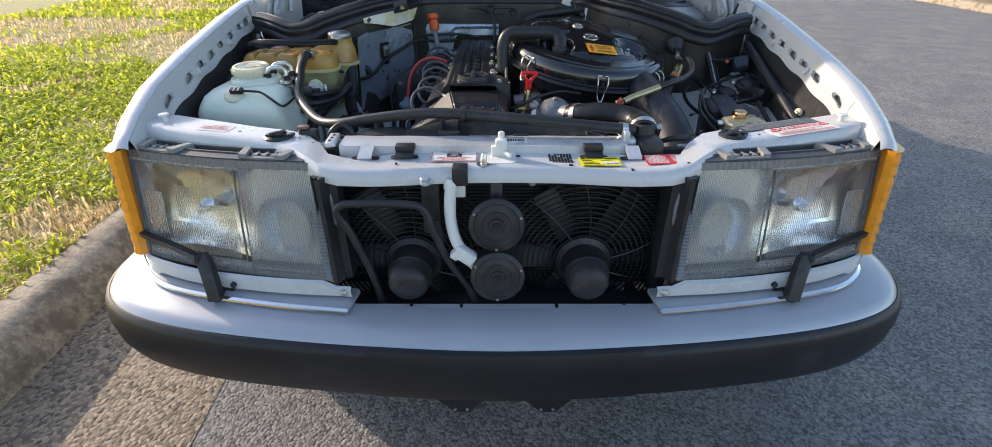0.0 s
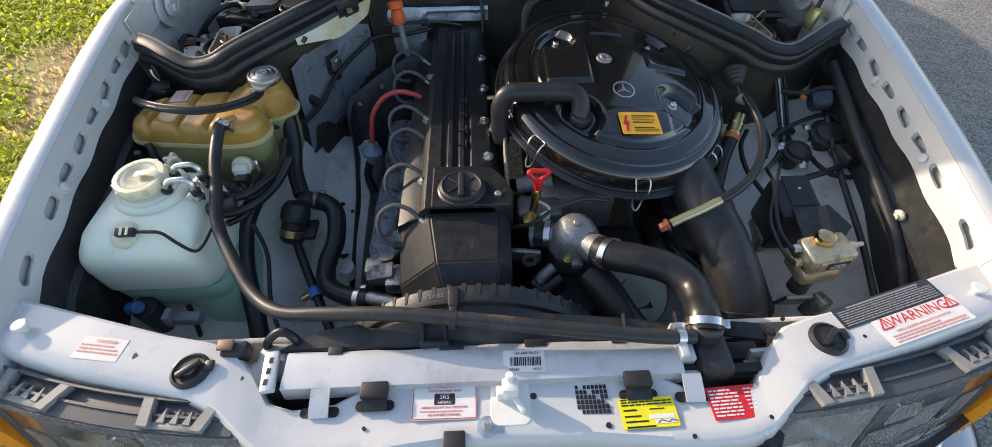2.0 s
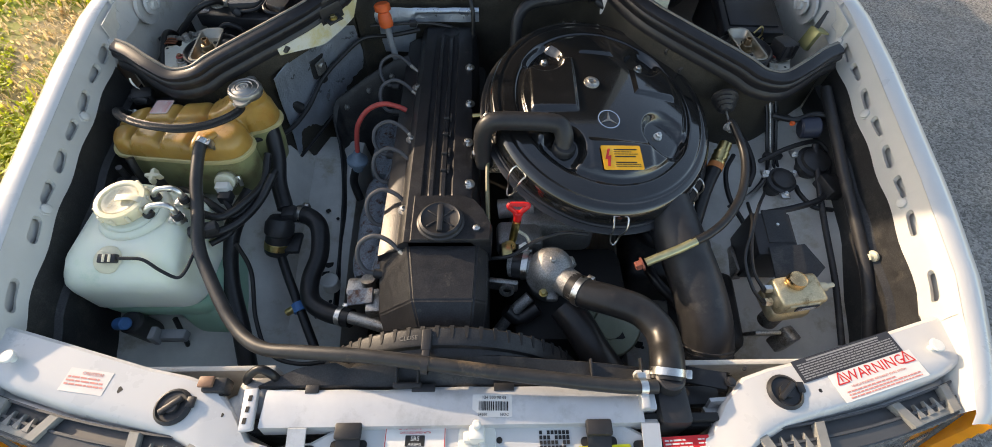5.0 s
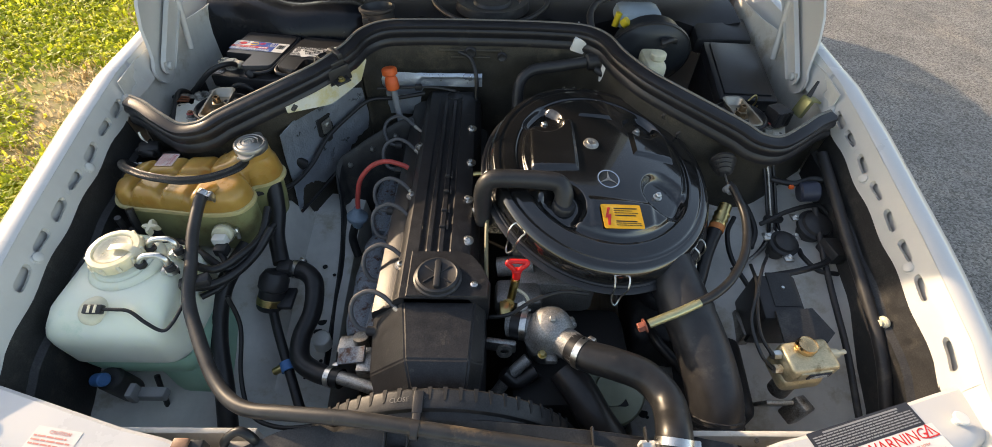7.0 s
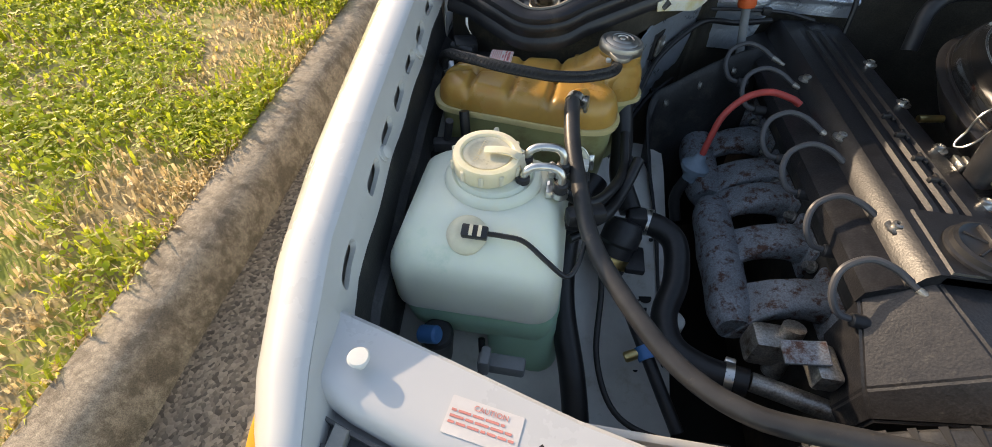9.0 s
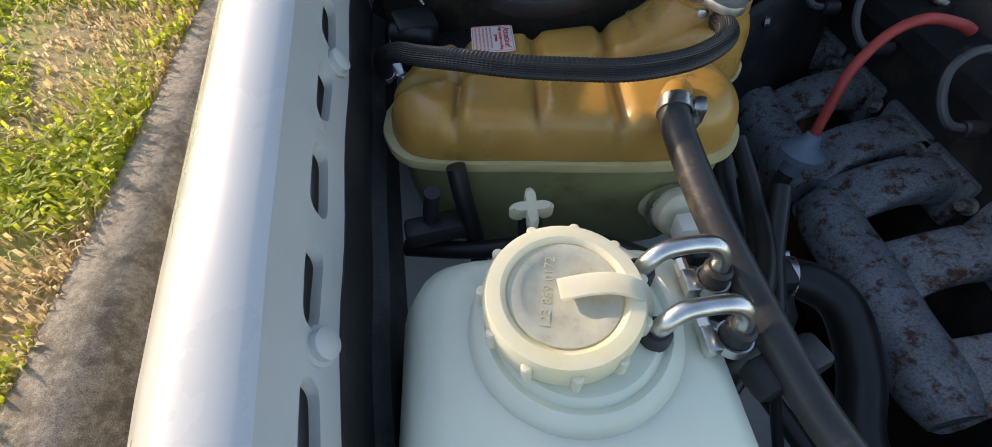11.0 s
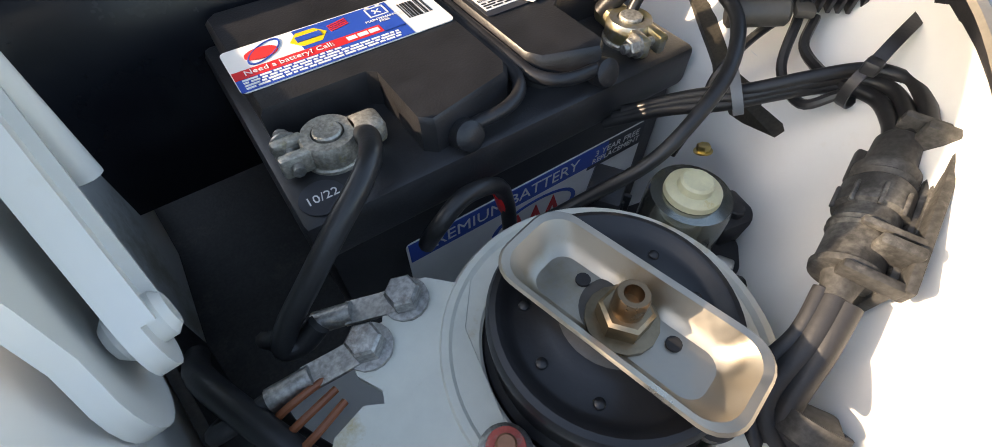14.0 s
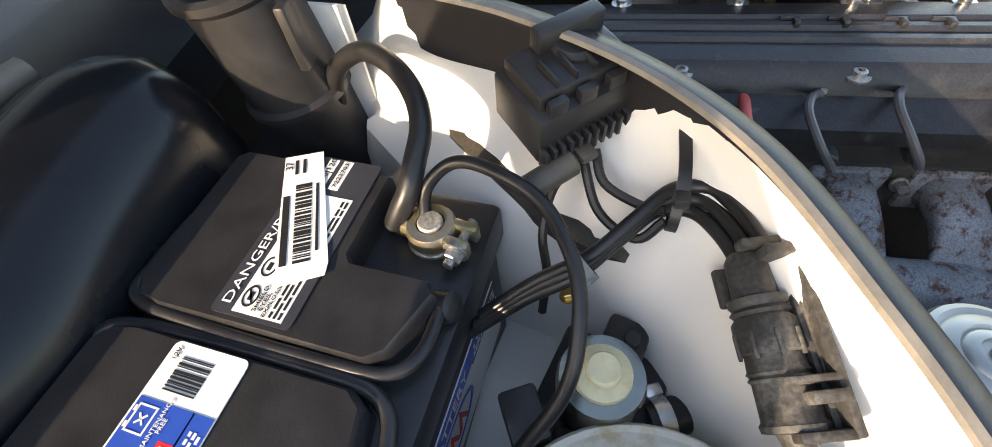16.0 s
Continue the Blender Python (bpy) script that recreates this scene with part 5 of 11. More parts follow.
def bulkhead():
    """Partition that follows the seal: grimy in front, white behind."""
    path = smooth_path(SEAL_PTS, 4)
    rows = []
    for p in path:
        low = lerp(p.y, (1.47, 1.6, 1.8, 1.9), (0.70, 0.68, 0.55, 0.45)) if recess(p) < 0.01 else 0.42
        set_back = 0.024 * max(0.0, min(1.0, (abs(p.x - CX) - 0.47) / 0.06)) + recess(p)
        rows.append([p + Vector((0, 0, -0.012)), Vector((p.x, p.y - 0.002, p.z - 0.034)), Vector((p.x, p.y - 0.004 + set_back - recess(p), p.z - 0.05)), Vector((p.x, p.y - 0.005 + set_back - 0.85 * recess(p), p.z - 0.078)), Vector((p.x, p.y - 0.005 + set_back, p.z - 0.092)), Vector((p.x, p.y - 0.006 + set_back, (p.z + low) / 2)), Vector((p.x, p.y - 0.008 + set_back, low))])
    bm = sheet(B(), rows, 0.003)
    part("bulkhead", bm, GRIME_SHADE, car, "grimy painted partition below the rubber seal")
    for side in (-1, 1):
        rows = []
        for p in path:
            if side * (p.x - CX) < 0.2:
                continue
            k = min(1, max(0, (0.76 - abs(p.x - CX)) / 0.2))
            back = Vector((-side * 0.35, 1.0, 0)).normalized()
            far = 0.016 * min(1.0, max(0.0, (abs(p.x - CX) - 0.42) / 0.05))
            rows.append([p + Vector((0, 0.004, -0.006)), p + back * (0.010 + far) + Vector((0, 0, -0.03)), p + back * (0.035 + far) + Vector((0, 0.2 * recess(p), -0.07)), p + back * 0.085 + Vector((0, recess(p), -0.115)), p + back * 0.11 + Vector((0, recess(p), -0.19)), p + back * 0.12 + Vector((0, recess(p), -0.28))])
        part("bulkhead_back", sheet(B(), rows, 0.003), WHITE_LIFTED, car, "white rear face of the partition")
    # yellowed bare panel beside the foil
    bm = B()
    a = [p for p in path if -0.425 < p.x < -0.272 and p.y < 1.81]
    rows = []
    for k, p in enumerate(a):
        w = min(1.0, k / 5, (len(a) - 1 - k) / 2)
        rows.append([p + Vector((0.002, -0.0090, -0.034)), p + Vector((0.003, -0.0095, -0.044 - 0.010 * w)), p + Vector((0.004, -0.0100, -0.048 - 0.030 * w))])
    sheet(bm, rows, 0.002)
    part("bare_panel", bm, PRIMER, car, "yellowed white patch of the partition")
    # raised ribs and holes on the engine side
    for x, y, z, r in ((-0.02, 1.862, 0.965, 0.012), (0.06, 1.862, 0.955, 0.010), (0.455, 1.585, 0.92, 0.010), (0.42, 1.61, 0.95, 0.008), (-0.646, 1.538, 0.872, 0.008)):
        bm = B()
        lathe(bm, [(0, 0.0), (r * 1.3, 0.0), (r * 1.2, 0.004), (r, 0.006), (r * 0.5, 0.003), (0, 0.003)], along((x, y - 0.006, z), (0, -1, 0)), 20)
        part("grommet", bm, RUBBER, car)
    for k, z in enumerate((0.968, 0.95)):
        bm = B()
        box(bm, (-0.02, 1.860, z), (0.16 if k == 0 else 0.1, 0.006, 0.008), 0.003)
        part("pressed_rib", bm, GRIME_SHADE, car)


bulkhead()


def seal():
    """Fat rubber bonnet seal with ridges and a folded top lip."""
    t = thing("bonnet_seal", (CX, 1.88, 0.96), "long black rubber seal arching over the bulkhead", "seal")
    path = smooth_path(SEAL_PTS, 7)
    sec = [(0.003, -0.046), (0.0075, -0.044), (0.0088, -0.037), (0.0070, -0.030), (0.0042, -0.025), (0.0045, -0.0215), (0.0075, -0.017), (0.0092, -0.011), (0.0078, -0.006), (0.0060, -0.0035), (0.0075, 0.0), (0.0068, 0.005), (0.002, 0.0088), (-0.006, 0.0108), (-0.013, 0.0125),
           (-0.0165, 0.0115), (-0.013, 0.009), (-0.006, 0.005), (-0.003, -0.004), (-0.003, -0.044)]
    part("rubber", sweep(B(), path, sec), SEAL, t, angle=32)
    # lip coloured paler than the rubber, for dust and sun along the top
    bm = B()
    sweep(bm, [p for p in path], [(-0.0115, 0.0124), (-0.013, 0.0146), (-0.0175, 0.0142), (-0.0185, 0.0115), (-0.016, 0.0105)])
    part("top_lip", bm, M("dusty_sunlit_seal_edge", (0.155, 0.142, 0.122), 0.5, var=0.25, scale=60, stain=(0.12, 0.11, 0.10), stain_at=0.6, stain_scale=20), t, "dusty edge of the seal, toned pale as if sunlit")


seal()

# ---- rear chambers behind the bulkhead ----
def rear_floor(side):
    rows = [[P(side * x, y0 + (2.40 - y0) * k, z) for k, z in ((0, z0), (0.2, 0.5 * z0 + 0.38), (0.35, 0.72), (0.55, 0.70), (1, 0.72))] for x, y0, z0 in ((0.775, 1.56, 0.80), (0.6, 1.545, 0.80), (0.47, 1.585, 0.79), (0.40, 1.72, 0.74), (0.33, 1.80, 0.72), (0.24, 1.88, 0.72))]
    # driver's floor is coloured dark for the chamber's shade, the passenger's stays white
    part("chamber_floor", sheet(B(), rows if side > 0 else rows[::-1], 0.003), WHITE_LIFTED if side < 0 else GRIME_SHADE, car, "painted floor of the side chamber, toned for light and shade")
    rows = [[P(side * (0.262 - 0.003 * k), 1.885 + 0.022 * k, z) for z in (1.0, 0.9, 0.8, 0.7)] for k in range(5)]
    part("chamber_wall", sheet(B(), rows if side < 0 else rows[::-1], 0.003), WHITE_LIFTED, car, "white inner wall of the side chamber")


rear_floor(-1)
rear_floor(1)

bm = B()
rows = []
for i in range(25):
    x = -0.72 + 1.44 * i / 24
    rows.append([Vector((CX + x, 2.06, 0.90)), Vector((CX + x, 2.05, 0.965 + 0.01 * math.cos(i * 2.1))), Vector((CX + x, 2.10, 0.985)), Vector((CX + x, 2.22, 1.0)), Vector((CX + x, 2.38, 0.985))])
sheet(bm, rows, 0.004)
part("scuttle", bm, SATIN_BLACK, car, "black scuttle panel below the windscreen")


def wiper_gear():
    """Round wiper turntable in the scuttle."""
    w = thing("wiper_mechanism", (0.0, 2.12, 0.97), "black single-arm wiper mechanism in the scuttle", "wiper")
    bm = B()
    lathe(bm, [(0.0, 0.02), (0.05, 0.02), (0.055, 0.012), (0.075, 0.012), (0.08, 0.02), (0.1, 0.022), (0.105, 0.0), (0.0, 0.0)], Matrix.Translation((0.035, 2.10, 0.985)), 40)
    part("turntable", bm, BLACK_PLASTIC, w)
    bm = B()
    tube(bm, [(-0.14, 2.16, 1.0), (-0.12, 2.06, 1.0), (-0.06, 1.985, 0.995), (0.03, 1.96, 0.99), (0.12, 1.985, 0.995), (0.18, 2.06, 1.0), (0.20, 2.16, 1.0)], 0.007, 10)
    part("ring", bm, RUBBER, w)
    bm = B()
    tube(bm, [(0.29, 1.90, 1.0), (0.29, 1.96, 1.03), (0.33, 2.01, 1.045), (0.42, 2.04, 1.045), (0.60, 2.06, 1.04)], 0.009, 10)
    part("edge_tube", bm, RUBBER, w)


wiper_gear()
bm = B()
box(bm, (CX, 1.97, 0.86), (0.60, 0.10, 0.01), 0.002)
part("centre_shelf", bm, BLACK_DEEP, car)

# ---- radiator, condenser fans, horns ----
def radiator():
    r = thing("radiator", P(-0.02, 0.92, 0.42), "radiator with bare aluminium top plate and grey end tanks", "radiator")
    bm = B()
    rows = []
    for i in range(23):
        x = -0.302 + 0.555 * i / 22
        wav = 0.0015 * math.sin(i * 1.7)
        rear = 0.928 + 0.004 * (i > 8) - 0.006 * (i / 22)
        rows.append([Vector((x, rear + 0.003, 0.806)), Vector((x, rear, 0.826 + wav)), Vector((x, rear - 0.004, 0.8275)), Vector((x, 0.905, 0.8262)), Vector((x, 0.887, 0.8262 + wav)), Vector((x, 0.878, 0.8255)), Vector((x, 0.875, 0.80))])
    sheet(bm, rows, 0.002)
    top = part("top_plate", bm, RAD_ALU, r, "bare aluminium top plate")
    for x, w in ((-0.235, 0.02), (-0.07, 0.035), (0.05, 0.03), (0.17, 0.02)):
        bm = B()
        box(bm, (x, 0.929, 0.829), (w, 0.012, 0.004), 0.001)
        part("tab", bm, BLACK_PLASTIC, top)
    for x in (-0.21, 0.18):
        bm = B()
        cyl(bm, (x, 0.902, 0.825), (x, 0.902, 0.8275), 0.004, seg=10)
        part("rivet", bm, BLACK_PLASTIC, top)
    m = frame_of((0.032, 0.902, 0.8282), (1, -0.02, 0), (0, 1, 0.02))
    lab = part("parts_label", prism(B(), rr(0.058, 0.032, 0.002), 0.0006, m), LABEL_WHITE, top, "white parts label with a bar code", smooth=False)
    wording("124 500 90 03", 0.0062, m @ Matrix.Translation((0.003, 0.0115, 0.0008)), lab, INK_BLACK)
    wording("24260", 0.0055, m @ Matrix.Translation((-0.014, -0.0125, 0.0008)), lab, INK_BLACK)
    wording("NOC", 0.0055, m @ Matrix.Translation((0.018, -0.0125, 0.0008)), lab, INK_BLACK)
    rng = random.Random(2)
    lines, x = [], -0.019
    while x < 0.024:
        w = rng.choice((0.0006, 0.0011, 0.0017))
        lines.append((x, -0.0005, w, 0.013))
        x += w + rng.choice((0.0008, 0.0014))
    bars(lines, m @ Matrix.Translation((0, 0, 0.0006)), lab, INK_BLACK, name="bar_code")
    # end tanks
    bm = B()
    box(bm, (-0.325, 0.925, 0.63), (0.06, 0.062, 0.38), 0.018, seg=3)
    lathe(bm, [(0, 0), (0.026, 0.0), (0.028, 0.004), (0.026, 0.012), (0.018, 0.018), (0, 0.020)], Matrix.Translation((-0.346, 0.902, 0.800)), 24)
    part("end_tank", bm, M("grey_tank_plastic", (0.30, 0.30, 0.30), 0.5, var=0.15, scale=25, stain=(0.45, 0.44, 0.42), stain_at=0.6), r, "grey plastic end tank")
    stay = part("slotted_stay", box(B(), (-0.320, 0.901, 0.829), (0.020, 0.060, 0.010), 0.003, rot=(0, 0, 6)), RAD_ALU, r, "pale slotted stay at the radiator end")
    for y in (0.884, 0.900, 0.916):
        part("slot", box(B(), (-0.3205, y, 0.8342), (0.005, 0.008, 0.0012), 0.0), BLACK_DEEP, stay)
    bm = B()
    box(bm, (0.262, 0.922, 0.822), (0.024, 0.06, 0.022), 0.004)
    box(bm, (0.254, 0.905, 0.838), (0.012, 0.03, 0.02), 0.003)
    box(bm, (0.282, 0.92, 0.63), (0.03, 0.055, 0.38), 0.01)
    part("end_frame", bm, RAD_ALU, r, "aluminium end frame")
    bm = B()
    box(bm, (0.30, 0.905, 0.80), (0.05, 0.07, 0.07), 0.012)
    cyl(bm, (0.297, 0.925, 0.80), (0.297, 0.935, 0.85), 0.022, seg=24, bevel=0.003)
    part("outlet_neck", bm, BLACK_PLASTIC, r, "black hose neck")
    bm = B()
    box(bm, (-0.02, 0.925, 0.61), (0.55, 0.045, 0.38), 0.004)
    part("core", bm, BLACK_DEEP, r)
    bm = B()
    tube(bm, [(-0.340, 0.945, 0.79), (-0.338, 0.948, 0.825), (-0.316, 0.956, 0.842), (-0.297, 0.950, 0.832), (-0.294, 0.945, 0.80)], 0.0065, 12)
    part("bleed_hose", bm, HOSE, r)
    bm = B()
    box(bm, (-0.378, 0.936, 0.826), (0.036, 0.022, 0.026), 0.004)
    sender = part("sender", bm, BLACK_DUSTY, r, "dark temperature sender")
    part("sender_cap", box(B(), (-0.388, 0.938, 0.8425), (0.022, 0.016, 0.006), 0.002), M("red_brown_cap", (0.24, 0.13, 0.08), 0.5, var=0.25, scale=80), sender, "brown sender cap")


radiator()


def shroud():
    s = thing("fan_shroud", (-0.04, 0.99, 0.45), "black plastic fan shroud with toothed ring", "shroud")
    c = Vector((-0.04, 0.985, 0.618))
    R = 0.244
    bm = B()
    n = 72
    rings = []
    for k in range(n + 1):
        a = radians(8 + 164 * k / n)
        ring = []
        for rad, y in ((R - 0.030, 0.968), (R - 0.014, 0.966), (R - 0.011, 0.970), (R - 0.009, 0.981), (R - 0.002, 0.983), (R, 0.986), (R, 1.010), (R - 0.004, 1.014), (R - 0.030, 1.014)):
            ring.append(Vector((c.x + rad * math.cos(a), y, c.z + rad * math.sin(a))))
        rings.append(ring)
    loft(bm, rings)
    ringp = part("ring", bm, BLACK_DUSTY, s)
    for k in range(22):
        a = radians(34 + 112 * k / 21)
        bm = B()
        m = Matrix.Translation((c.x + R * math.cos(a), 1.003, c.z + R * math.sin(a))) @ pose(0, 0, 0, 0, -math.degrees(a) + 90, 0)
        prism(bm, [(-0.0035, 0.011), (0.0035, 0.011), (0.0022, -0.008), (-0.0006, -0.010)], 0.0016, m @ Matrix.Translation((0, 0, -0.0006)))
        part("notch", bm, BLACK_DEEP, ringp, "dark notch in the ring's edge", smooth=False)
    bm = B()
    box(bm, (-0.066, 0.990, 0.863), (0.015, 0.034, 0.008), 0.002)
    box(bm, (-0.066, 0.966, 0.862), (0.012, 0.022, 0.008), 0.002)
    lathe(bm, [(0.0112, -0.005), (0.0135, -0.005), (0.0135, 0.005), (0.0112, 0.005), (0.0112, -0.005)], along((-0.0655, 0.951, 0.863), (1, -0.12, -0.03)), 20)
    part("hose_bracket", bm, BLACK_PLASTIC, s)
    for txt, a in (("CLOSE", 103), ("TOP", 96)):
        aa = radians(a)
        m = frame_of((c.x + (R + 0.0006) * math.cos(aa), 0.996, c.z + (R + 0.0006) * math.sin(aa)), (math.sin(aa), 0, -math.cos(aa)), (0, 1, 0))
        wording(txt, 0.010, m, ringp, M("moulded_letters", (0.12, 0.12, 0.12), 0.5))
    # shelf of the shroud between radiator and ring: folded panels with raised ribs
    top = [(-0.318, 0.938, 0.822), (-0.262, 0.962, 0.829), (-0.205, 0.968, 0.834), (-0.188, 0.960, 0.828), (-0.12, 0.970, 0.842), (-0.04, 0.972, 0.848), (0.05, 0.971, 0.842), (0.13, 0.968, 0.832), (0.20, 0.966, 0.822), (0.268, 0.963, 0.808), (0.286, 0.950, 0.800)]
    xs = [-0.318 + 0.604 * i / 60 for i in range(61)]
    rows = []
    for x in xs:
        ty, tz = lerp(x, [p[0] for p in top], [p[1] for p in top]), lerp(x, [p[0] for p in top], [p[2] for p in top])
        k = max(0.0, 1 - ((x - c.x) / (R - 0.012)) ** 2)
        zr = max(c.z + (R - 0.012) * math.sqrt(k), 0.74)
        rows.append([Vector((x, 0.9335, 0.800)), Vector((x, 0.9335, 0.8225)), Vector((x, 0.9365, 0.8255)), Vector((x, ty - 0.004, tz)), Vector((x, ty, tz + 0.001)), Vector((x, ty + 0.006, max(tz - 0.012, min(tz, zr)))), Vector((x, 0.984, min(zr, tz + 0.004) - 0.004)), Vector((x, 1.0, min(zr, tz) - 0.06))])
    sheet(bm := B(), rows, 0.003)
    part("cowl", bm, BLACK_DUSTY, s, "black folded shelf of the shroud", angle=25)
    for x, z in ((-0.11, 0.840), (-0.078, 0.840), (0.185, 0.828), (0.262, 0.828)):
        part("stiffening_rib", box(B(), (x, 0.952, z), (0.003, 0.036, 0.012), 0.001, rot=(12, 0, 0)), BLACK_DUSTY, s)
    bm = B()
    box(bm, (-0.094, 0.932, 0.830), (0.042, 0.008, 0.016), 0.002)
    part("retaining_tongue", bm, BLACK_PLASTIC, s)
    # fan in the dark behind
    bm = B()
    cyl(bm, (c.x, 0.99, c.z), (c.x, 1.025, c.z), 0.07, seg=28, bevel=0.01)
    for k in range(9):
        m = Matrix.Translation((c.x, 1.005, c.z)) @ pose(0, 0, 0, 0, 40 * k, 0)
        box(bm, (0.13, 0, 0), (0.14, 0.004, 0.06), 0.001, m, rot=(28, 0, 0))
    part("fan", bm, BLACK_PLASTIC, s)


shroud()


def condenser_fans():
    f = thing("condenser", P(0, 0.86, 0.45), "black condenser with two electric fans behind round wire guards", "condenser")
    bm = B()
    box(bm, (CX, 0.885, 0.66), (0.70, 0.012, 0.32), 0.002)
    core = part("core", bm, BLACK_DEEP, f, smooth=False)
    for k in range(40):
        part("fin", box(B(), (CX, 0.8765, 0.51 + 0.0076 * k), (0.68, 0.004, 0.0022)), BLACK_DEEP, core, smooth=False)
    for x in (-0.172, 0.182):
        c = Vector((x, 0.848, 0.585))
        bm = B()
        for k in range(12):
            r = 0.062 + 0.0108 * k
            lathe(bm, [(r - 0.0014, -0.0014), (r + 0.0014, -0.0014), (r + 0.0014, 0.0014), (r - 0.0014, 0.0014), (r - 0.0014, -0.0014)], along(c - Vector((0, 0.010 * math.cos((r - 0.06) / 0.13 * 1.5), 0)), (0, -1, 0)), 56)
        for k in range(10):
            a = radians(36 * k + 10)
            pts = []
            for j in range(5):
                r = 0.058 + 0.031 * j
                aa = a + 0.05 * j
                pts.append(c + Vector((r * math.cos(aa), -0.012 * math.cos(j * 0.38), r * math.sin(aa))))
            tube(bm, pts, 0.0018, 5, 3)
        part("wire_guard", bm, SATIN_BLACK, f, "round black wire guard")
        bm = B()
        lathe(bm, [(0, 0.102), (0.018, 0.102), (0.033, 0.096), (0.040, 0.086), (0.042, 0.064), (0.0455, 0.060), (0.0475, 0.018), (0.058, 0.012), (0.06, 0.0), (0, 0)], along(c, (0, -1, 0)), 32)
        part("fan_motor", bm, BLACK_DUSTY, f, "domed black fan motor")
        for k in range(6):
            m = along(c + Vector((0, 0.012, 0)), (0, -1, 0)) @ pose(0, 0, 0, 0, 0, 60 * k)
            part("fan_blade", box(B(), (0.115, 0, 0), (0.12, 0.05, 0.003), 0.001, m, rot=(25, 0, 0)), BLACK_PLASTIC, f)
    # guide pipe in front of the passenger-side fan
    bm = B()
    tube(bm, [(-0.232, 0.780, 0.52), (-0.245, 0.776, 0.60), (-0.272, 0.772, 0.695), (-0.289, 0.770, 0.735), (-0.280, 0.770, 0.753), (-0.250, 0.769, 0.757), (-0.165, 0.767, 0.757), (-0.132, 0.767, 0.746), (-0.115, 0.765, 0.70), (-0.090, 0.765, 0.635), (-0.055, 0.770, 0.57), (-0.040, 0.780, 0.51)], 0.0075, 12, 8)
    part("guide_pipe", bm, BLACK_PLASTIC, f, "bent black pipe round the fan")
    bm = B()
    box(bm, (0.34, 0.84, 0.64), (0.035, 0.05, 0.26), 0.012)
    part("drier", bm, BLACK_PLASTIC, f)
    for s in (-1, 1):
        bm = B()
        tube(bm, [P(s * 0.325, 0.80, 0.775), P(s * 0.318, 0.79, 0.73), P(s * 0.325, 0.795, 0.66), P(s * 0.315, 0.79, 0.62), P(s * 0.325, 0.785, 0.59)], 0.0035, 8)
        part("lamp_stay", bm, GREY_PLASTIC, f, "thin grey stay rod")
    for x, z in ((-0.30, 0.775), (-0.05, 0.775), (0.07, 0.765), (0.33, 0.765)):
        part("fixing", cyl(B(), (x, 0.845, z), (x, 0.838, z), 0.008, seg=12, bevel=0.002), DULL_STEEL, f)
    # front cross member
    bm = B()
    box(bm, (CX, 0.82, 0.495), (0.68, 0.05, 0.02), 0.006)
    part("cross_member", bm, BLACK_PLASTIC, f)


condenser_fans()


def horn(c, label):
    h = thing("horn", c, label, "horn", "pair of horns")
    m = along(c, (0, -1, 0.14))
    bm = B()
    lathe(bm, [(0, 0.018), (0.007, 0.018), (0.008, 0.015), (0.013, 0.015), (0.015, 0.011), (0.026, 0.011), (0.028, 0.013), (0.030, 0.0115), (0.041, 0.011), (0.043, 0.014), (0.051, 0.010), (0.0515, 0.004), (0.048, -0.004), (0.03, -0.02), (0, -0.022)], m, 48)
    part("body", bm, BLACK_DUSTY, h)
    bm = B()
    lathe(bm, [(0, 0.017), (0.0045, 0.017), (0.0045, 0.021), (0, 0.021)], m, 6)
    part("centre_bolt", bm, SATIN_BLACK, h)
    bm = B()
    box(bm, (0, 0.03, -0.022), (0.022, 0.09, 0.004), 0.001, m)
    part("bracket", bm, SATIN_BLACK, h)
    for a in (20, 150, 270):
        bm = B()
        q = m @ Vector((0.047 * math.cos(radians(a)), 0.047 * math.sin(radians(a)), 0.011))
        cyl(bm, q, q + Vector((0, -0.003, 0)), 0.0025, seg=8)
        part("rivet", bm, STEEL, h)


horn(Vector((0.001, 0.768, 0.716)), "round dark metal disc horn, the upper of two")
horn(Vector((0.003, 0.748, 0.615)), "round dark metal disc horn, the lower of two")

t = thing("wiring_sleeve", (-0.07, 0.77, 0.64), "white wiring sleeve with a white connector behind the horns", "wiring")
bm = B()
tube(bm, [(-0.080, 0.800, 0.79), (-0.084, 0.787, 0.76), (-0.084, 0.778, 0.72), (-0.075, 0.768, 0.68), (-0.056, 0.762, 0.648), (-0.040, 0.762, 0.628)], lambda k: 0.011 if k > 0.12 else 0.014, 14)
part("sleeve", bm, WHITE_PLASTIC, t)
bm = B()
box(bm, (-0.056, 0.755, 0.655), (0.036, 0.022, 0.026), 0.004, rot=(0, 38, 0))
box(bm, (-0.072, 0.757, 0.662), (0.016, 0.02, 0.03), 0.003, rot=(0, 38, 0))
part("connector", bm, WHITE_PLASTIC, t)
bm = B()
box(bm, (-0.122, 0.805, 0.74), (0.034, 0.006, 0.13), 0.002)
box(bm, (-0.108, 0.803, 0.68), (0.012, 0.006, 0.05), 0.002, rot=(0, -14, 0))
part("lock_strap", bm, BLACK_PLASTIC, t, "black steel strap")
bm = B()
box(bm, (-0.071, 0.80, 0.775), (0.03, 0.008, 0.04), 0.003)
part("sleeve_bracket", bm, WHITE_PLASTIC, t)

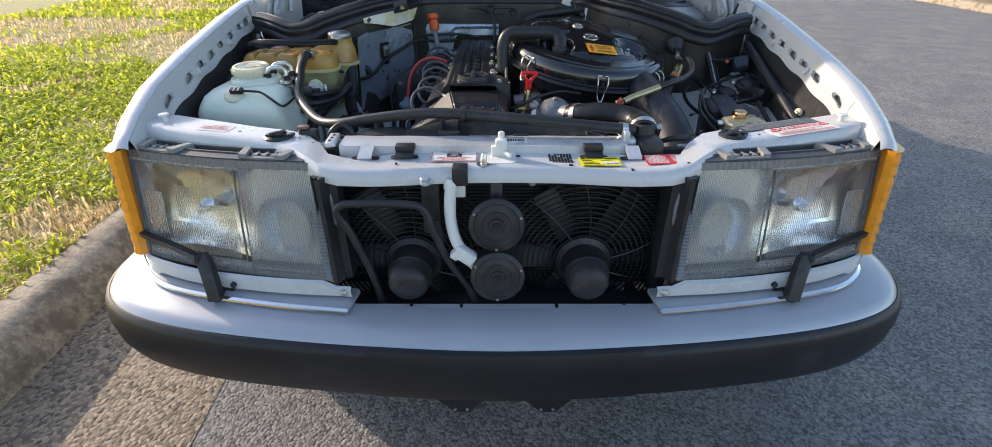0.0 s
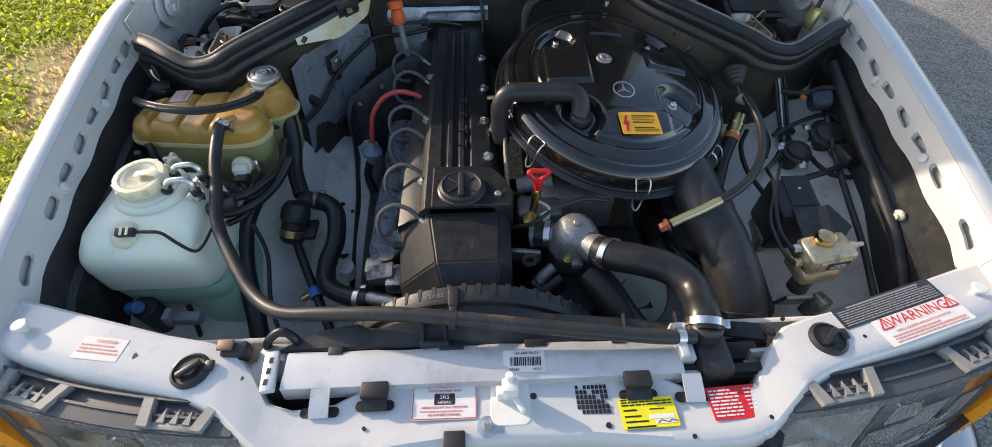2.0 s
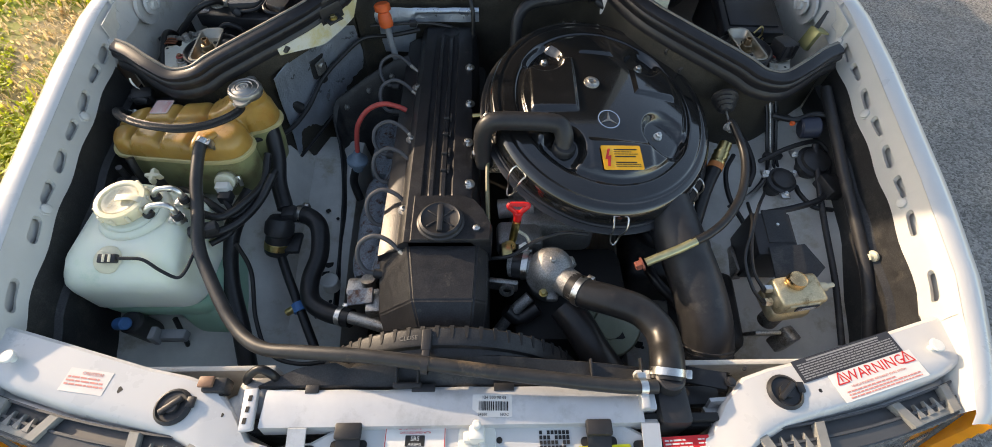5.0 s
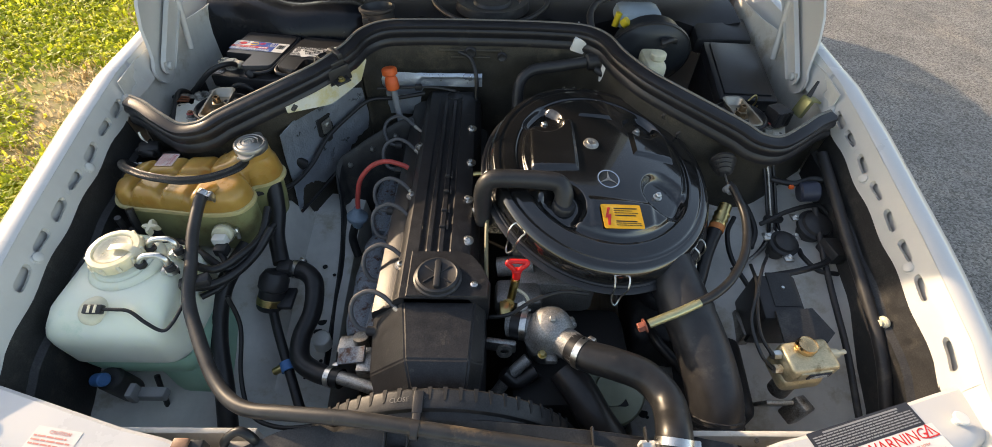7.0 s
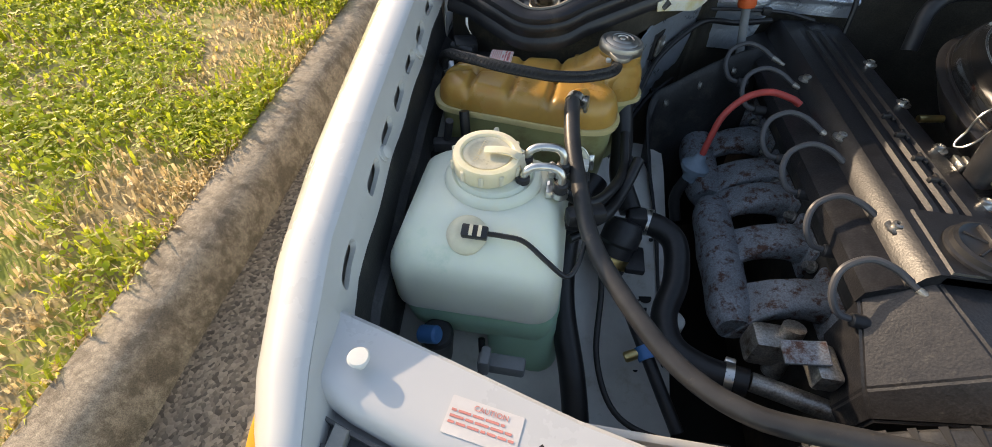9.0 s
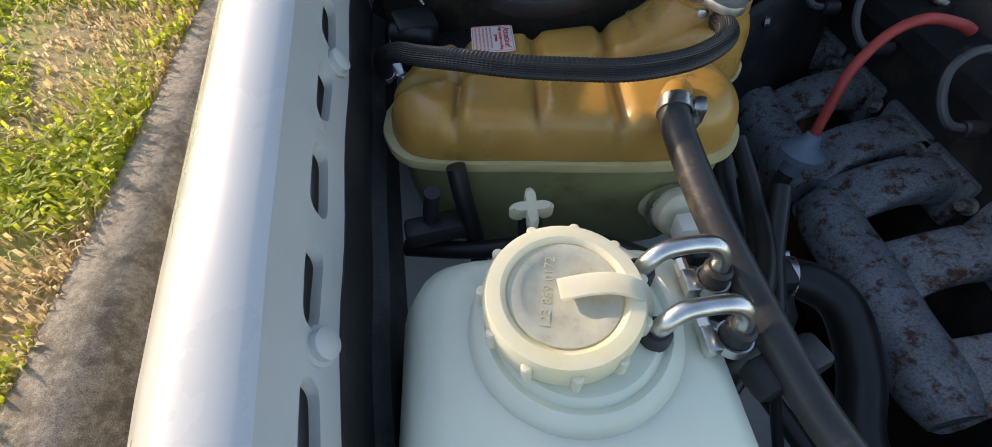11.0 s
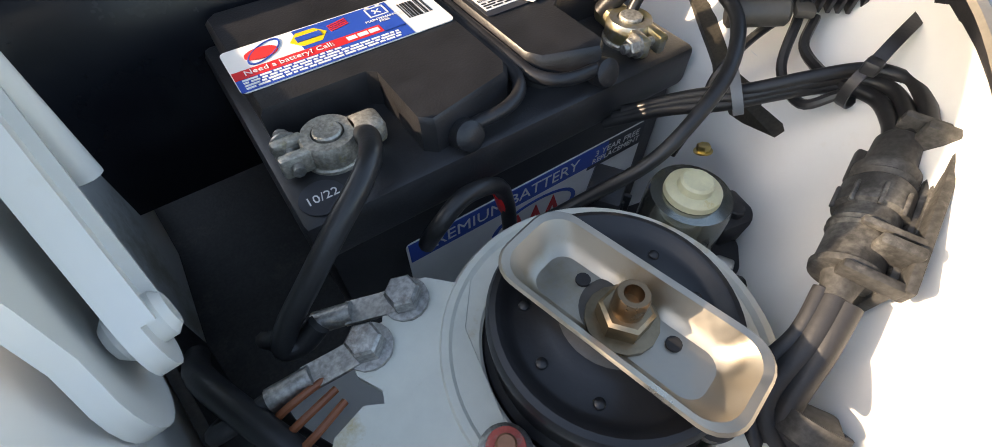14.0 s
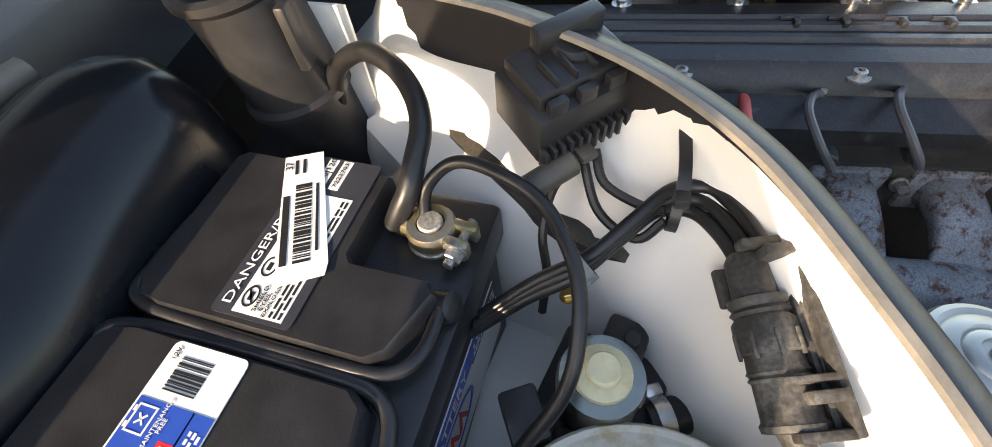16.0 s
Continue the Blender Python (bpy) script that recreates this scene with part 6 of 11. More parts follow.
# ---- engine ----
def engine():
    e = thing("engine", (-0.06, 1.45, 0.30), "straight-six engine with a black ribbed valve cover and grey manifold", "engine")
    # block and head
    bm = B()
    box(bm, (-0.045, 1.45, 0.56), (0.15, 0.74, 0.42), 0.02)
    box(bm, (-0.062, 1.47, 0.770), (0.125, 0.68, 0.085), 0.01)
    part("block", bm, M("oily_engine_block", (0.05, 0.048, 0.045), 0.55, metal=0.3, var=0.4, scale=30, stain=(0.11, 0.09, 0.07), stain_at=0.58, bump=0.3, bscale=150), e)
    # valve cover: long ribbed body
    sec = [(-0.172, 0.808), (-0.170, 0.826), (-0.150, 0.838), (-0.136, 0.842), (-0.128, 0.862), (-0.118, 0.870), (-0.096, 0.872), (-0.093, 0.868), (-0.084, 0.868), (-0.081, 0.873), (-0.074, 0.873), (-0.071, 0.868), (-0.062, 0.868), (-0.059, 0.873),
           (-0.052, 0.873), (-0.049, 0.868), (-0.040, 0.868), (-0.037, 0.872), (-0.014, 0.871), (-0.002, 0.866), (0.006, 0.852), (0.012, 0.83), (0.014, 0.808)]
    flat = [(x, 0.870 if -0.12 < x < -0.01 else z) for x, z in sec]
    bm = B()
    rings = []
    for y, s in ((1.166, flat), (1.17, flat), (1.265, flat), (1.275, sec), (1.5, sec), (1.775, sec), (1.785, flat), (1.83, flat), (1.842, [(x, z - 0.012) for x, z in flat])):
        rings.append([Vector((x + 0.010 * (1.3 - y) * (1 if x > -0.02 else 0.3), y, z + 0.002 * (1.4 - y))) for x, z in s])
    loft(bm, rings)
    vc = part("valve_cover", bm, VALVE_BLACK, e, "long black valve cover with grooves", angle=30)
    # wide shoulder at the front right
    bm = B()
    prism(bm, [(-0.11, 1.166), (0.033, 1.166), (0.036, 1.20), (0.022, 1.235), (0.004, 1.26), (-0.02, 1.27), (-0.11, 1.27)], 0.066, Matrix.Translation((0, 0, 0.807)), 0.006)
    part("front_shoulder", bm, VALVE_BLACK, vc)
    # oil filler cap
    m = Matrix.Translation((-0.055, 1.206, 0.872))
    bm = B()
    lathe(bm, [(0, 0), (0.042, 0), (0.042, 0.004), (0.039, 0.006), (0.038, 0.012), (0.034, 0.014), (0.031, 0.012), (0, 0.012)], m, 40)
    box(bm, (0, 0, 0.014), (0.011, 0.058, 0.009), 0.003, m)
    for a in (-38, 38, 142, 218):
        box(bm, (0, 0, 0.0125), (0.03, 0.003, 0.003), 0.001, m @ pose(0.014 * math.cos(radians(a)), 0.014 * math.sin(radians(a)), 0, 0, 0, a))
    part("oil_cap", bm, BLACK_PLASTIC, vc, "round black oil filler cap with a grip bar")
    # cover bolts in their wells, ignition lead clips
    for x, y in ((0.008, 1.192), (-0.008, 1.298), (-0.012, 1.41), (-0.010, 1.53), (-0.012, 1.66), (-0.125, 1.245), (-0.127, 1.43), (-0.129, 1.60)):
        bm = B()
        q = Vector((x, y, 0.868 if x > -0.1 else 0.858))
        lathe(bm, [(0, 0), (0.012, 0), (0.012, 0.0025), (0.0065, 0.003), (0.0065, 0.008), (0.0035, 0.009), (0.003, 0.006), (0, 0.006)], Matrix.Translation(q), 20)
        part("cover_bolt", bm, STEEL if x > -0.1 else DULL_STEEL, vc)
    for y in (1.33, 1.375, 1.43, 1.478):
        bm = B()
        box(bm, (-0.056, y, 0.874), (0.012, 0.007, 0.008), 0.002)
        box(bm, (-0.047, y + 0.004, 0.873), (0.004, 0.022, 0.005), 0.001)
        part("lead_clip", bm, BLACK_PLASTIC, vc)
    bm = B()
    lathe(bm, [(0.019, 0), (0.021, 0), (0.021, 0.0012), (0.019, 0.0012), (0.019, 0)], Matrix.Translation((-0.06, 1.808, 0.8705)), 32)
    part("emblem_ring", bm, BLACK_PLASTIC, vc)
    # front timing cover: bevelled box sloping down to the fan
    bm = B()
    hi = [(-0.170, 1.170, 0.735), (-0.169, 1.170, 0.815), (-0.112, 1.170, 0.857), (0.010, 1.170, 0.857), (0.028, 1.170, 0.835), (0.032, 1.170, 0.735)]
    md = [(-0.170, 1.085, 0.70), (-0.168, 1.080, 0.765), (-0.096, 1.062, 0.855), (0.004, 1.060, 0.857), (0.026, 1.068, 0.830), (0.030, 1.070, 0.70)]
    lo = [(-0.160, 1.060, 0.69), (-0.158, 1.055, 0.745), (-0.086, 1.026, 0.825), (0.000, 1.024, 0.829), (0.020, 1.035, 0.800), (0.026, 1.045, 0.69)]
    loft(bm, [[Vector(p) for p in r] for r in (hi, md, lo)])
    bmesh.ops.bevel(bm, geom=bm.edges[:], offset=0.003, segments=2, affect="EDGES")
    part("timing_cover", bm, VALVE_BLACK, e, "smooth black front cover with bevelled edges", angle=18)
    # ignition leads
    for k, (y, x) in enumerate(((1.176, -0.139), (1.283, -0.137), (1.394, -0.140), (1.475, -0.15), (1.617, -0.154), (1.713, -0.166))):
        bm = B()
        tube(bm, [(x + 0.012, y - 0.012, 0.846), (x - 0.01, y + 0.004, 0.856), (x - 0.035, y + 0.012, 0.858), (x - 0.060, y + 0.004, 0.846), (x - 0.066, y - 0.012, 0.825), (x - 0.055, y - 0.026, 0.805), (x - 0.035, y - 0.03, 0.80)], 0.0042, 9, 6)
        lead = part("ignition_lead", bm, M("grey_ignition_lead", (0.075, 0.075, 0.08), 0.4, var=0.15) if k == 0 else bpy.data.materials["grey_ignition_lead"], e, "dark grey ignition lead")
        bm = B()
        cyl(bm, (x - 0.040, y - 0.030, 0.80), (x - 0.020, y - 0.032, 0.80), 0.0085, seg=12, bevel=0.002)
        part("plug_boot", bm, RUBBER, lead)
        bm = B()
        cyl(bm, (x + 0.012, y - 0.013, 0.846), (x + 0.030, y - 0.03, 0.842), 0.0048, 0.003, seg=10)
        part("lead_end", bm, LEAD, lead)
    # exhaust manifold: two castings, each a flat log with three broad runners
    for y0, ys in ((1.225, (1.255, 1.370, 1.475)), (1.515, (1.545, 1.650, 1.750))):
        def block(y, x, z, w, h):
            return [Vector((x + 0.45 * v, y + u, z + v)) for u, v in rr(w, h, min(w, h) * 0.36, 4)]
        bm = B()
        rings = []
        for k in range(17):
            y = y0 - 0.004 + 0.268 * k / 16
            f = 1 - 0.3 * (abs(k - 8) / 8) ** 6
            near = min(abs(y - q) for q in ys)
            f *= 1.0 + 0.10 * max(0.0, 1 - near / 0.045)
            rings.append([Vector((-0.236 + u * f, y, 0.645 + 0.02 * (y - y0) + v * f)) for u, v in rr(0.060, 0.066, 0.026, 4)])
        loft(bm, rings)
        cast = part("exhaust_manifold", bm, RUSTY, e, "grey cast manifold speckled with rust", angle=60)
        for y in ys:
            bm = B()
            loft(bm, [block(y, -0.112, 0.694, 0.062, 0.050), block(y, -0.140, 0.697, 0.058, 0.046), block(y, -0.168, 0.694, 0.058, 0.044), block(y, -0.196, 0.683, 0.062, 0.044), block(y, -0.220, 0.664, 0.070, 0.046), block(y, -0.236, 0.640, 0.078, 0.046)])
            part("runner", bm, RUSTY, cast, angle=60)
            bm = B()
            box(bm, (-0.121, y, 0.692), (0.012, 0.090, 0.066), 0.007)
            part("flange", bm, RUSTY, cast)
    for y in (1.312, 1.422, 1.51, 1.60, 1.70):
        bm = B()
        hexnut(bm, (-0.127, y, 0.705), (-1, 0, 0.3), 0.0075, 0.014)
        part("manifold_nut", bm, DULL_STEEL, e)
    bm = B()
    cyl(bm, (-0.320, 1.232, 0.60), (-0.320, 1.232, 0.634), 0.019, seg=24, bevel=0.003)
    part("white_cap", bm, WHITE_PLASTIC, e, "small white cap")
    # lower left front: water outlet, pump housing
    bm = B()
    tube(bm, [(-0.245, 1.120, 0.677), (-0.20, 1.105, 0.682), (-0.15, 1.085, 0.69), (-0.11, 1.07, 0.69)], 0.013, 14)
    cyl(bm, (-0.205, 1.15, 0.66), (-0.205, 1.17, 0.74), 0.014, seg=14)
    box(bm, (-0.225, 1.165, 0.70), (0.05, 0.04, 0.05), 0.008)
    box(bm, (-0.185, 1.12, 0.735), (0.03, 0.05, 0.03), 0.006)
    part("water_pipe", bm, DULL_STEEL, e, "dull steel water pipe")
    bm = B()
    box(bm, (-0.21, 1.125, 0.752), (0.05, 0.03, 0.006), 0.002, rot=(10, -12, 0))
    part("rusty_bracket", bm, RUSTY, e)
    # thermostat housing and neighbours
    bm = B()
    lathe(bm, [(0, 0.048), (0.020, 0.046), (0.033, 0.036), (0.040, 0.018), (0.043, 0.0), (0.046, -0.004), (0.046, -0.014), (0.036, -0.02), (0.034, -0.07), (0, -0.07)], along((0.142, 1.152, 0.792), (0.05, -0.15, 1)), 36)
    tube(bm, [(0.142, 1.147, 0.800), (0.165, 1.122, 0.808), (0.186, 1.098, 0.816)], 0.026, 20)
    tube(bm, [(0.125, 1.16, 0.79), (0.09, 1.17, 0.785), (0.07, 1.175, 0.78)], 0.024, 18)
    for a in (30, 150, 270):
        box(bm, (0.142 + 0.045 * math.cos(radians(a)), 1.152 + 0.045 * math.sin(radians(a)), 0.782), (0.022, 0.022, 0.014), 0.005, rot=(0, 0, a))
    th = part("thermostat_housing", bm, ALU, e, "cast aluminium thermostat housing")
    for a, ma in ((30, STEEL), (150, STEEL), (250, GOLD_ZINC)):
        bm = B()
        hexnut(bm, (0.142 + 0.047 * math.cos(radians(a)), 1.152 + 0.047 * math.sin(radians(a)), 0.789), (0, 0, 1), 0.006, 0.009)
        part("bolt", bm, ma, th)
    bm = B()
    cyl(bm, (0.142, 1.147, 0.838), (0.142, 1.146, 0.846), 0.006, seg=10, bevel=0.002)
    part("bleed_screw", bm, ALU, th)
    bm = B()
    clamp(bm, (0.098, 1.168, 0.787), (1, -0.25, 0.1), 0.026)
    part("clamp", bm, STEEL, th)
    bm = B()
    tube(bm, [(0.104, 1.165, 0.788), (0.078, 1.173, 0.783)], 0.0255, 18)
    tube(bm, [(0.06, 1.10, 0.74), (0.085, 1.09, 0.725), (0.12, 1.105, 0.74)], 0.013, 12)
    part("bypass_hose", bm, HOSE, e)
    bm = B()
    box(bm, (0.056, 1.14, 0.765), (0.055, 0.012, 0.03), 0.004, rot=(0, 0, -8))
    lathe(bm, [(0.008, 0), (0.014, 0), (0.014, 0.006), (0.008, 0.006), (0.008, 0)], along((0.062, 1.128, 0.77), (0, -1, 0.3)), 20)
    part("lifting_eye", bm, DULL_STEEL, e, "drilled steel lifting eye")
    bm = B()
    tube(bm, [(0.045, 1.075, 0.70), (0.075, 1.10, 0.735), (0.105, 1.12, 0.755)], 0.011, 12)
    part("alu_pipe", bm, ALU, e)
    # intake side lumps under the air cleaner
    bm = B()
    box(bm, (0.09, 1.24, 0.77), (0.09, 0.06, 0.05), 0.012)
    box(bm, (0.16, 1.40, 0.75), (0.17, 0.30, 0.10), 0.02)
    cyl(bm, (0.05, 1.30, 0.79), (0.12, 1.30, 0.80), 0.02, seg=16)
    part("intake", bm, ALU, e, "oily aluminium intake")
    bm = B()
    cyl(bm, (0.075, 1.222, 0.79), (0.082, 1.232, 0.838), 0.008, seg=12)
    cyl(bm, (0.069, 1.205, 0.77), (0.069, 1.205, 0.80), 0.013, seg=16, bevel=0.002)
    box(bm, (0.063, 1.19, 0.805), (0.02, 0.03, 0.012), 0.003)
    part("sensor", bm, GOLD_ZINC, e)
    bm = B()
    lathe(bm, [(0, 0.0), (0.06, 0.0), (0.065, 0.006), (0.06, 0.012), (0.03, 0.014), (0.028, 0.022), (0, 0.024)], along((0.255, 1.09, 0.70), (0, -0.5, 1)), 32)
    part("pulley", bm, M("grey_green_pulley", (0.22, 0.24, 0.18), 0.45, metal=0.5, var=0.15), e, "pale grey pulley")
    bm = B()
    box(bm, (0.19, 1.16, 0.58), (0.24, 0.22, 0.26), 0.03)
    part("pump_body", bm, BLACK_DEEP, e)
    # small bracket at the cover's side and its lever
    bm = B()
    box(bm, (0.004, 1.385, 0.862), (0.008, 0.026, 0.022), 0.002)
    box(bm, (0.016, 1.385, 0.862), (0.008, 0.026, 0.022), 0.002)
    cyl(bm, (-0.002, 1.385, 0.866), (0.024, 1.385, 0.866), 0.004, seg=10)
    part("linkage_clip", bm, STEEL, e, "bright linkage clip")
    bm = B()
    cyl(bm, (-0.002, 1.492, 0.868), (0.03, 1.492, 0.872), 0.006, seg=12)
    part("throttle_joint", bm, GOLD_ZINC, e)
    return e


engine()

t = thing("dipstick", (0.08, 1.24, 0.80), "bright red dipstick handle on a bent wire", "dipstick")
bm = B()
pts = [(0.064, 1.24, 0.895), (0.104, 1.24, 0.893), (0.106, 1.236, 0.889), (0.092, 1.233, 0.874), (0.088, 1.232, 0.862), (0.078, 1.232, 0.862), (0.074, 1.233, 0.874), (0.060, 1.236, 0.890), (0.064, 1.24, 0.895)]
pts = [Vector((0.083, 1.233, 0.858)) + (Vector(p) - Vector((0.083, 1.233, 0.862))) * 0.74 for p in pts]
tube(bm, pts, 0.0046, 10, 5)
cyl(bm, (0.083, 1.232, 0.842), (0.083, 1.233, 0.866), 0.0075, seg=14, bevel=0.002)
part("handle", bm, RED, t)
bm = B()
tube(bm, [(0.083, 1.232, 0.843), (0.082, 1.228, 0.82), (0.10, 1.215, 0.815), (0.105, 1.20, 0.812), (0.092, 1.195, 0.81)], 0.0032, 8)
part("wire", bm, IVORY, t)
bm = B()
box(bm, (0.094, 1.192, 0.812), (0.016, 0.013, 0.012), 0.002, rot=(0, 0, 30))
part("plug", bm, WHITE_PLASTIC, t)


# ---- air cleaner ----
def air_cleaner():
    a = thing("air_cleaner", (0.267, 1.42, 0.80), "large round gloss black air cleaner with clamped lid", "air cleaner")
    m = pose(0.262, 1.465, 0.940, 6.3, 6.4, 0)
    oval = 1.15
    mo = m @ Matrix.Diagonal((1, oval, 1, 1))
    R = 0.230
    wells = [(-0.114, 0.085, 0.037), (0.091, 0.091, 0.035), (0.102, -0.070, 0.037), (-0.090, -0.113, 0.037)]

    def height(x, y):
        r = math.hypot(x, y)
        z = float(np.interp(r / R, (0, 0.3, 0.70, 0.725, 0.76, 0.775, 0.79, 0.875, 0.89, 0.905, 0.92, 0.96, 0.985, 1.0), (0.013, 0.013, 0.010, 0.003, 0.001, 0.0035, 0.0045, 0.0035, 0.0015, 0.0015, 0.0035, 0.001, -0.006, -0.020)))
        z -= 0.58 * min(r, 0.16) ** 2 + 0.12 * max(0.0, r - 0.16)
        for wx, wy, wr in wells:
            wl = math.hypot(wx, wy)
            rx, ry = wx / wl, wy / wl
            along_r, across_r = (x - wx) * rx + (y - wy) * ry, -(x - wx) * ry + (y - wy) * rx
            along_r = along_r / 1.55 if along_r > 0 else along_r
            d = math.hypot(along_r / wr, across_r / (wr * (1.0 + 0.25 * max(0.0, along_r) / wr)))
            if d < 1.12:
                e = min(1.0, max(0.0, (1.12 - d) / 0.34))
                z -= 0.019 * e * e * (3 - 2 * e) * (1.0 if r < 0.70 * R else max(0.0, 1 - (r / R - 0.70) / 0.09))
        # raised pressed fields with steep flanks

        def field(u0, u1, v0, v1, h):
            e = min(x - u0, u1 - x, y - v0, v1 - y) / 0.005
            return h * max(0.0, min(1.0, e))
        if r < 0.70 * R:
            z += field(-0.150, -0.060, -0.045, 0.085, 0.006)
            z += field(-0.045, 0.080, -0.159, -0.100, 0.003)
            z += field(0.060, 0.150, 0.005, 0.085, 0.005)
            z += field(-0.045, 0.030, 0.100, 0.170, 0.005)
        return z

    bm = B()
    nr, na = 120, 200
    rings = [[bm.verts.new(mo @ Vector((0, 0, height(0, 0))))]]
    for i in range(1, nr + 1):
        r = R * (i / nr)
        rings.append([bm.verts.new(mo @ Vector((r * math.cos(b), r * math.sin(b), height(r * math.cos(b), r * math.sin(b))))) for b in [2 * math.pi * k / na for k in range(na)]])
    for k in range(na):
        bm.faces.new((rings[0][0], rings[1][k], rings[1][(k + 1) % na]))
    for i in range(1, nr):
        for k in range(na):
            j = (k + 1) % na
            bm.faces.new((rings[i][k], rings[i + 1][k], rings[i + 1][j], rings[i][j]))
    skirt = [bm.verts.new(mo @ Vector((R * 0.995 * math.cos(b), R * 0.995 * math.sin(b), -0.061))) for b in [2 * math.pi * k / na for k in range(na)]]
    for k in range(na):
        j = (k + 1) % na
        bm.faces.new((rings[-1][k], skirt[k], skirt[j], rings[-1][j]))
    lid = part("lid", bm, GLOSS_BLACK, a, "gloss black pressed lid with recessed nuts", angle=70)
    bm = B()
    lathe(bm, [(0.20, -0.055), (R + 0.001, -0.056), (R + 0.003, -0.058), (R + 0.002, -0.061), (R + 0.009, -0.063), (R + 0.012, -0.066), (R + 0.009, -0.070), (R - 0.004, -0.073), (R - 0.012, -0.095), (R - 0.03, -0.115), (0.10, -0.125), (0, -0.125)], mo, 96)
    part("pan", bm, SATIN_BLACK, a, "black air cleaner pan with rolled rim")
    for wx, wy, wr in wells:
        bm = B()
        q = mo @ Vector((wx, wy, height(wx, wy)))
        up = m.to_3x3() @ Vector((0, 0, 1))
        hexnut(bm, q, up, 0.0065, 0.010)
        cyl(bm, q, q + up * 0.013, 0.003, seg=10)
        part("lid_nut", bm, STEEL, lid)
    bm = B()
    lathe(bm, [(0, 0.002), (0.004, 0.002), (0.0045, 0.0045), (0.0085, 0.005), (0.010, 0.003), (0.015, 0.0015), (0.016, -0.002), (0.0, -0.002)], m @ Matrix.Translation((-0.028, 0.022, height(-0.028, 0.022 / oval) + 0.001)), 28)
    part("hub_stud", bm, DULL_STEEL, lid, "steel ring in the lid's middle")
    bm = B()
    mm = m @ Matrix.Translation((-0.004, -0.071, height(-0.004, -0.071 / oval) + 0.0002)) @ pose(0, 0, 0, 4.4, 0, 0)
    lathe(bm, [(0.0195, 0), (0.0215, 0), (0.0215, 0.0012), (0.0195, 0.0012), (0.0195, 0)], mm, 40)
    part("emblem_ring", bm, CHROME, lid, "thin round emblem ring")
    bm = B()
    for b in (90, 210, 330):
        w = Matrix.Translation((0, 0, 0)) @ pose(0, 0, 0, 0, 0, b)
        prism(bm, [(0, -0.0028), (0.0185, 0.0), (0, 0.0028)], 0.001, mm @ w)
    part("emblem_star", bm, DULL_STEEL, lid)
    # orange ignition label
    ml = m @ Matrix.Translation((0.013, -0.156, height(0.013, -0.156 / oval) + 0.0016)) @ pose(0, 0, 0, 8.5, 1.5, 6)
    lab = part("ignition_label", prism(B(), rr(0.077, 0.050, 0.003), 0.0008, ml), LABEL_ORANGE, lid, "orange high-voltage warning label", smooth=False)
    bm = B()
    bolt = [(-0.026, 0.018), (-0.021, 0.018), (-0.027, 0.003), (-0.021, 0.005), (-0.026, -0.018), (-0.031, -0.018), (-0.029, -0.003), (-0.034, -0.004)]
    prism(bm, bolt, 0.0006, ml @ Matrix.Translation((0, 0, 0.0008)))
    part("lightning_mark", bm, INK_RED, lab, smooth=False)
    rng = random.Random(12)
    bars([(0.008, 0.0165, 0.045, 0.0022), (0.006, 0.002, 0.040, 0.0022), (0.006, -0.010, 0.04, 0.0022)] + textlines(-0.015, 0.033, 0.005, 0.014, 2, 0.0014, rng) + textlines(-0.015, 0.033, -0.020, -0.012, 2, 0.0014, rng), ml @ Matrix.Translation((0, 0, 0.0006)), lab, INK_BLACK)
    # spring clips round the rim
    for b in (272, 318, 222, 192, 40, 100):
        bm = B()
        q = pose(0, 0, 0, 0, 0, b)
        c = [mo @ q @ Vector((p[0], p[1], p[2] - 0.027)) for p in ((R - 0.004, -0.012, -0.004), (R + 0.006, -0.013, -0.006), (R + 0.014, -0.012, -0.02), (R + 0.012, -0.009, -0.042), (R + 0.016, -0.006, -0.055), (R + 0.02, 0, -0.06), (R + 0.016, 0.006, -0.055),
                                         (R + 0.012, 0.009, -0.042), (R + 0.014, 0.012, -0.02), (R + 0.006, 0.013, -0.006), (R - 0.004, 0.012, -0.004), (R - 0.004, -0.012, -0.004))]
        tube(bm, c, 0.0016, 7, 3)
        part("spring_clip", bm, STEEL, a, "bent wire spring clip")
    # breather elbow over the lid
    bm = B()
    tube(bm, [(0.170, 1.345, 0.918), (0.170, 1.356, 0.940), (0.160, 1.366, 0.954), (0.135, 1.371, 0.957), (0.09, 1.374, 0.957), (0.05, 1.376, 0.956), (0.030, 1.376, 0.948), (0.020, 1.373, 0.925), (0.020, 1.368, 0.89), (0.022, 1.362, 0.855)], 0.0175, 20, 8)
    part("breather_elbow", bm, BLACK_PLASTIC, a, "smooth black breather elbow across the lid")
    bm = B()
    lathe(bm, [(0, 0), (0.022, 0), (0.022, 0.014), (0.019, 0.018), (0, 0.018)], along((0.170, 1.343, 0.910), m.to_3x3() @ Vector((0, 0, 1))), 24)
    part("breather_socket", bm, RUBBER, a)
    # intake duct to the front with a corrugated end
    bm = B()
    path = [(0.368, 1.275, 0.842), (0.384, 1.20, 0.822), (0.402, 1.135, 0.797), (0.415, 1.08, 0.768), (0.420, 1.04, 0.740), (0.420, 1.005, 0.700)]
    tube(bm, path, lambda t: 0.044 + 0.002 * math.sin(t * 3.14) + (0.002 if 0.22 < t < 0.27 else 0), 32, 9)
    duct = part("intake_duct", bm, BLACK_PLASTIC, a, "broad black intake duct")
    bm = B()
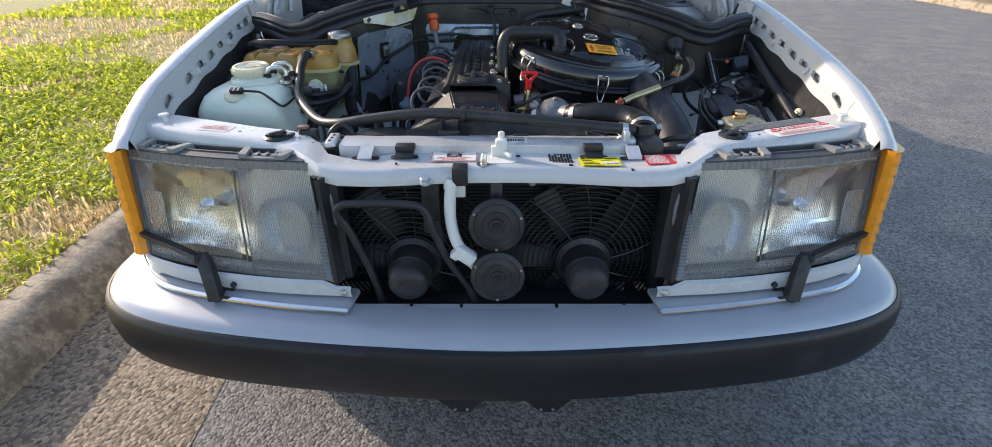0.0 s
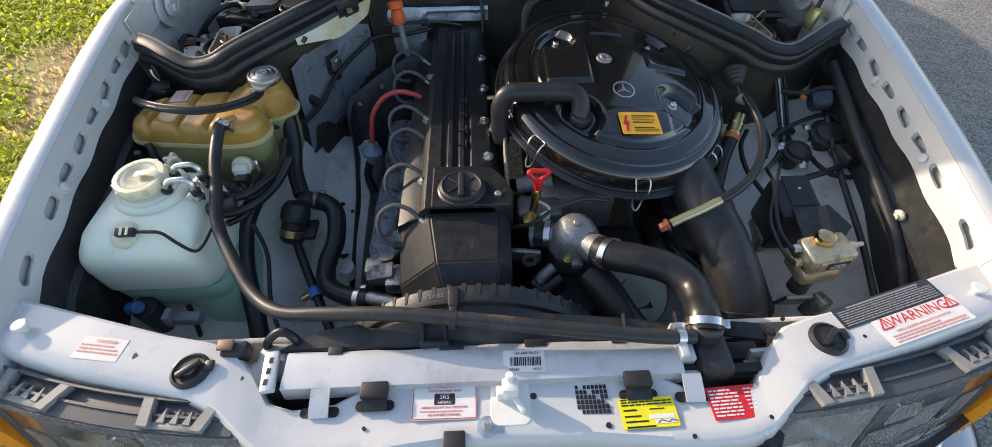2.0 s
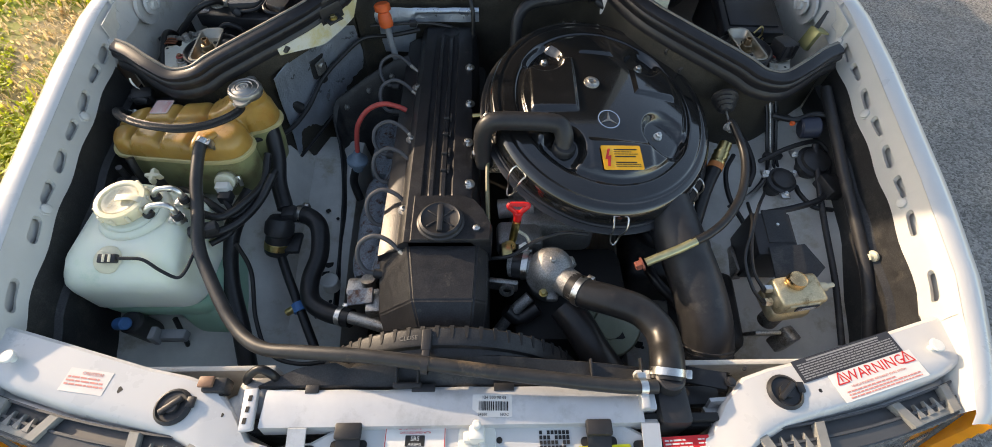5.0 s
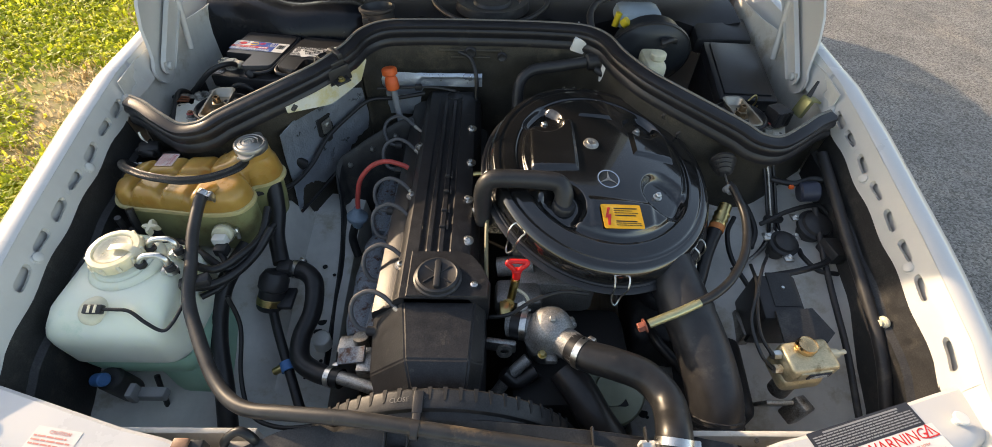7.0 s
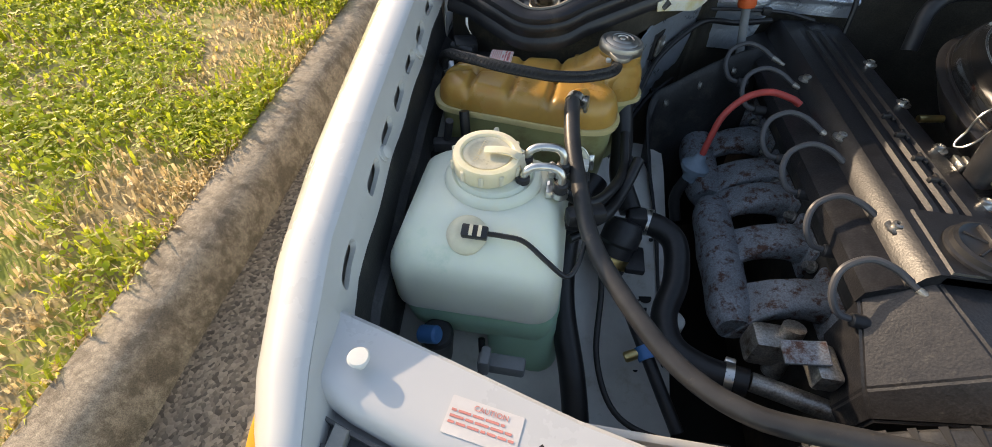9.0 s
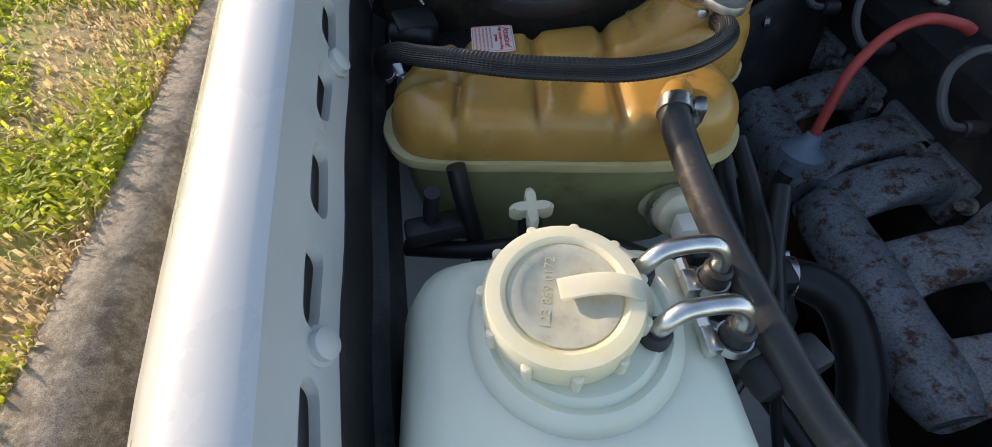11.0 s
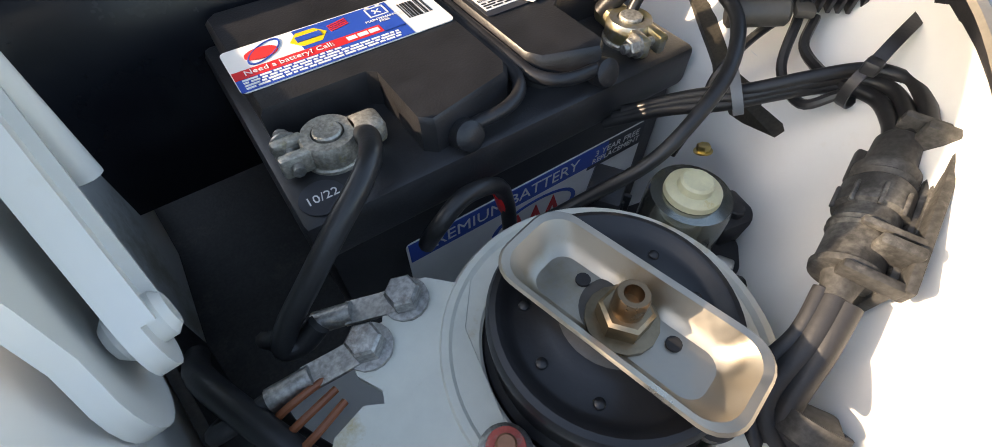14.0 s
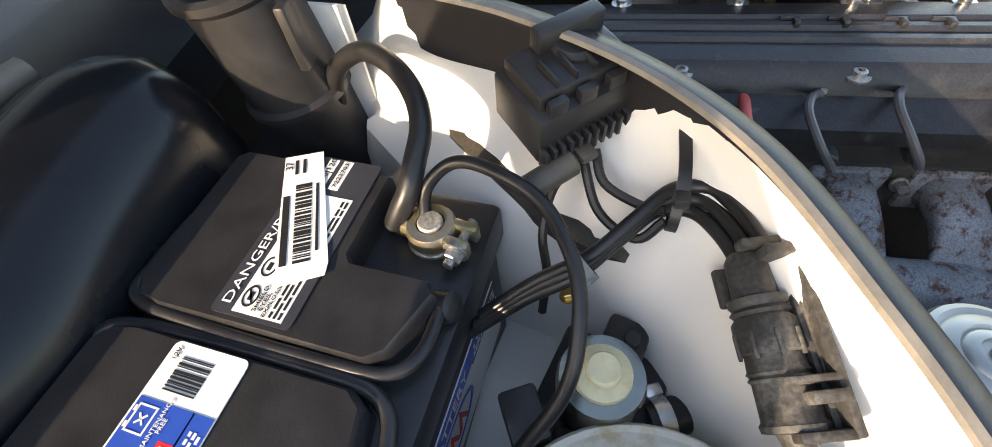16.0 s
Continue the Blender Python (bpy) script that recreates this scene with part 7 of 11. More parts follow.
    tube(bm, [(0.420, 1.035, 0.735), (0.420, 1.0, 0.695), (0.416, 0.975, 0.645), (0.408, 0.96, 0.59)], lambda t: 0.044 + 0.0030 * math.sin(t * 110), 28, 44)
    part("bellows", bm, RUBBER, duct, "corrugated rubber end of the duct")
    return a


air_cleaner()


# ---- hoses on the engine ----
def hose(name, pts, r, mat, label, seg=14, category="hose", clamps=(), n=7):
    h = thing(name, pts[0], label, category)
    part("tube", tube(B(), pts, r, seg, n), mat, h)
    path = smooth_path(pts, n)
    for k in clamps:
        i = int(k * (len(path) - 1))
        d = path[min(i + 1, len(path) - 1)] - path[max(i - 1, 0)]
        part("hose_clamp", clamp(B(), path[i], d, r + 0.0004), STEEL, h, "steel hose clamp")
    return h


hose("upper_radiator_hose", [(0.175, 1.110, 0.812), (0.196, 1.090, 0.820), (0.235, 1.072, 0.828), (0.280, 1.052, 0.828), (0.305, 1.020, 0.826), (0.307, 0.985, 0.830), (0.300, 0.955, 0.838), (0.297, 0.935, 0.832)], 0.026, HOSE, "thick black upper radiator hose, S-shaped, with steel clamps", 24, clamps=(0.12, 0.93))
hose("lower_radiator_hose", [(0.165, 1.095, 0.765), (0.190, 1.06, 0.755), (0.215, 1.02, 0.735), (0.25, 0.985, 0.70), (0.28, 0.97, 0.64), (0.29, 0.96, 0.56)], 0.030, HOSE, "black lower radiator hose running down", 22)
hose("overflow_hose", [(-0.516, 1.382, 0.902), (-0.519, 1.362, 0.898), (-0.512, 1.30, 0.880), (-0.497, 1.238, 0.860), (-0.482, 1.18, 0.846), (-0.453, 1.127, 0.832), (-0.392, 1.043, 0.822), (-0.330, 0.995, 0.832), (-0.25, 0.979, 0.848), (-0.152, 0.966, 0.862), (-0.063, 0.953, 0.864), (0.078, 0.936, 0.857), (0.215, 0.922, 0.848), (0.275, 0.922, 0.842)],
     0.0108, M("dusty_hose", (0.035, 0.034, 0.034), 0.38, var=0.25, scale=40, stain=(0.16, 0.12, 0.08), stain_at=0.62, stain_scale=14), "long black overflow hose crossing over the fan shroud", 16, clamps=(0.02, 0.97))
hose("heater_hose", [(-0.44, 1.50, 0.86), (-0.428, 1.448, 0.80), (-0.425, 1.40, 0.765), (-0.405, 1.345, 0.74)], 0.017, HOSE, "black heater hose down to the valve", 16)
hose("coolant_hose", [(-0.385, 1.346, 0.722), (-0.355, 1.335, 0.722), (-0.333, 1.31, 0.715), (-0.330, 1.26, 0.69), (-0.345, 1.21, 0.668), (-0.335, 1.165, 0.66), (-0.295, 1.138, 0.66), (-0.245, 1.122, 0.668)], 0.019, HOSE, "bent black coolant hose beside the exhaust", 18, clamps=(0.06, 0.95))
hose("suction_hose", [(-0.465, 1.36, 0.78), (-0.488, 1.31, 0.76), (-0.500, 1.26, 0.735), (-0.495, 1.19, 0.69), (-0.470, 1.11, 0.64), (-0.455, 1.05, 0.60)], 0.018, HOSE, "thick black hose between tank and chassis leg", 16)
hose("drain_hose", [(-0.425, 1.285, 0.68), (-0.40, 1.23, 0.665), (-0.375, 1.18, 0.645), (-0.345, 1.12, 0.62), (-0.32, 1.07, 0.60)], 0.0095, HOSE, "thin black hose with a blue clip", 12)
t = thing("hose_clip", (-0.367, 1.165, 0.635), "blue plastic hose clip on a gold stud", "clip")
part("clip", lathe(B(), [(0.010, -0.010), (0.0145, -0.010), (0.0145, 0.010), (0.010, 0.010), (0.010, -0.010)], along((-0.366, 1.163, 0.638), (0.03, -0.06, -0.02)), 18), BLUE, t)
part("stud", cyl(B(), (-0.395, 1.155, 0.628), (-0.372, 1.163, 0.638), 0.008, seg=10, bevel=0.002), GOLD_ZINC, t)

# heater valve
t = thing("heater_valve", (-0.42, 1.32, 0.68), "black heater valve with a brass band on the chassis leg", "valve")
bm = B()
lathe(bm, [(0, 0), (0.022, 0), (0.026, 0.006), (0.026, 0.045), (0.03, 0.05), (0.03, 0.07), (0.022, 0.085), (0, 0.088)], along((-0.43, 1.275, 0.672), (0.18, 0.42, 0.6)), 24)
box(bm, (-0.395, 1.335, 0.735), (0.03, 0.03, 0.03), 0.006)
box(bm, (-0.39, 1.29, 0.69), (0.03, 0.05, 0.012), 0.003)
part("body", bm, BLACK_PLASTIC, t)
part("band", lathe(B(), [(0.0262, 0.0), (0.0275, 0.001), (0.0275, 0.015), (0.0262, 0.016), (0.0262, 0.0)], along((-0.427, 1.282, 0.682), (0.18, 0.42, 0.6)), 28), GOLD_ZINC, t, "brass band")

# red vacuum lead and its valve
t = thing("vacuum_valve", (-0.278, 1.506, 0.70), "blue-grey check valve with a red silicone lead", "valve")
part("valve", lathe(B(), [(0, -0.02), (0.012, -0.02), (0.013, 0.0), (0.024, 0.004), (0.025, 0.012), (0.02, 0.018), (0.012, 0.024), (0.008, 0.036), (0, 0.036)], along((-0.282, 1.505, 0.712), (0.15, 0.1, 1)), 24), BLUE_GREY, t)
part("lead", tube(B(), [(-0.276, 1.509, 0.742), (-0.272, 1.516, 0.775), (-0.262, 1.528, 0.815), (-0.235, 1.54, 0.846), (-0.20, 1.545, 0.858), (-0.165, 1.54, 0.853), (-0.150, 1.537, 0.846)], 0.0056, 12), RED_WIRE, t, "faded red lead")
bm = B()
tube(bm, [(-0.29, 1.50, 0.695), (-0.30, 1.49, 0.66), (-0.29, 1.47, 0.62)], 0.010, 12)
part("hose", bm, HOSE, t)

# orange-capped dipstick tube at the back
t = thing("transmission_dipstick", (-0.205, 1.76, 0.80), "grey dipstick tube with an orange cap at the bulkhead", "dipstick")
part("tube", tube(B(), [(-0.19, 1.735, 0.78), (-0.20, 1.755, 0.84), (-0.212, 1.775, 0.912)], 0.008, 14), GREY_PLASTIC, t)
bm = B()
lathe(bm, [(0, 0), (0.015, 0), (0.017, 0.006), (0.016, 0.026), (0.012, 0.034), (0.019, 0.038), (0.019, 0.05), (0.015, 0.054), (0, 0.054)], along((-0.211, 1.774, 0.905), (-0.12, 0.2, 1)), 20)
part("cap", bm, ORANGE, t)


# ---- foil heat shields ----
def foil():
    f = thing("heat_shield", (-0.34, 1.64, 0.74), "crinkled aluminium foil heat shield on the bulkhead", "heat shield", "foil shields")
    top = [(-0.424, 1.556, 0.915), (-0.400, 1.612, 0.925), (-0.372, 1.682, 0.928), (-0.336, 1.735, 0.925), (-0.293, 1.780, 0.905)]
    low = [(-0.440, 1.560, 0.690), (-0.425, 1.602, 0.690), (-0.392, 1.672, 0.700), (-0.350, 1.750, 0.720), (-0.290, 1.822, 0.740)]
    rows = []
    tt, lo = smooth_path(top, 16), smooth_path(low, 16)
    for i, (p, q) in enumerate(zip(tt, lo)):
        row = []
        for j in range(45):
            w = p.lerp(q, j / 44)
            k = 0.0040 * noise.noise(w * 11) + 0.0026 * abs(noise.noise(w * 34)) + 0.0009 * noise.noise(w * 120)
            row.append(w + Vector((0.85, -0.45, 0.2)) * k)
        rows.append(row)
    part("foil", sheet(B(), rows, 0.002), FOIL, f, angle=70)
    bm = B()
    m = frame_of((-0.380, 1.690, 0.856), (0.42, 0.9, 0.02), (0.03, -0.05, 1))
    prism(bm, rr(0.048, 0.05, 0.008), 0.012, m)
    part("recess", bm, BLACK_DEEP, f)
    bm = B()
    box(bm, (0.0, 0.0, 0.016), (0.030, 0.034, 0.006), 0.004, m)
    cyl(bm, m @ Vector((0, 0.006, 0.016)), m @ Vector((0, 0.006, 0.024)), 0.007, seg=12, bevel=0.002)
    part("bracket", bm, DULL_STEEL, f)
    bm = B()
    box(bm, (0.002, -0.03, 0.014), (0.018, 0.03, 0.008), 0.003, m)
    part("strap", bm, BLACK_PLASTIC, f)
    bm = B()
    edge = [p + Vector((0.006, -0.005, -0.002)) for p in lo[::4]]
    tube(bm, edge, 0.004, 8, 1)
    part("edge_bead", bm, BLACK_PLASTIC, f)
    g = thing("heat_shield", (-0.14, 1.825, 0.8), "foil heat shield strip across the bulkhead behind the engine", "heat shield", "foil shields")
    rows = []
    for i in range(29):
        x = -0.265 + 0.275 * i / 28
        z0 = 0.795 if x < -0.165 else 0.795 + min(1, (x + 0.165) / 0.02) * 0.085
        row = []
        for j in range(9):
            w = Vector((x, 1.836, z0 + (0.918 - z0) * j / 8))
            row.append(w + Vector((0, -1, 0)) * (0.004 * noise.noise(w * 40) + (0.008 if j in (6, 7) else 0)))
        rows.append(row)
    part("foil", sheet(B(), rows, 0.002), FOIL, g, angle=70)
    bm = B()
    box(bm, (-0.155, 1.82, 0.885), (0.018, 0.014, 0.014), 0.003)
    tube(bm, [(-0.262, 1.815, 0.882), (-0.2, 1.818, 0.885), (-0.12, 1.822, 0.885), (-0.06, 1.822, 0.875)], 0.0035, 8)
    part("cable_clip", bm, BLACK_PLASTIC, g)


foil()
hose("bulkhead_cable", [(-0.505, 1.405, 0.80), (-0.492, 1.42, 0.83), (-0.46, 1.45, 0.84), (-0.425, 1.52, 0.80), (-0.395, 1.60, 0.800), (-0.368, 1.672, 0.828), (-0.325, 1.735, 0.850), (-0.275, 1.775, 0.872), (-0.21, 1.80, 0.865), (-0.14, 1.82, 0.868)], 0.0055, HOSE, "black cable running along the foil to the bulkhead", 10, "cable")
rows = []
for k, p in enumerate(smooth_path([(-0.322, 1.20, 0.560), (-0.325, 1.34, 0.595), (-0.332, 1.48, 0.632), (-0.346, 1.585, 0.672), (-0.358, 1.640, 0.728), (-0.350, 1.668, 0.762), (-0.318, 1.685, 0.780), (-0.262, 1.705, 0.812), (-0.205, 1.728, 0.835), (-0.165, 1.745, 0.842)], 5)):
    n = Vector((0.75, -0.6, 0)) * (0.004 * math.sin(0.9 * k))
    rows.append([p, p + n * 0.4 + Vector((0.004, -0.006, -0.010)), p + n + Vector((0.007, -0.012, -0.06)), p + n + Vector((0.012, -0.020, -0.14)), Vector((p.x + 0.02, p.y - 0.03, 0.40))])
t = thing("steering_shield", (-0.29, 1.55, 0.62), "dark sheet metal shield beside the manifold", "shield")
part("sheet_metal", sheet(B(), rows, 0.003), BLACK_DUSTY, t)
part("rolled_edge", tube(B(), [r[0] + Vector((0, 0, 0.001)) for r in rows], 0.0028, 8, 1), BLACK_DUSTY, t)
for r in (rows[28], rows[34], rows[39]):
    part("bolt", hexnut(B(), r[1].lerp(r[2], 0.3) + Vector((0.002, -0.002, 0)), (0.8, -0.5, 0.2), 0.006, 0.006), DULL_STEEL, t)

# black air pipe and hoses at the bulkhead, right of the engine
h = hose("blower_pipe", [(0.10, 1.76, 0.86), (0.105, 1.785, 0.92), (0.135, 1.80, 0.948), (0.20, 1.808, 0.957), (0.27, 1.815, 0.966), (0.30, 1.818, 0.97)], 0.014, BLACK_PLASTIC, "black pipe with a T-piece on the bulkhead", 16)
bm = B()
cyl(bm, (0.268, 1.812, 0.966), (0.325, 1.818, 0.972), 0.020, seg=20, bevel=0.003)
tube(bm, [(0.31, 1.817, 0.97), (0.315, 1.84, 0.965), (0.31, 1.87, 0.955)], 0.016, 14)
tube(bm, [(0.29, 1.80, 0.955), (0.32, 1.785, 0.945), (0.35, 1.79, 0.94)], 0.009, 12)
part("tee", bm, BLACK_PLASTIC, h)
bm = B()
box(bm, (0.262, 1.845, 0.99), (0.06, 0.01, 0.035), 0.003, rot=(0, 18, 0))
solid("white_bracket", bm, WHITE_PLASTIC, "small white bracket on the bulkhead edge", "bracket")
hose("wiring_loom", [(-0.005, 1.80, 0.86), (-0.005, 1.82, 0.92), (-0.02, 1.845, 0.955), (-0.05, 1.86, 0.965)], 0.005, HOSE, "black wires behind the valve cover", 8, "wiring")
hose("fuel_line", [(0.03, 1.215, 0.80), (0.028, 1.27, 0.845), (0.028, 1.34, 0.868), (0.035, 1.40, 0.87)], 0.004, M("olive_line", (0.20, 0.19, 0.11), 0.4), "thin olive line beside the valve cover", 8, "line")
hose("throttle_wire", [(0.035, 1.168, 0.812), (0.07, 1.165, 0.826), (0.11, 1.185, 0.838), (0.16, 1.20, 0.845), (0.21, 1.20, 0.84)], 0.0036, HOSE, "thin black wire over the thermostat", 8, "cable")

# ---- passenger side: washer tank, expansion tank ----
def washer_tank():
    t = thing("washer_reservoir", (-0.61, 1.2, 0.55), "pale green translucent washer reservoir with a yellowed screw cap", "reservoir")
    bm = B()
    # (z, left, right, front, back, corner)
    lv = [(0.640, -0.690, -0.505, 1.150, 1.275, 0.03), (0.680, -0.706, -0.500, 1.128, 1.295, 0.035), (0.720, -0.712, -0.500, 1.120, 1.302, 0.035), (0.728, -0.710, -0.503, 1.122, 1.302, 0.035), (0.736, -0.718, -0.503, 1.116, 1.304, 0.035),
          (0.790, -0.717, -0.505, 1.114, 1.304, 0.026), (0.812, -0.714, -0.508, 1.114, 1.303, 0.026), (0.826, -0.709, -0.512, 1.119, 1.302, 0.026), (0.846, -0.701, -0.522, 1.136, 1.300, 0.028), (0.855, -0.692, -0.533, 1.158, 1.296, 0.030), (0.860, -0.680, -0.545, 1.172, 1.290, 0.030), (0.862, -0.664, -0.556, 1.188, 1.284, 0.028)]
    rings = [ring_rr((a + b) / 2, (c + d) / 2, z, b - a, d - c, r) for z, a, b, c, d, r in lv]
    loft(bm, rings[4:])
    part("tank", bm, TANK_GREEN, t, "milky green tank body")
    part("filled_tank", loft(B(), rings[:5]), TANK_LIQUID, t, "greener filled part of the tank")
    bm = B()
    lv = [(0.50, -0.60, -0.49, 1.16, 1.27, 0.03), (0.56, -0.60, -0.488, 1.135, 1.28, 0.035), (0.62, -0.595, -0.490, 1.125, 1.285, 0.035), (0.69, -0.60, -0.500, 1.130, 1.29, 0.03)]
    loft(bm, [ring_rr((a + b) / 2, (c + d) / 2, z, b - a, d - c, r) for z, a, b, c, d, r in lv])
    part("lower_tank", bm, TANK_LIQUID, t, "lower leg of the tank")
    c = (-0.6155, 1.246)
    up = Matrix.Translation((c[0], c[1], 0.843)) @ pose(0, 0, 0, 4, 0, 0) @ Matrix.Diagonal((0.86, 0.86, 1, 1))
    bm = B()
    lathe(bm, [(0.072, -0.020), (0.072, 0.014), (0.0705, 0.023), (0.066, 0.030), (0.060, 0.033), (0.056, 0.031), (0.051, 0.035), (0, 0.036)], up @ Matrix.Translation((0.010, -0.005, 0)), 48)
    part("neck", bm, COLLAR, t, "broad round collar")
    bm = B()
    lathe(bm, [(0.048, 0.034), (0.050, 0.040), (0.050, 0.052), (0.0475, 0.057), (0.039, 0.0575), (0.036, 0.0555), (0.0355, 0.0542), (0, 0.0542)], up, 60)
    grips = []
    for k in range(11):
        a = radians(k * 360 / 11 + 8)
        q = up @ Vector((0.050 * math.cos(a), 0.050 * math.sin(a), 0.045))
        grips.append(cyl(B(), q - Vector((0, 0, 0.006)), q + Vector((0, 0, 0.008)), 0.0032, seg=10, bevel=0.001))
    cap = part("cap", bm, TANK_CAP, t, "yellowed ribbed screw cap")
    for g in grips:
        part("grip", g, TANK_CAP, cap)
    bm = B()
    lathe(bm, [(0, 0.0546), (0.034, 0.0546), (0.0345, 0.0552), (0.027, 0.0554), (0.026, 0.0549), (0, 0.0549)], up, 40)
    part("cap_disc", bm, CAP_DISC, cap)
    wording("123 869 0172", 0.0088, up @ Matrix.Translation((-0.010, 0.002, 0.0551)) @ pose(0, 0, 0, 0, 0, 78), cap, TANK_CAP, lift=0.0)
    bm = B()
    sweep(bm, smooth_path([up @ Vector(p) for p in ((-0.004, 0.0, 0.059), (0.016, 0.001, 0.061), (0.032, 0.0, 0.0605), (0.046, -0.004, 0.056), (0.054, -0.008, 0.042))], 5), [(-0.006, -0.001), (0.006, -0.001), (0.006, 0.0012), (-0.006, 0.0012)])
    part("cap_strap", bm, TANK_CAP, cap, "plastic strap of the cap")
    # two bent metal tubes beside the cap
    for dy, mat in ((0.020, STEEL), (-0.022, STEEL)):
        bm = B()
        q = up @ Vector((0.054, dy, 0.034))
        tube(bm, [q, q + Vector((0.003, 0, 0.014)), q + Vector((0.014, 0.003, 0.021)), q + Vector((0.036, 0.004, 0.022)), q + Vector((0.046, 0.002, 0.014)), q + Vector((0.047, 0, 0.0))], 0.0052, 12, 6)
        tb = part("bent_tube", bm, mat, t, "bent metal tube")
        bm = B()
        cyl(bm, q - Vector((0, 0, 0.003)), q + Vector((0, 0, 0.008)), 0.009, seg=16, bevel=0.002)
        part("rubber_grommet", bm, RUBBER, tb)
        bm = B()
        cyl(bm, q + Vector((0.047, 0, -0.02)), q + Vector((0.047, 0, 0.004)), 0.0085, seg=14, bevel=0.002)
        part("rubber_sleeve", bm, RUBBER, tb)
        bm = B()
        clamp(bm, q + Vector((0.047, 0, -0.012)), (0, 0, 1), 0.009, 0.008)
        part("clamp", bm, STEEL, tb)
    # level sensor in the front shoulder, with its lead
    q = Vector((-0.622, 1.148, 0.850))
    m = along(q, (0, -0.45, 1))
    bm = B()
    lathe(bm, [(0, 0.008), (0.012, 0.008), (0.020, 0.006), (0.024, 0.001), (0.024, -0.004), (0, -0.004)], m, 32)
    part("sensor_seat", bm, IVORY, t, "round ivory sensor seat")
    bm = B()
    box(bm, (0.010, 0.0, 0.013), (0.030, 0.015, 0.011), 0.002, m)
    sp = part("level_sensor", bm, BLACK_PLASTIC, t, "small black connector")
    bm = B()
    for k in (-0.006, 0.004):
        box(bm, (0.012 + k, 0.0, 0.019), (0.004, 0.013, 0.0012), 0, m)
    part("contacts", bm, IVORY, sp)
    bm = B()
    tube(bm, [m @ Vector((0.024, 0, 0.013)), m @ Vector((0.042, 0, 0.012)), (-0.556, 1.142, 0.858), (-0.528, 1.128, 0.846), (-0.505, 1.122, 0.832), (-0.494, 1.135, 0.834), (-0.487, 1.165, 0.842), (-0.484, 1.20, 0.846)], 0.0030, 8)
    part("lead", bm, HOSE, sp)
    # washer pump and its blue cap
    bm = B()
    cyl(bm, (-0.665, 1.125, 0.60), (-0.655, 1.105, 0.70), 0.022, seg=20, bevel=0.004)
    pm = part("pump", bm, BLACK_PLASTIC, t, "black washer pump")
    bm = B()
    cyl(bm, (-0.676, 1.10, 0.700), (-0.650, 1.095, 0.712), 0.012, seg=14, bevel=0.003)
    part("pump_cap", bm, BLUE, pm, "blue pump plug")
    bm = B()
    tube(bm, [(-0.60, 1.13, 0.66), (-0.595, 1.11, 0.62), (-0.60, 1.10, 0.56), (-0.585, 1.11, 0.50)], 0.005, 8)
    part("pump_hose", bm, HOSE, pm)


washer_tank()

t = thing("cross_knob", (-0.62, 1.344, 0.80), "ivory plastic cross-shaped knob behind the washer tank", "knob")
bm = B()
out = []
for k in range(48):
    a = 2 * math.pi * k / 48
    r = 0.011 + 0.005 * math.cos(4 * a)
    out.append((r * math.cos(a), r * math.sin(a)))
prism(bm, out, 0.014, along((-0.62, 1.340, 0.846), (0, -0.25, 1)), 0.003)
part("knob", bm, IVORY, t)
part("stem", cyl(B(), (-0.62, 1.348, 0.76), (-0.62, 1.341, 0.848), 0.009, seg=14), BLACK_PLASTIC, t)


CAP_TURN = 22


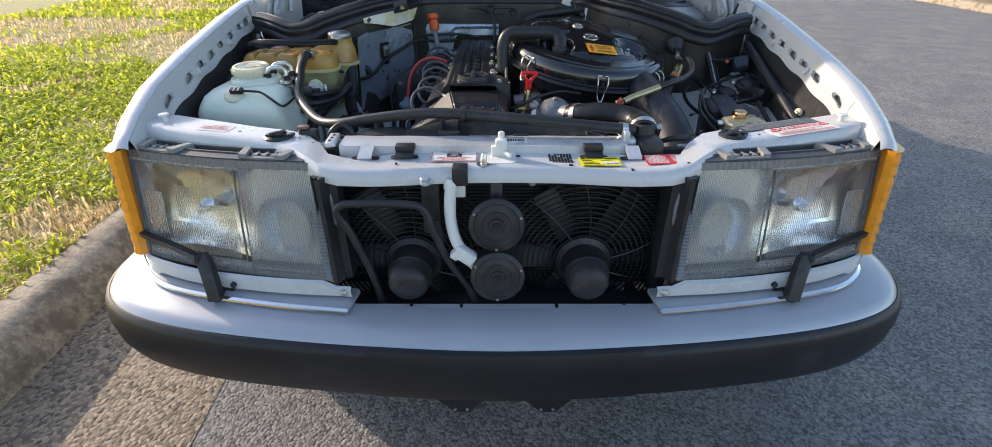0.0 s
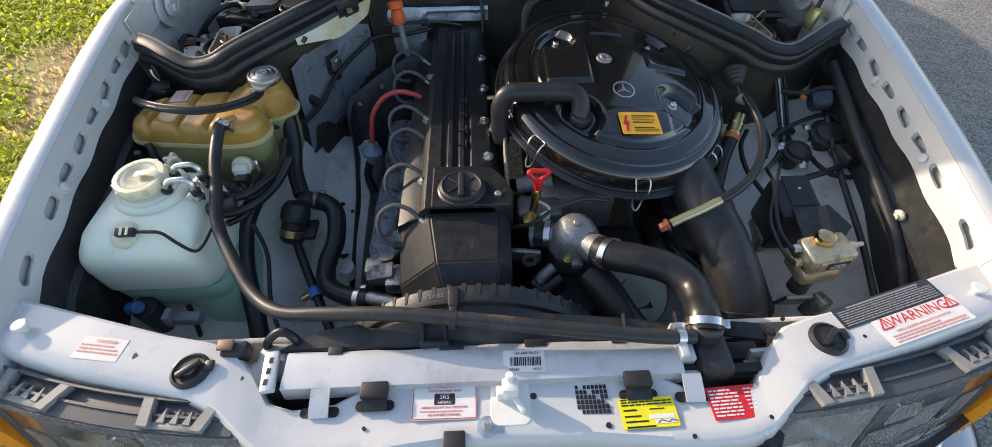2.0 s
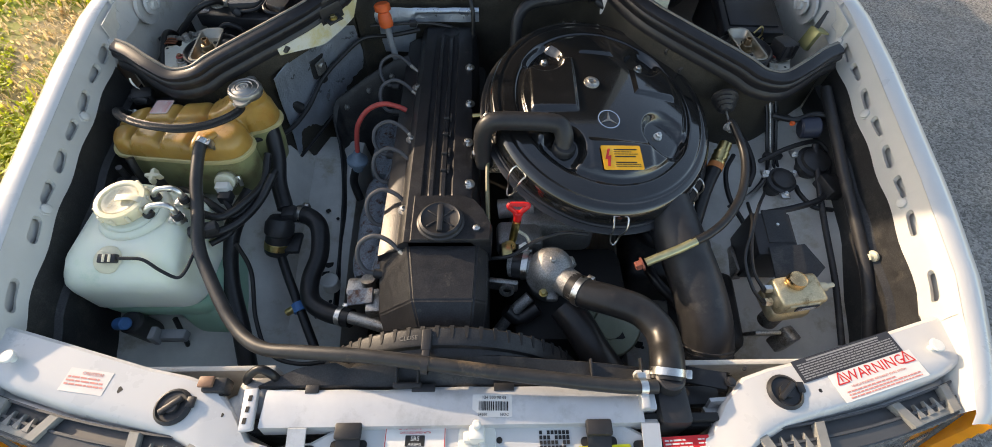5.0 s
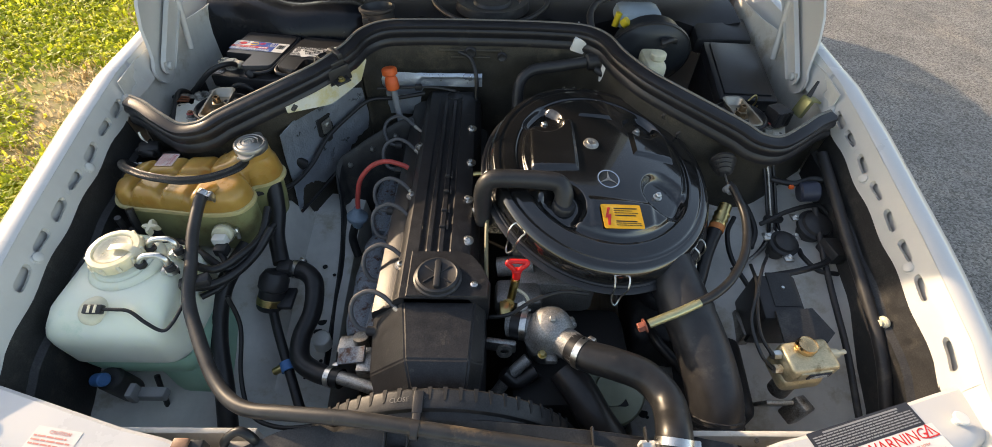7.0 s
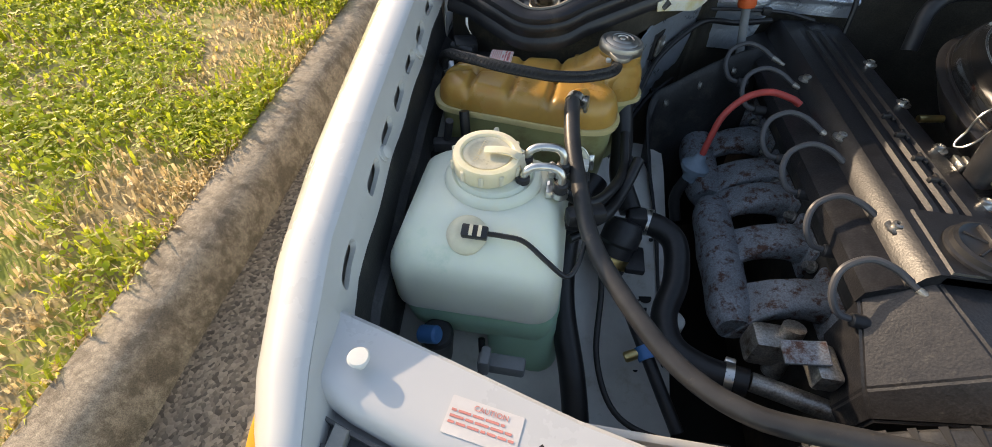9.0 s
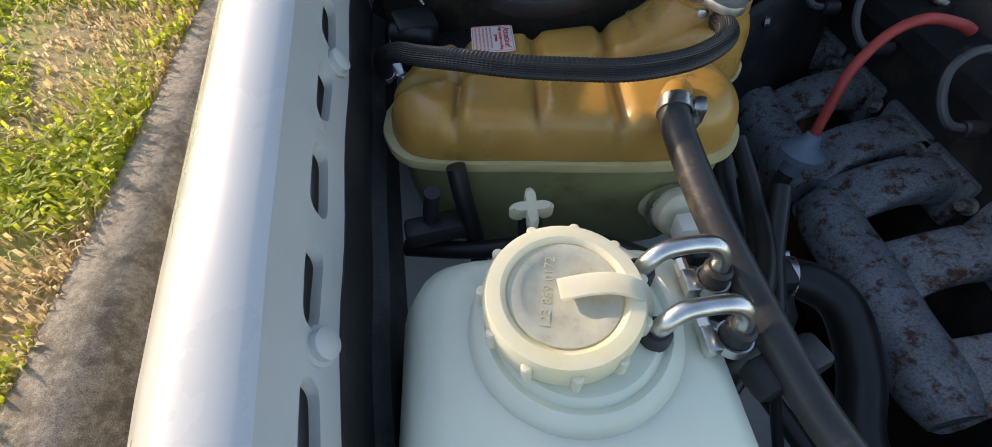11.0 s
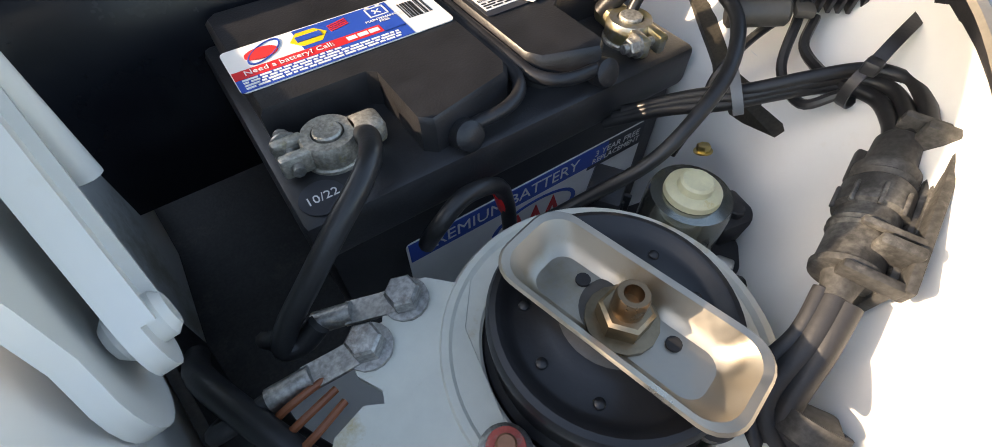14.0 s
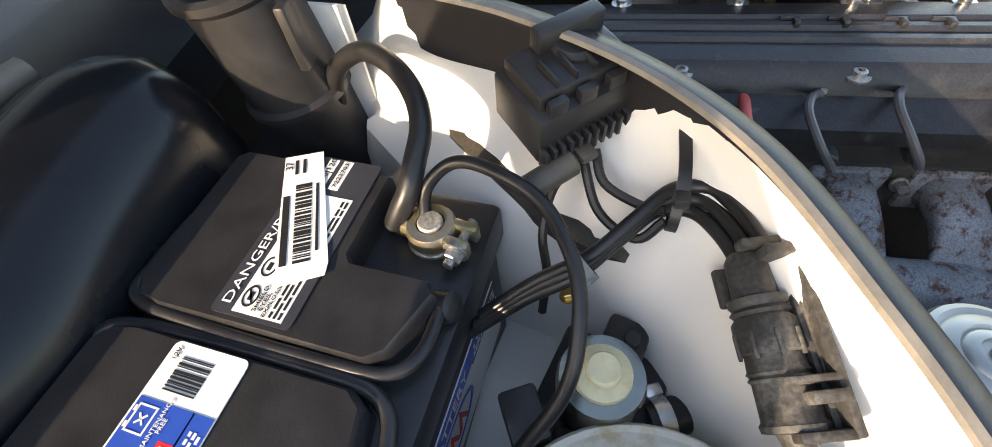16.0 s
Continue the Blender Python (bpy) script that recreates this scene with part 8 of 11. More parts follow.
def expansion_tank():
    t = thing("expansion_tank", (-0.57, 1.44, 0.74), "amber translucent coolant tank with ribbed cells and steel cap", "coolant tank")
    outline = [(-0.722, 1.452), (-0.722, 1.425), (-0.708, 1.398), (-0.68, 1.387), (-0.62, 1.380), (-0.56, 1.373), (-0.51, 1.370), (-0.470, 1.378), (-0.452, 1.402), (-0.452, 1.430), (-0.464, 1.450), (-0.440, 1.462), (-0.418, 1.482), (-0.420, 1.512), (-0.445, 1.530),
               (-0.478, 1.530), (-0.510, 1.520), (-0.550, 1.516), (-0.60, 1.511), (-0.66, 1.505), (-0.702, 1.490)]
    loop = smooth_path([Vector((x, y, 0)) for x, y in outline] + [Vector((*outline[0], 0))], 13)[:-1]
    c = Vector((-0.555, 1.437, 0))

    def top(x, y, k):
        z = 0.863 + 0.037 * (1 - k ** 11) ** 0.5
        for gx, w in ((-0.666, 0.0055), (-0.606, 0.0055), (-0.546, 0.0055)):
            z -= 0.0085 * math.exp(-((x - gx - 0.08 * (y - 1.44)) / w) ** 2)
        z -= 0.008 * math.exp(-((y - 1.452 - 0.06 * (x + 0.55)) / 0.0055) ** 2)
        z -= 0.020 * math.exp(-(math.hypot(x + 0.545, y - 1.451) / 0.012) ** 3)
        d = math.hypot(x + 0.459, y - 1.496)
        z += 0.026 * (1 - min(1.0, max(0.0, (d - 0.030) / 0.055))) ** 1.6 * min(1.0, max(0.0, (y - 1.449) / 0.012))
        return z

    bm = B()
    n = len(loop)
    rings = []
    K = 74
    for i in range(1, K + 1):
        k = (i / K) ** 0.7
        rings.append([bm.verts.new((c.x + (p.x - c.x) * k, c.y + (p.y - c.y) * k, top(c.x + (p.x - c.x) * k, c.y + (p.y - c.y) * k, k))) for p in loop])
    mid = bm.verts.new((c.x, c.y, top(c.x, c.y, 0)))
    for j in range(n):
        bm.faces.new((mid, rings[0][j], rings[0][(j + 1) % n]))
    rings.append([bm.verts.new((p.x, p.y, 0.856)) for p in loop])
    for a, b in zip(rings, rings[1:]):
        for j in range(n):
            q = (j + 1) % n
            bm.faces.new((a[j], b[j], b[q], a[q]))
    part("upper_shell", bm, TANK_AMBER, t, "amber upper shell with moulded cells", angle=80)

    def scaled(k, z):
        return [Vector((c.x + (p.x - c.x) * k, c.y + (p.y - c.y) * k, z)) for p in loop]
    bm = B()
    loft(bm, [scaled(0.98, 0.851), scaled(1.045, 0.852), scaled(1.05, 0.856), scaled(1.045, 0.860), scaled(0.98, 0.861)])
    part("seam", bm, M("pale_seam_plastic", (0.60, 0.50, 0.25), 0.35, sss=0.3, var=0.1), t, "pale welded seam")
    bm = B()
    loft(bm, [scaled(0.84, 0.745), scaled(0.92, 0.76), scaled(0.96, 0.80), scaled(0.98, 0.852)])
    part("lower_shell", bm, TANK_LOWER, t, "darker lower shell")
    # neck and pressed steel cap
    d = Vector((0.05, -0.02, 1)).normalized()
    m = along((-0.459, 1.496, 0.895), d)
    bm = B()
    lathe(bm, [(0.046, -0.030), (0.041, 0.0), (0.035, 0.014), (0.033, 0.032), (0, 0.034)], m, 40)
    part("neck", bm, TANK_AMBER, t)
    bm = B()
    lathe(bm, [(0.030, 0.028), (0.0345, 0.029), (0.0365, 0.034), (0.0365, 0.041), (0.0345, 0.045), (0.031, 0.0465), (0.0275, 0.0455), (0.0255, 0.0475), (0.019, 0.049), (0.017, 0.0475), (0.0145, 0.0495), (0.010, 0.050), (0.009, 0.048), (0.005, 0.048), (0.004, 0.050), (0, 0.050)], m @ Matrix.Diagonal((0.9, 0.9, 1, 1)), 56)
    for a in (CAP_TURN, CAP_TURN + 180):
        q = pose(0, 0, 0, 0, 0, a)
        prism(bm, [(0.030, -0.020), (0.043, -0.013), (0.050, -0.007), (0.0515, 0.0), (0.050, 0.007), (0.043, 0.013), (0.030, 0.020)], 0.006, m @ Matrix.Diagonal((0.9, 0.9, 1, 1)) @ q @ Matrix.Translation((0, 0, 0.033)), 0.002)
    cp = part("cap", bm, M("stamped_steel_cap", (0.40, 0.39, 0.365), 0.46, metal=1.0, var=0.1, scale=60, rough_var=0.3), t, "stamped steel pressure cap with two ears")
    bm = B()
    cyl(bm, m @ Vector((0, 0, 0.048)), m @ Vector((0, 0, 0.0505)), 0.003, seg=8)
    part("rivet", bm, DULL_STEEL, cp)
    # pressure warning label
    ml = frame_of((-0.636, 1.4855, 0.9003), (0.0, -1, 0.03), (1, 0, 0.0))
    lab = part("pressure_label", prism(B(), rr(0.042, 0.035, 0.003), 0.0008, ml), LABEL_PINK, t, "pale label with red print", smooth=False)
    wording("Attention!", 0.0080, ml @ Matrix.Translation((0, 0.0118, 0.0007)), lab, INK_RED)
    wording("High pressure cooling", 0.0042, ml @ Matrix.Translation((0, 0.0068, 0.0007)), lab, INK_RED)
    wording("system", 0.0042, ml @ Matrix.Translation((0, 0.0030, 0.0007)), lab, INK_RED)
    bars(textlines(-0.0185, 0.0185, -0.0152, 0.0002, 5, 0.0014, random.Random(4)), ml @ Matrix.Translation((0, 0, 0.0005)), lab, INK_PINK)
    bm = B()
    for x, y, w, h in ((0, 0.0163, 0.040, 0.0006), (0, -0.0163, 0.040, 0.0006), (0.0197, 0, 0.0006, 0.032), (-0.0197, 0, 0.0006, 0.032)):
        box(bm, (x, y, 0.0009), (w, h, 0.0003), 0, ml)
    part("border", bm, INK_PINK, lab, smooth=False)
    # embossed words
    amb = bpy.data.materials["amber_tank_plastic"]
    for txt, x, y, size in (("Vor", -0.507, 1.486, 0.014), ("überdruck", -0.520, 1.484, 0.009), ("sicht", -0.493, 1.430, 0.014), ("Kühlsystem", -0.507, 1.425, 0.009)):
        e = 0.006
        gx, gy = (top(x + e, y, 0.6) - top(x - e, y, 0.6)) / (2 * e), (top(x, y + e, 0.6) - top(x, y - e, 0.6)) / (2 * e)
        wording(txt, size, frame_of((x, y, top(x, y, 0.6) + 0.0006), (0.0, -1, -gy), (1, 0, gx)), t, amb, lift=0.0, name="embossing")
    # outlets in front: the clamp stub and the level switch
    bm = B()
    tube(bm, [(-0.505, 1.405, 0.895), (-0.512, 1.392, 0.900), (-0.517, 1.378, 0.900)], 0.011, 14)
    part("stub", bm, TANK_AMBER, t)
    bm = B()
    cyl(bm, (-0.51, 1.395, 0.80), (-0.500, 1.345, 0.822), 0.019, seg=22, bevel=0.003)
    sw = part("level_switch", bm, IVORY, t, "ivory level switch")
    bm = B()
    box(bm, (-0.497, 1.333, 0.822), (0.026, 0.018, 0.022), 0.003)
    part("switch_plug", bm, WHITE_PLASTIC, sw)
    bm = B()
    clamp(bm, (-0.503, 1.36, 0.815), (0.1, -0.5, 0.2), 0.020, 0.008)
    part("switch_clip", bm, STEEL, sw)
    bm = B()
    box(bm, (-0.492, 1.318, 0.812), (0.024, 0.022, 0.02), 0.003)
    part("switch_boot", bm, BLACK_PLASTIC, sw)
    bm = B()
    tube(bm, [(-0.492, 1.31, 0.81), (-0.478, 1.29, 0.80), (-0.47, 1.25, 0.79), (-0.50, 1.22, 0.79)], 0.006, 10)
    part("switch_lead", bm, HOSE, sw)


expansion_tank()


def woven(points, r, n, pitch):
    """A hose with a woven cover: strands crossing over and under all round it."""
    path = smooth_path(points, 40)
    dense = [path[0]]
    for p in path[1:]:
        if (p - dense[-1]).length > 0.0007:
            dense.append(p)
    bm, rings, run = B(), [], 0.0
    side = Vector((0, 0, 1))
    for i, p in enumerate(dense):
        d = (dense[min(i + 1, len(dense) - 1)] - dense[max(i - 1, 0)]).normalized()
        side = (side - d * side.dot(d)).normalized()
        other = d.cross(side)
        run += (p - dense[i - 1]).length if i else 0.0
        ring = []
        for k in range(8 * n):
            a = 2 * math.pi * k / (8 * n)
            h = math.sin(n * a + 2 * math.pi * run / pitch) * math.sin(n * a - 2 * math.pi * run / pitch)
            ring.append(p + (side * math.cos(a) + other * math.sin(a)) * (r + 0.0005 * h))
        rings.append(ring)
    return loft(bm, rings)


h = thing("braided_hose", (-0.735, 1.515, 0.875), "braided black hose curving over the coolant tank", "hose")
part("woven_cover", woven([(-0.735, 1.510, 0.860), (-0.729, 1.488, 0.888), (-0.712, 1.462, 0.908), (-0.692, 1.440, 0.917), (-0.662, 1.420, 0.924), (-0.628, 1.404, 0.927), (-0.590, 1.393, 0.929), (-0.550, 1.388, 0.929), (-0.508, 1.397, 0.928), (-0.477, 1.418, 0.926), (-0.463, 1.442, 0.922), (-0.461, 1.468, 0.917)], 0.0076, 16, 0.0062), BRAID, h, angle=60)
for a, d in (((-0.735, 1.510, 0.860), (0.006, -0.022, 0.028)), ((-0.461, 1.468, 0.917), (0.002, 0.026, -0.005))):
    part("end_clamp", clamp(B(), a, d, 0.0082, 0.010), STEEL, h, "steel clamp at the hose end")
hose("vent_stub", [(-0.672, 1.372, 0.868), (-0.668, 1.362, 0.84), (-0.662, 1.355, 0.80), (-0.66, 1.35, 0.76)], 0.0075, HOSE, "short black hose in front of the coolant tank", 12)
for k, (pts, r) in enumerate((([(-0.72, 1.36, 0.79), (-0.66, 1.345, 0.80), (-0.58, 1.335, 0.815), (-0.52, 1.30, 0.82), (-0.47, 1.28, 0.80), (-0.44, 1.33, 0.80), (-0.42, 1.40, 0.80)], 0.0075),
                              ([(-0.53, 1.235, 0.845), (-0.52, 1.225, 0.82), (-0.49, 1.235, 0.805), (-0.455, 1.265, 0.80), (-0.43, 1.32, 0.80), (-0.41, 1.37, 0.82)], 0.0085),
                              ([(-0.53, 1.27, 0.86), (-0.515, 1.262, 0.835), (-0.48, 1.262, 0.82), (-0.45, 1.30, 0.815), (-0.43, 1.36, 0.81), (-0.43, 1.42, 0.83)], 0.0075),
                              ([(-0.46, 1.23, 0.78), (-0.445, 1.20, 0.72), (-0.44, 1.13, 0.66), (-0.41, 1.07, 0.63), (-0.35, 1.045, 0.63), (-0.27, 1.045, 0.64)], 0.0042))):
    hose("cooling_line", pts, r, HOSE, "black rubber line looping between the tanks", 12)
bm = B()
box(bm, (-0.487, 1.215, 0.842), (0.05, 0.022, 0.02), 0.005, rot=(0, 0, 20))
solid("hose_bracket", bm, BLACK_PLASTIC, "black plastic hose holder beside the washer tank", "bracket")
bm = B()
tube(bm, [(-0.70, 1.365, 0.80), (-0.69, 1.355, 0.86)], 0.006, 10, 1)
box(bm, (-0.692, 1.358, 0.815), (0.05, 0.02, 0.018), 0.004, rot=(0, 0, 10))
solid("line_clip", bm, BLACK_PLASTIC, "black line clip between the tanks", "clip")
bm = B()
box(bm, (-0.565, 1.075, 0.70), (0.06, 0.02, 0.02), 0.004)
box(bm, (-0.585, 1.07, 0.712), (0.012, 0.025, 0.03), 0.003)
solid("bulb_holder", bm, GREY_PLASTIC, "grey plastic holder behind the headlamp", "holder")
bm = B()
sweep(bm, smooth_path([(-0.700, 1.532, 0.936), (-0.699, 1.528, 0.928), (-0.696, 1.527, 0.920), (-0.693, 1.529, 0.912)], 5), [(-0.0018, -0.0006), (0.0018, -0.0006), (0.0018, 0.0006), (-0.0018, 0.0006)])
solid("bare_strip", bm, WHITE_PLASTIC, "thin pale strip hanging under the seal", "strip")
for x, z in ((-0.705, 0.885), (-0.668, 0.86), (-0.69, 0.84)):
    bm = B()
    box(bm, (x, 1.540, z), (0.04, 0.03, 0.026), 0.006, rot=(10, 5, 20))
    cyl(bm, (x - 0.022, 1.530, z + 0.004), (x + 0.018, 1.522, z), 0.0075, seg=14, bevel=0.002)
    solid("loom_block", bm, BLACK_PLASTIC, "black wiring block in the corner under the seal", "wiring", "wiring blocks")


# ---- rear passenger-side chamber: strut top, battery ----
def strut_top(side):
    x0 = CX + side * 0.599
    c = Vector((x0, 1.658, 0.0))
    t = thing("strut_tower", c + Vector((0, 0, 0.78)), "white strut tower with rubber mount and pressed metal stop", "strut tower", "strut towers")

    def W(dx, dy, z):
        return Vector((x0 + side * dx, 1.658 + dy, z))
    bm = B()
    lathe(bm, [(0.0655, 0.884), (0.0655, 0.8915), (0.067, 0.893), (0.080, 0.893), (0.0825, 0.8952), (0.0862, 0.8952), (0.0885, 0.892), (0.0890, 0.87), (0.090, 0.80), (0.092, 0.74), (0.055, 0.74)], Matrix.Translation((x0, 1.656, 0)), 64)
    part("tower", bm, CREAM, t, "cream-white painted tower rim")
    bm = B()
    o = [(0.076, -0.052), (0.097, -0.046), (0.103, -0.038), (0.134, 0.040), (0.137, 0.048), (0.130, 0.055), (0.112, 0.058), (0.104, 0.052), (0.101, 0.058), (0.106, 0.072), (0.103, 0.085), (0.092, 0.092), (0.080, 0.088), (0.072, 0.098), (0.058, 0.101), (0.046, 0.094), (0.036, 0.080), (0.020, 0.083), (0.05, 0.055), (0.070, 0.0)]
    prism(bm, [(p[0] * side, p[1]) for p in o][::side], 0.0042, Matrix.Translation((x0, 1.656, 0.8895)), 0.0012)
    part("tongue", bm, CREAM, t, "flat tongue of the tower")
    for dx, dy in ((0.129, 0.043), (0.094, -0.032)):
        bm = B()
        cyl(bm, W(dx, dy, 0.8925), W(dx, dy, 0.8942), 0.003, seg=10)
        part("drilling", bm, BLACK_DEEP, t)
    bm = B()
    lathe(bm, [(0.0635, 0.880), (0.0635, 0.890), (0.0600, 0.8935), (0.0592, 0.904), (0.0605, 0.910), (0.0622, 0.9145), (0.0622, 0.9185), (0.0605, 0.9215), (0.0575, 0.9225), (0.0545, 0.9210), (0.0520, 0.9175), (0.048, 0.9160), (0.034, 0.9178), (0.031, 0.9195), (0, 0.9200)], Matrix.Translation((x0, 1.658, 0)), 56)
    rub = part("rubber_mount", bm, SATIN_BLACK, t, "black rubber mount with a rolled rim")
    for k in range(9):
        a = radians(40 * k + 10)
        b2 = B()
        lathe(b2, [(0, 0.0022), (0.0015, 0.0020), (0.0027, 0.0010), (0.0030, -0.001), (0, -0.001)], Matrix.Translation((x0 + 0.0435 * math.cos(a), 1.658 + 0.0435 * math.sin(a), 0.9170)), 12)
        part("nub", b2, SATIN_BLACK, rub)
    b2 = B()
    lathe(b2, [(0.0, 0.9235), (0.016, 0.9230), (0.026, 0.9205), (0.030, 0.9185), (0.0, 0.9185)], Matrix.Translation((x0, 1.658, 0)), 36)
    part("core", b2, M("dark_mount_core", (0.11, 0.10, 0.09), 0.45, metal=0.6, var=0.25, scale=60) if "dark_mount_core" not in bpy.data.materials else bpy.data.materials["dark_mount_core"], rub, "dark metal core")
    # dished stop plate with rolled rim
    m = Matrix.Translation((x0 - 0.003, 1.653, 0.9225)) @ pose(0, 0, 0, 0, 0, -85)
    bm = B()
    ol = lambda w, h, r, z: [m @ Vector((u, v, z)) for u, v in rr(w, h, r, 6)]
    loft(bm, [ol(0.090, 0.026, 0.009, 0.0), ol(0.097, 0.032, 0.011, 0.002), ol(0.103, 0.037, 0.012, 0.006), ol(0.115, 0.044, 0.014, 0.0145), ol(0.122, 0.050, 0.015, 0.0155), ol(0.125, 0.052, 0.016, 0.014), ol(0.120, 0.048, 0.015, 0.012), ol(0.101, 0.035, 0.012, -0.001), ol(0.090, 0.026, 0.009, -0.003)], caps=False)
    prism(bm, rr(0.092, 0.028, 0.009, 6), 0.003, m @ Matrix.Translation((0, 0, -0.003)))
    tray = part("stop_plate", bm, TRAY, t, "pressed zinc dish")
    for u in (-0.051, 0.051):
        b2 = B()
        loft(b2, [ring_rr(0, 0, z, w, d, r) for z, w, d, r in ((-0.017, 0.020, 0.026, 0.008), (-0.014, 0.025, 0.033, 0.010), (-0.008, 0.026, 0.035, 0.011), (-0.004, 0.022, 0.030, 0.010))])
        bmesh.ops.transform(b2, matrix=m @ Matrix.Translation((u, 0.0, 0.0)), verts=b2.verts[:])
        part("stop_pad", b2, RUBBER, tray, "rubber pad under the dish end")
    for u in (-0.026, 0.024):
        b2 = B()
        cyl(b2, m @ Vector((u, 0.006, 0.0)), m @ Vector((u, 0.006, 0.0015)), 0.0038, seg=12)
        part("dish_hole", b2, BLACK_DEEP, tray)
    b2 = B()
    hexnut(b2, m @ Vector((0, 0, 0.0)), (0, 0, 1), 0.013, 0.014)
    part("strut_nut", b2, M("oily_nut", (0.26, 0.20, 0.13), 0.35, metal=1.0, var=0.3, scale=60) if "oily_nut" not in bpy.data.materials else bpy.data.materials["oily_nut"], tray, "oily bronze-coloured nut")
    b2 = B()
    q = m @ Vector((0, 0, 0.012))
    lathe(b2, [(0.0078, 0), (0.0078, 0.013), (0.007, 0.0145), (0.0045, 0.0145), (0.0045, 0.006), (0, 0.006)], Matrix.Translation(q), 20)
    part("strut_rod", b2, M("oily_rod", (0.30, 0.20, 0.12), 0.3, metal=1.0, var=0.2), tray, "hollow rod end")
    for k, (dx, dy) in enumerate(((0.077, -0.005), (-0.031, -0.069))):
        b2 = B()
        lathe(b2, [(0, 0.0), (0.0125, 0.0), (0.0128, 0.0025), (0.0105, 0.004), (0, 0.004)], Matrix.Translation(W(dx, dy, 0.8932)), 24)
        cyl(b2, W(dx, dy, 0.896), W(dx, dy, 0.9045), 0.0098, seg=6, bevel=0.0012)
        nut = part("tower_nut", b2, DULL_STEEL, t, "steel flange nut daubed with red paint")
        b2 = B()
        lathe(b2, [(0.0050, 0.0), (0.0090, 0.0), (0.0086, 0.0012), (0.0066, 0.0022), (0.0050, 0.0022), (0.0050, 0.0)], Matrix.Translation(W(dx, dy, 0.9044)), 20)
        part("red_daub", b2, M("red_paint_daub", (0.46, 0.09, 0.07), 0.5, var=0.3, scale=120, stain=(0.34, 0.26, 0.22), stain_at=0.55, stain_scale=90) if "red_paint_daub" not in bpy.data.materials else bpy.data.materials["red_paint_daub"], nut)
        b2 = B()
        cyl(b2, W(dx, dy, 0.903), W(dx, dy, 0.9110), 0.0048, seg=14, bevel=0.001)
        part("stud_end", b2, M("copper_stud", (0.42, 0.20, 0.12), 0.45, metal=0.8, var=0.2, scale=80) if "copper_stud" not in bpy.data.materials else bpy.data.materials["copper_stud"], nut, "copper-brown stud end")
    if side < 0:
        for p, e in ((Vector((-0.676, 1.736, 0.894)), Vector((-0.745, 1.752, 0.885))), (Vector((-0.646, 1.745, 0.894)), Vector((-0.715, 1.788, 0.875)))):
            b2 = B()
            hexnut(b2, p, (-0.1, 0, 1), 0.0095, 0.014)
            bolt = part("earth_bolt", b2, DULL_STEEL, t, "earth strap bolt")
            b2 = B()
            v = (e - p).normalized()
            sweep(b2, [p + Vector((0, 0, 0.003)), p + v * 0.018 + Vector((0, 0, 0.003)), p + v * 0.034 + Vector((0, 0, 0.004))], [(-0.007, -0.0012), (0.007, -0.0012), (0.007, 0.0012), (-0.007, 0.0012)])
            cyl(b2, p + v * 0.03 + Vector((0, 0, 0.004)), p + v * 0.052 + Vector((0, 0, 0.004)), 0.0062, seg=12)
            part("cable_lug", b2, DULL_STEEL, bolt)
            b2 = B()
            tube(b2, [p + v * 0.05 + Vector((0, 0, 0.004)), p + v * 0.08, e + Vector((0, 0.02, -0.03)), e + Vector((0.0, 0.05, -0.1))], 0.005, 10)
            part("earth_cable", b2, RUBBER, bolt)
        for k in range(3):
            b2 = B()
            tube(b2, [(-0.700, 1.722 + 0.008 * k, 0.893), (-0.720, 1.716 + 0.010 * k, 0.897), (-0.735, 1.722 + 0.010 * k, 0.88)], 0.0021, 8)
            part("brown_wire", b2, M("brown_wire", (0.22, 0.07, 0.03), 0.45) if "brown_wire" not in bpy.data.materials else bpy.data.materials["brown_wire"], t, "brown earth wire")
    return t


strut_top(-1)
strut_top(1)


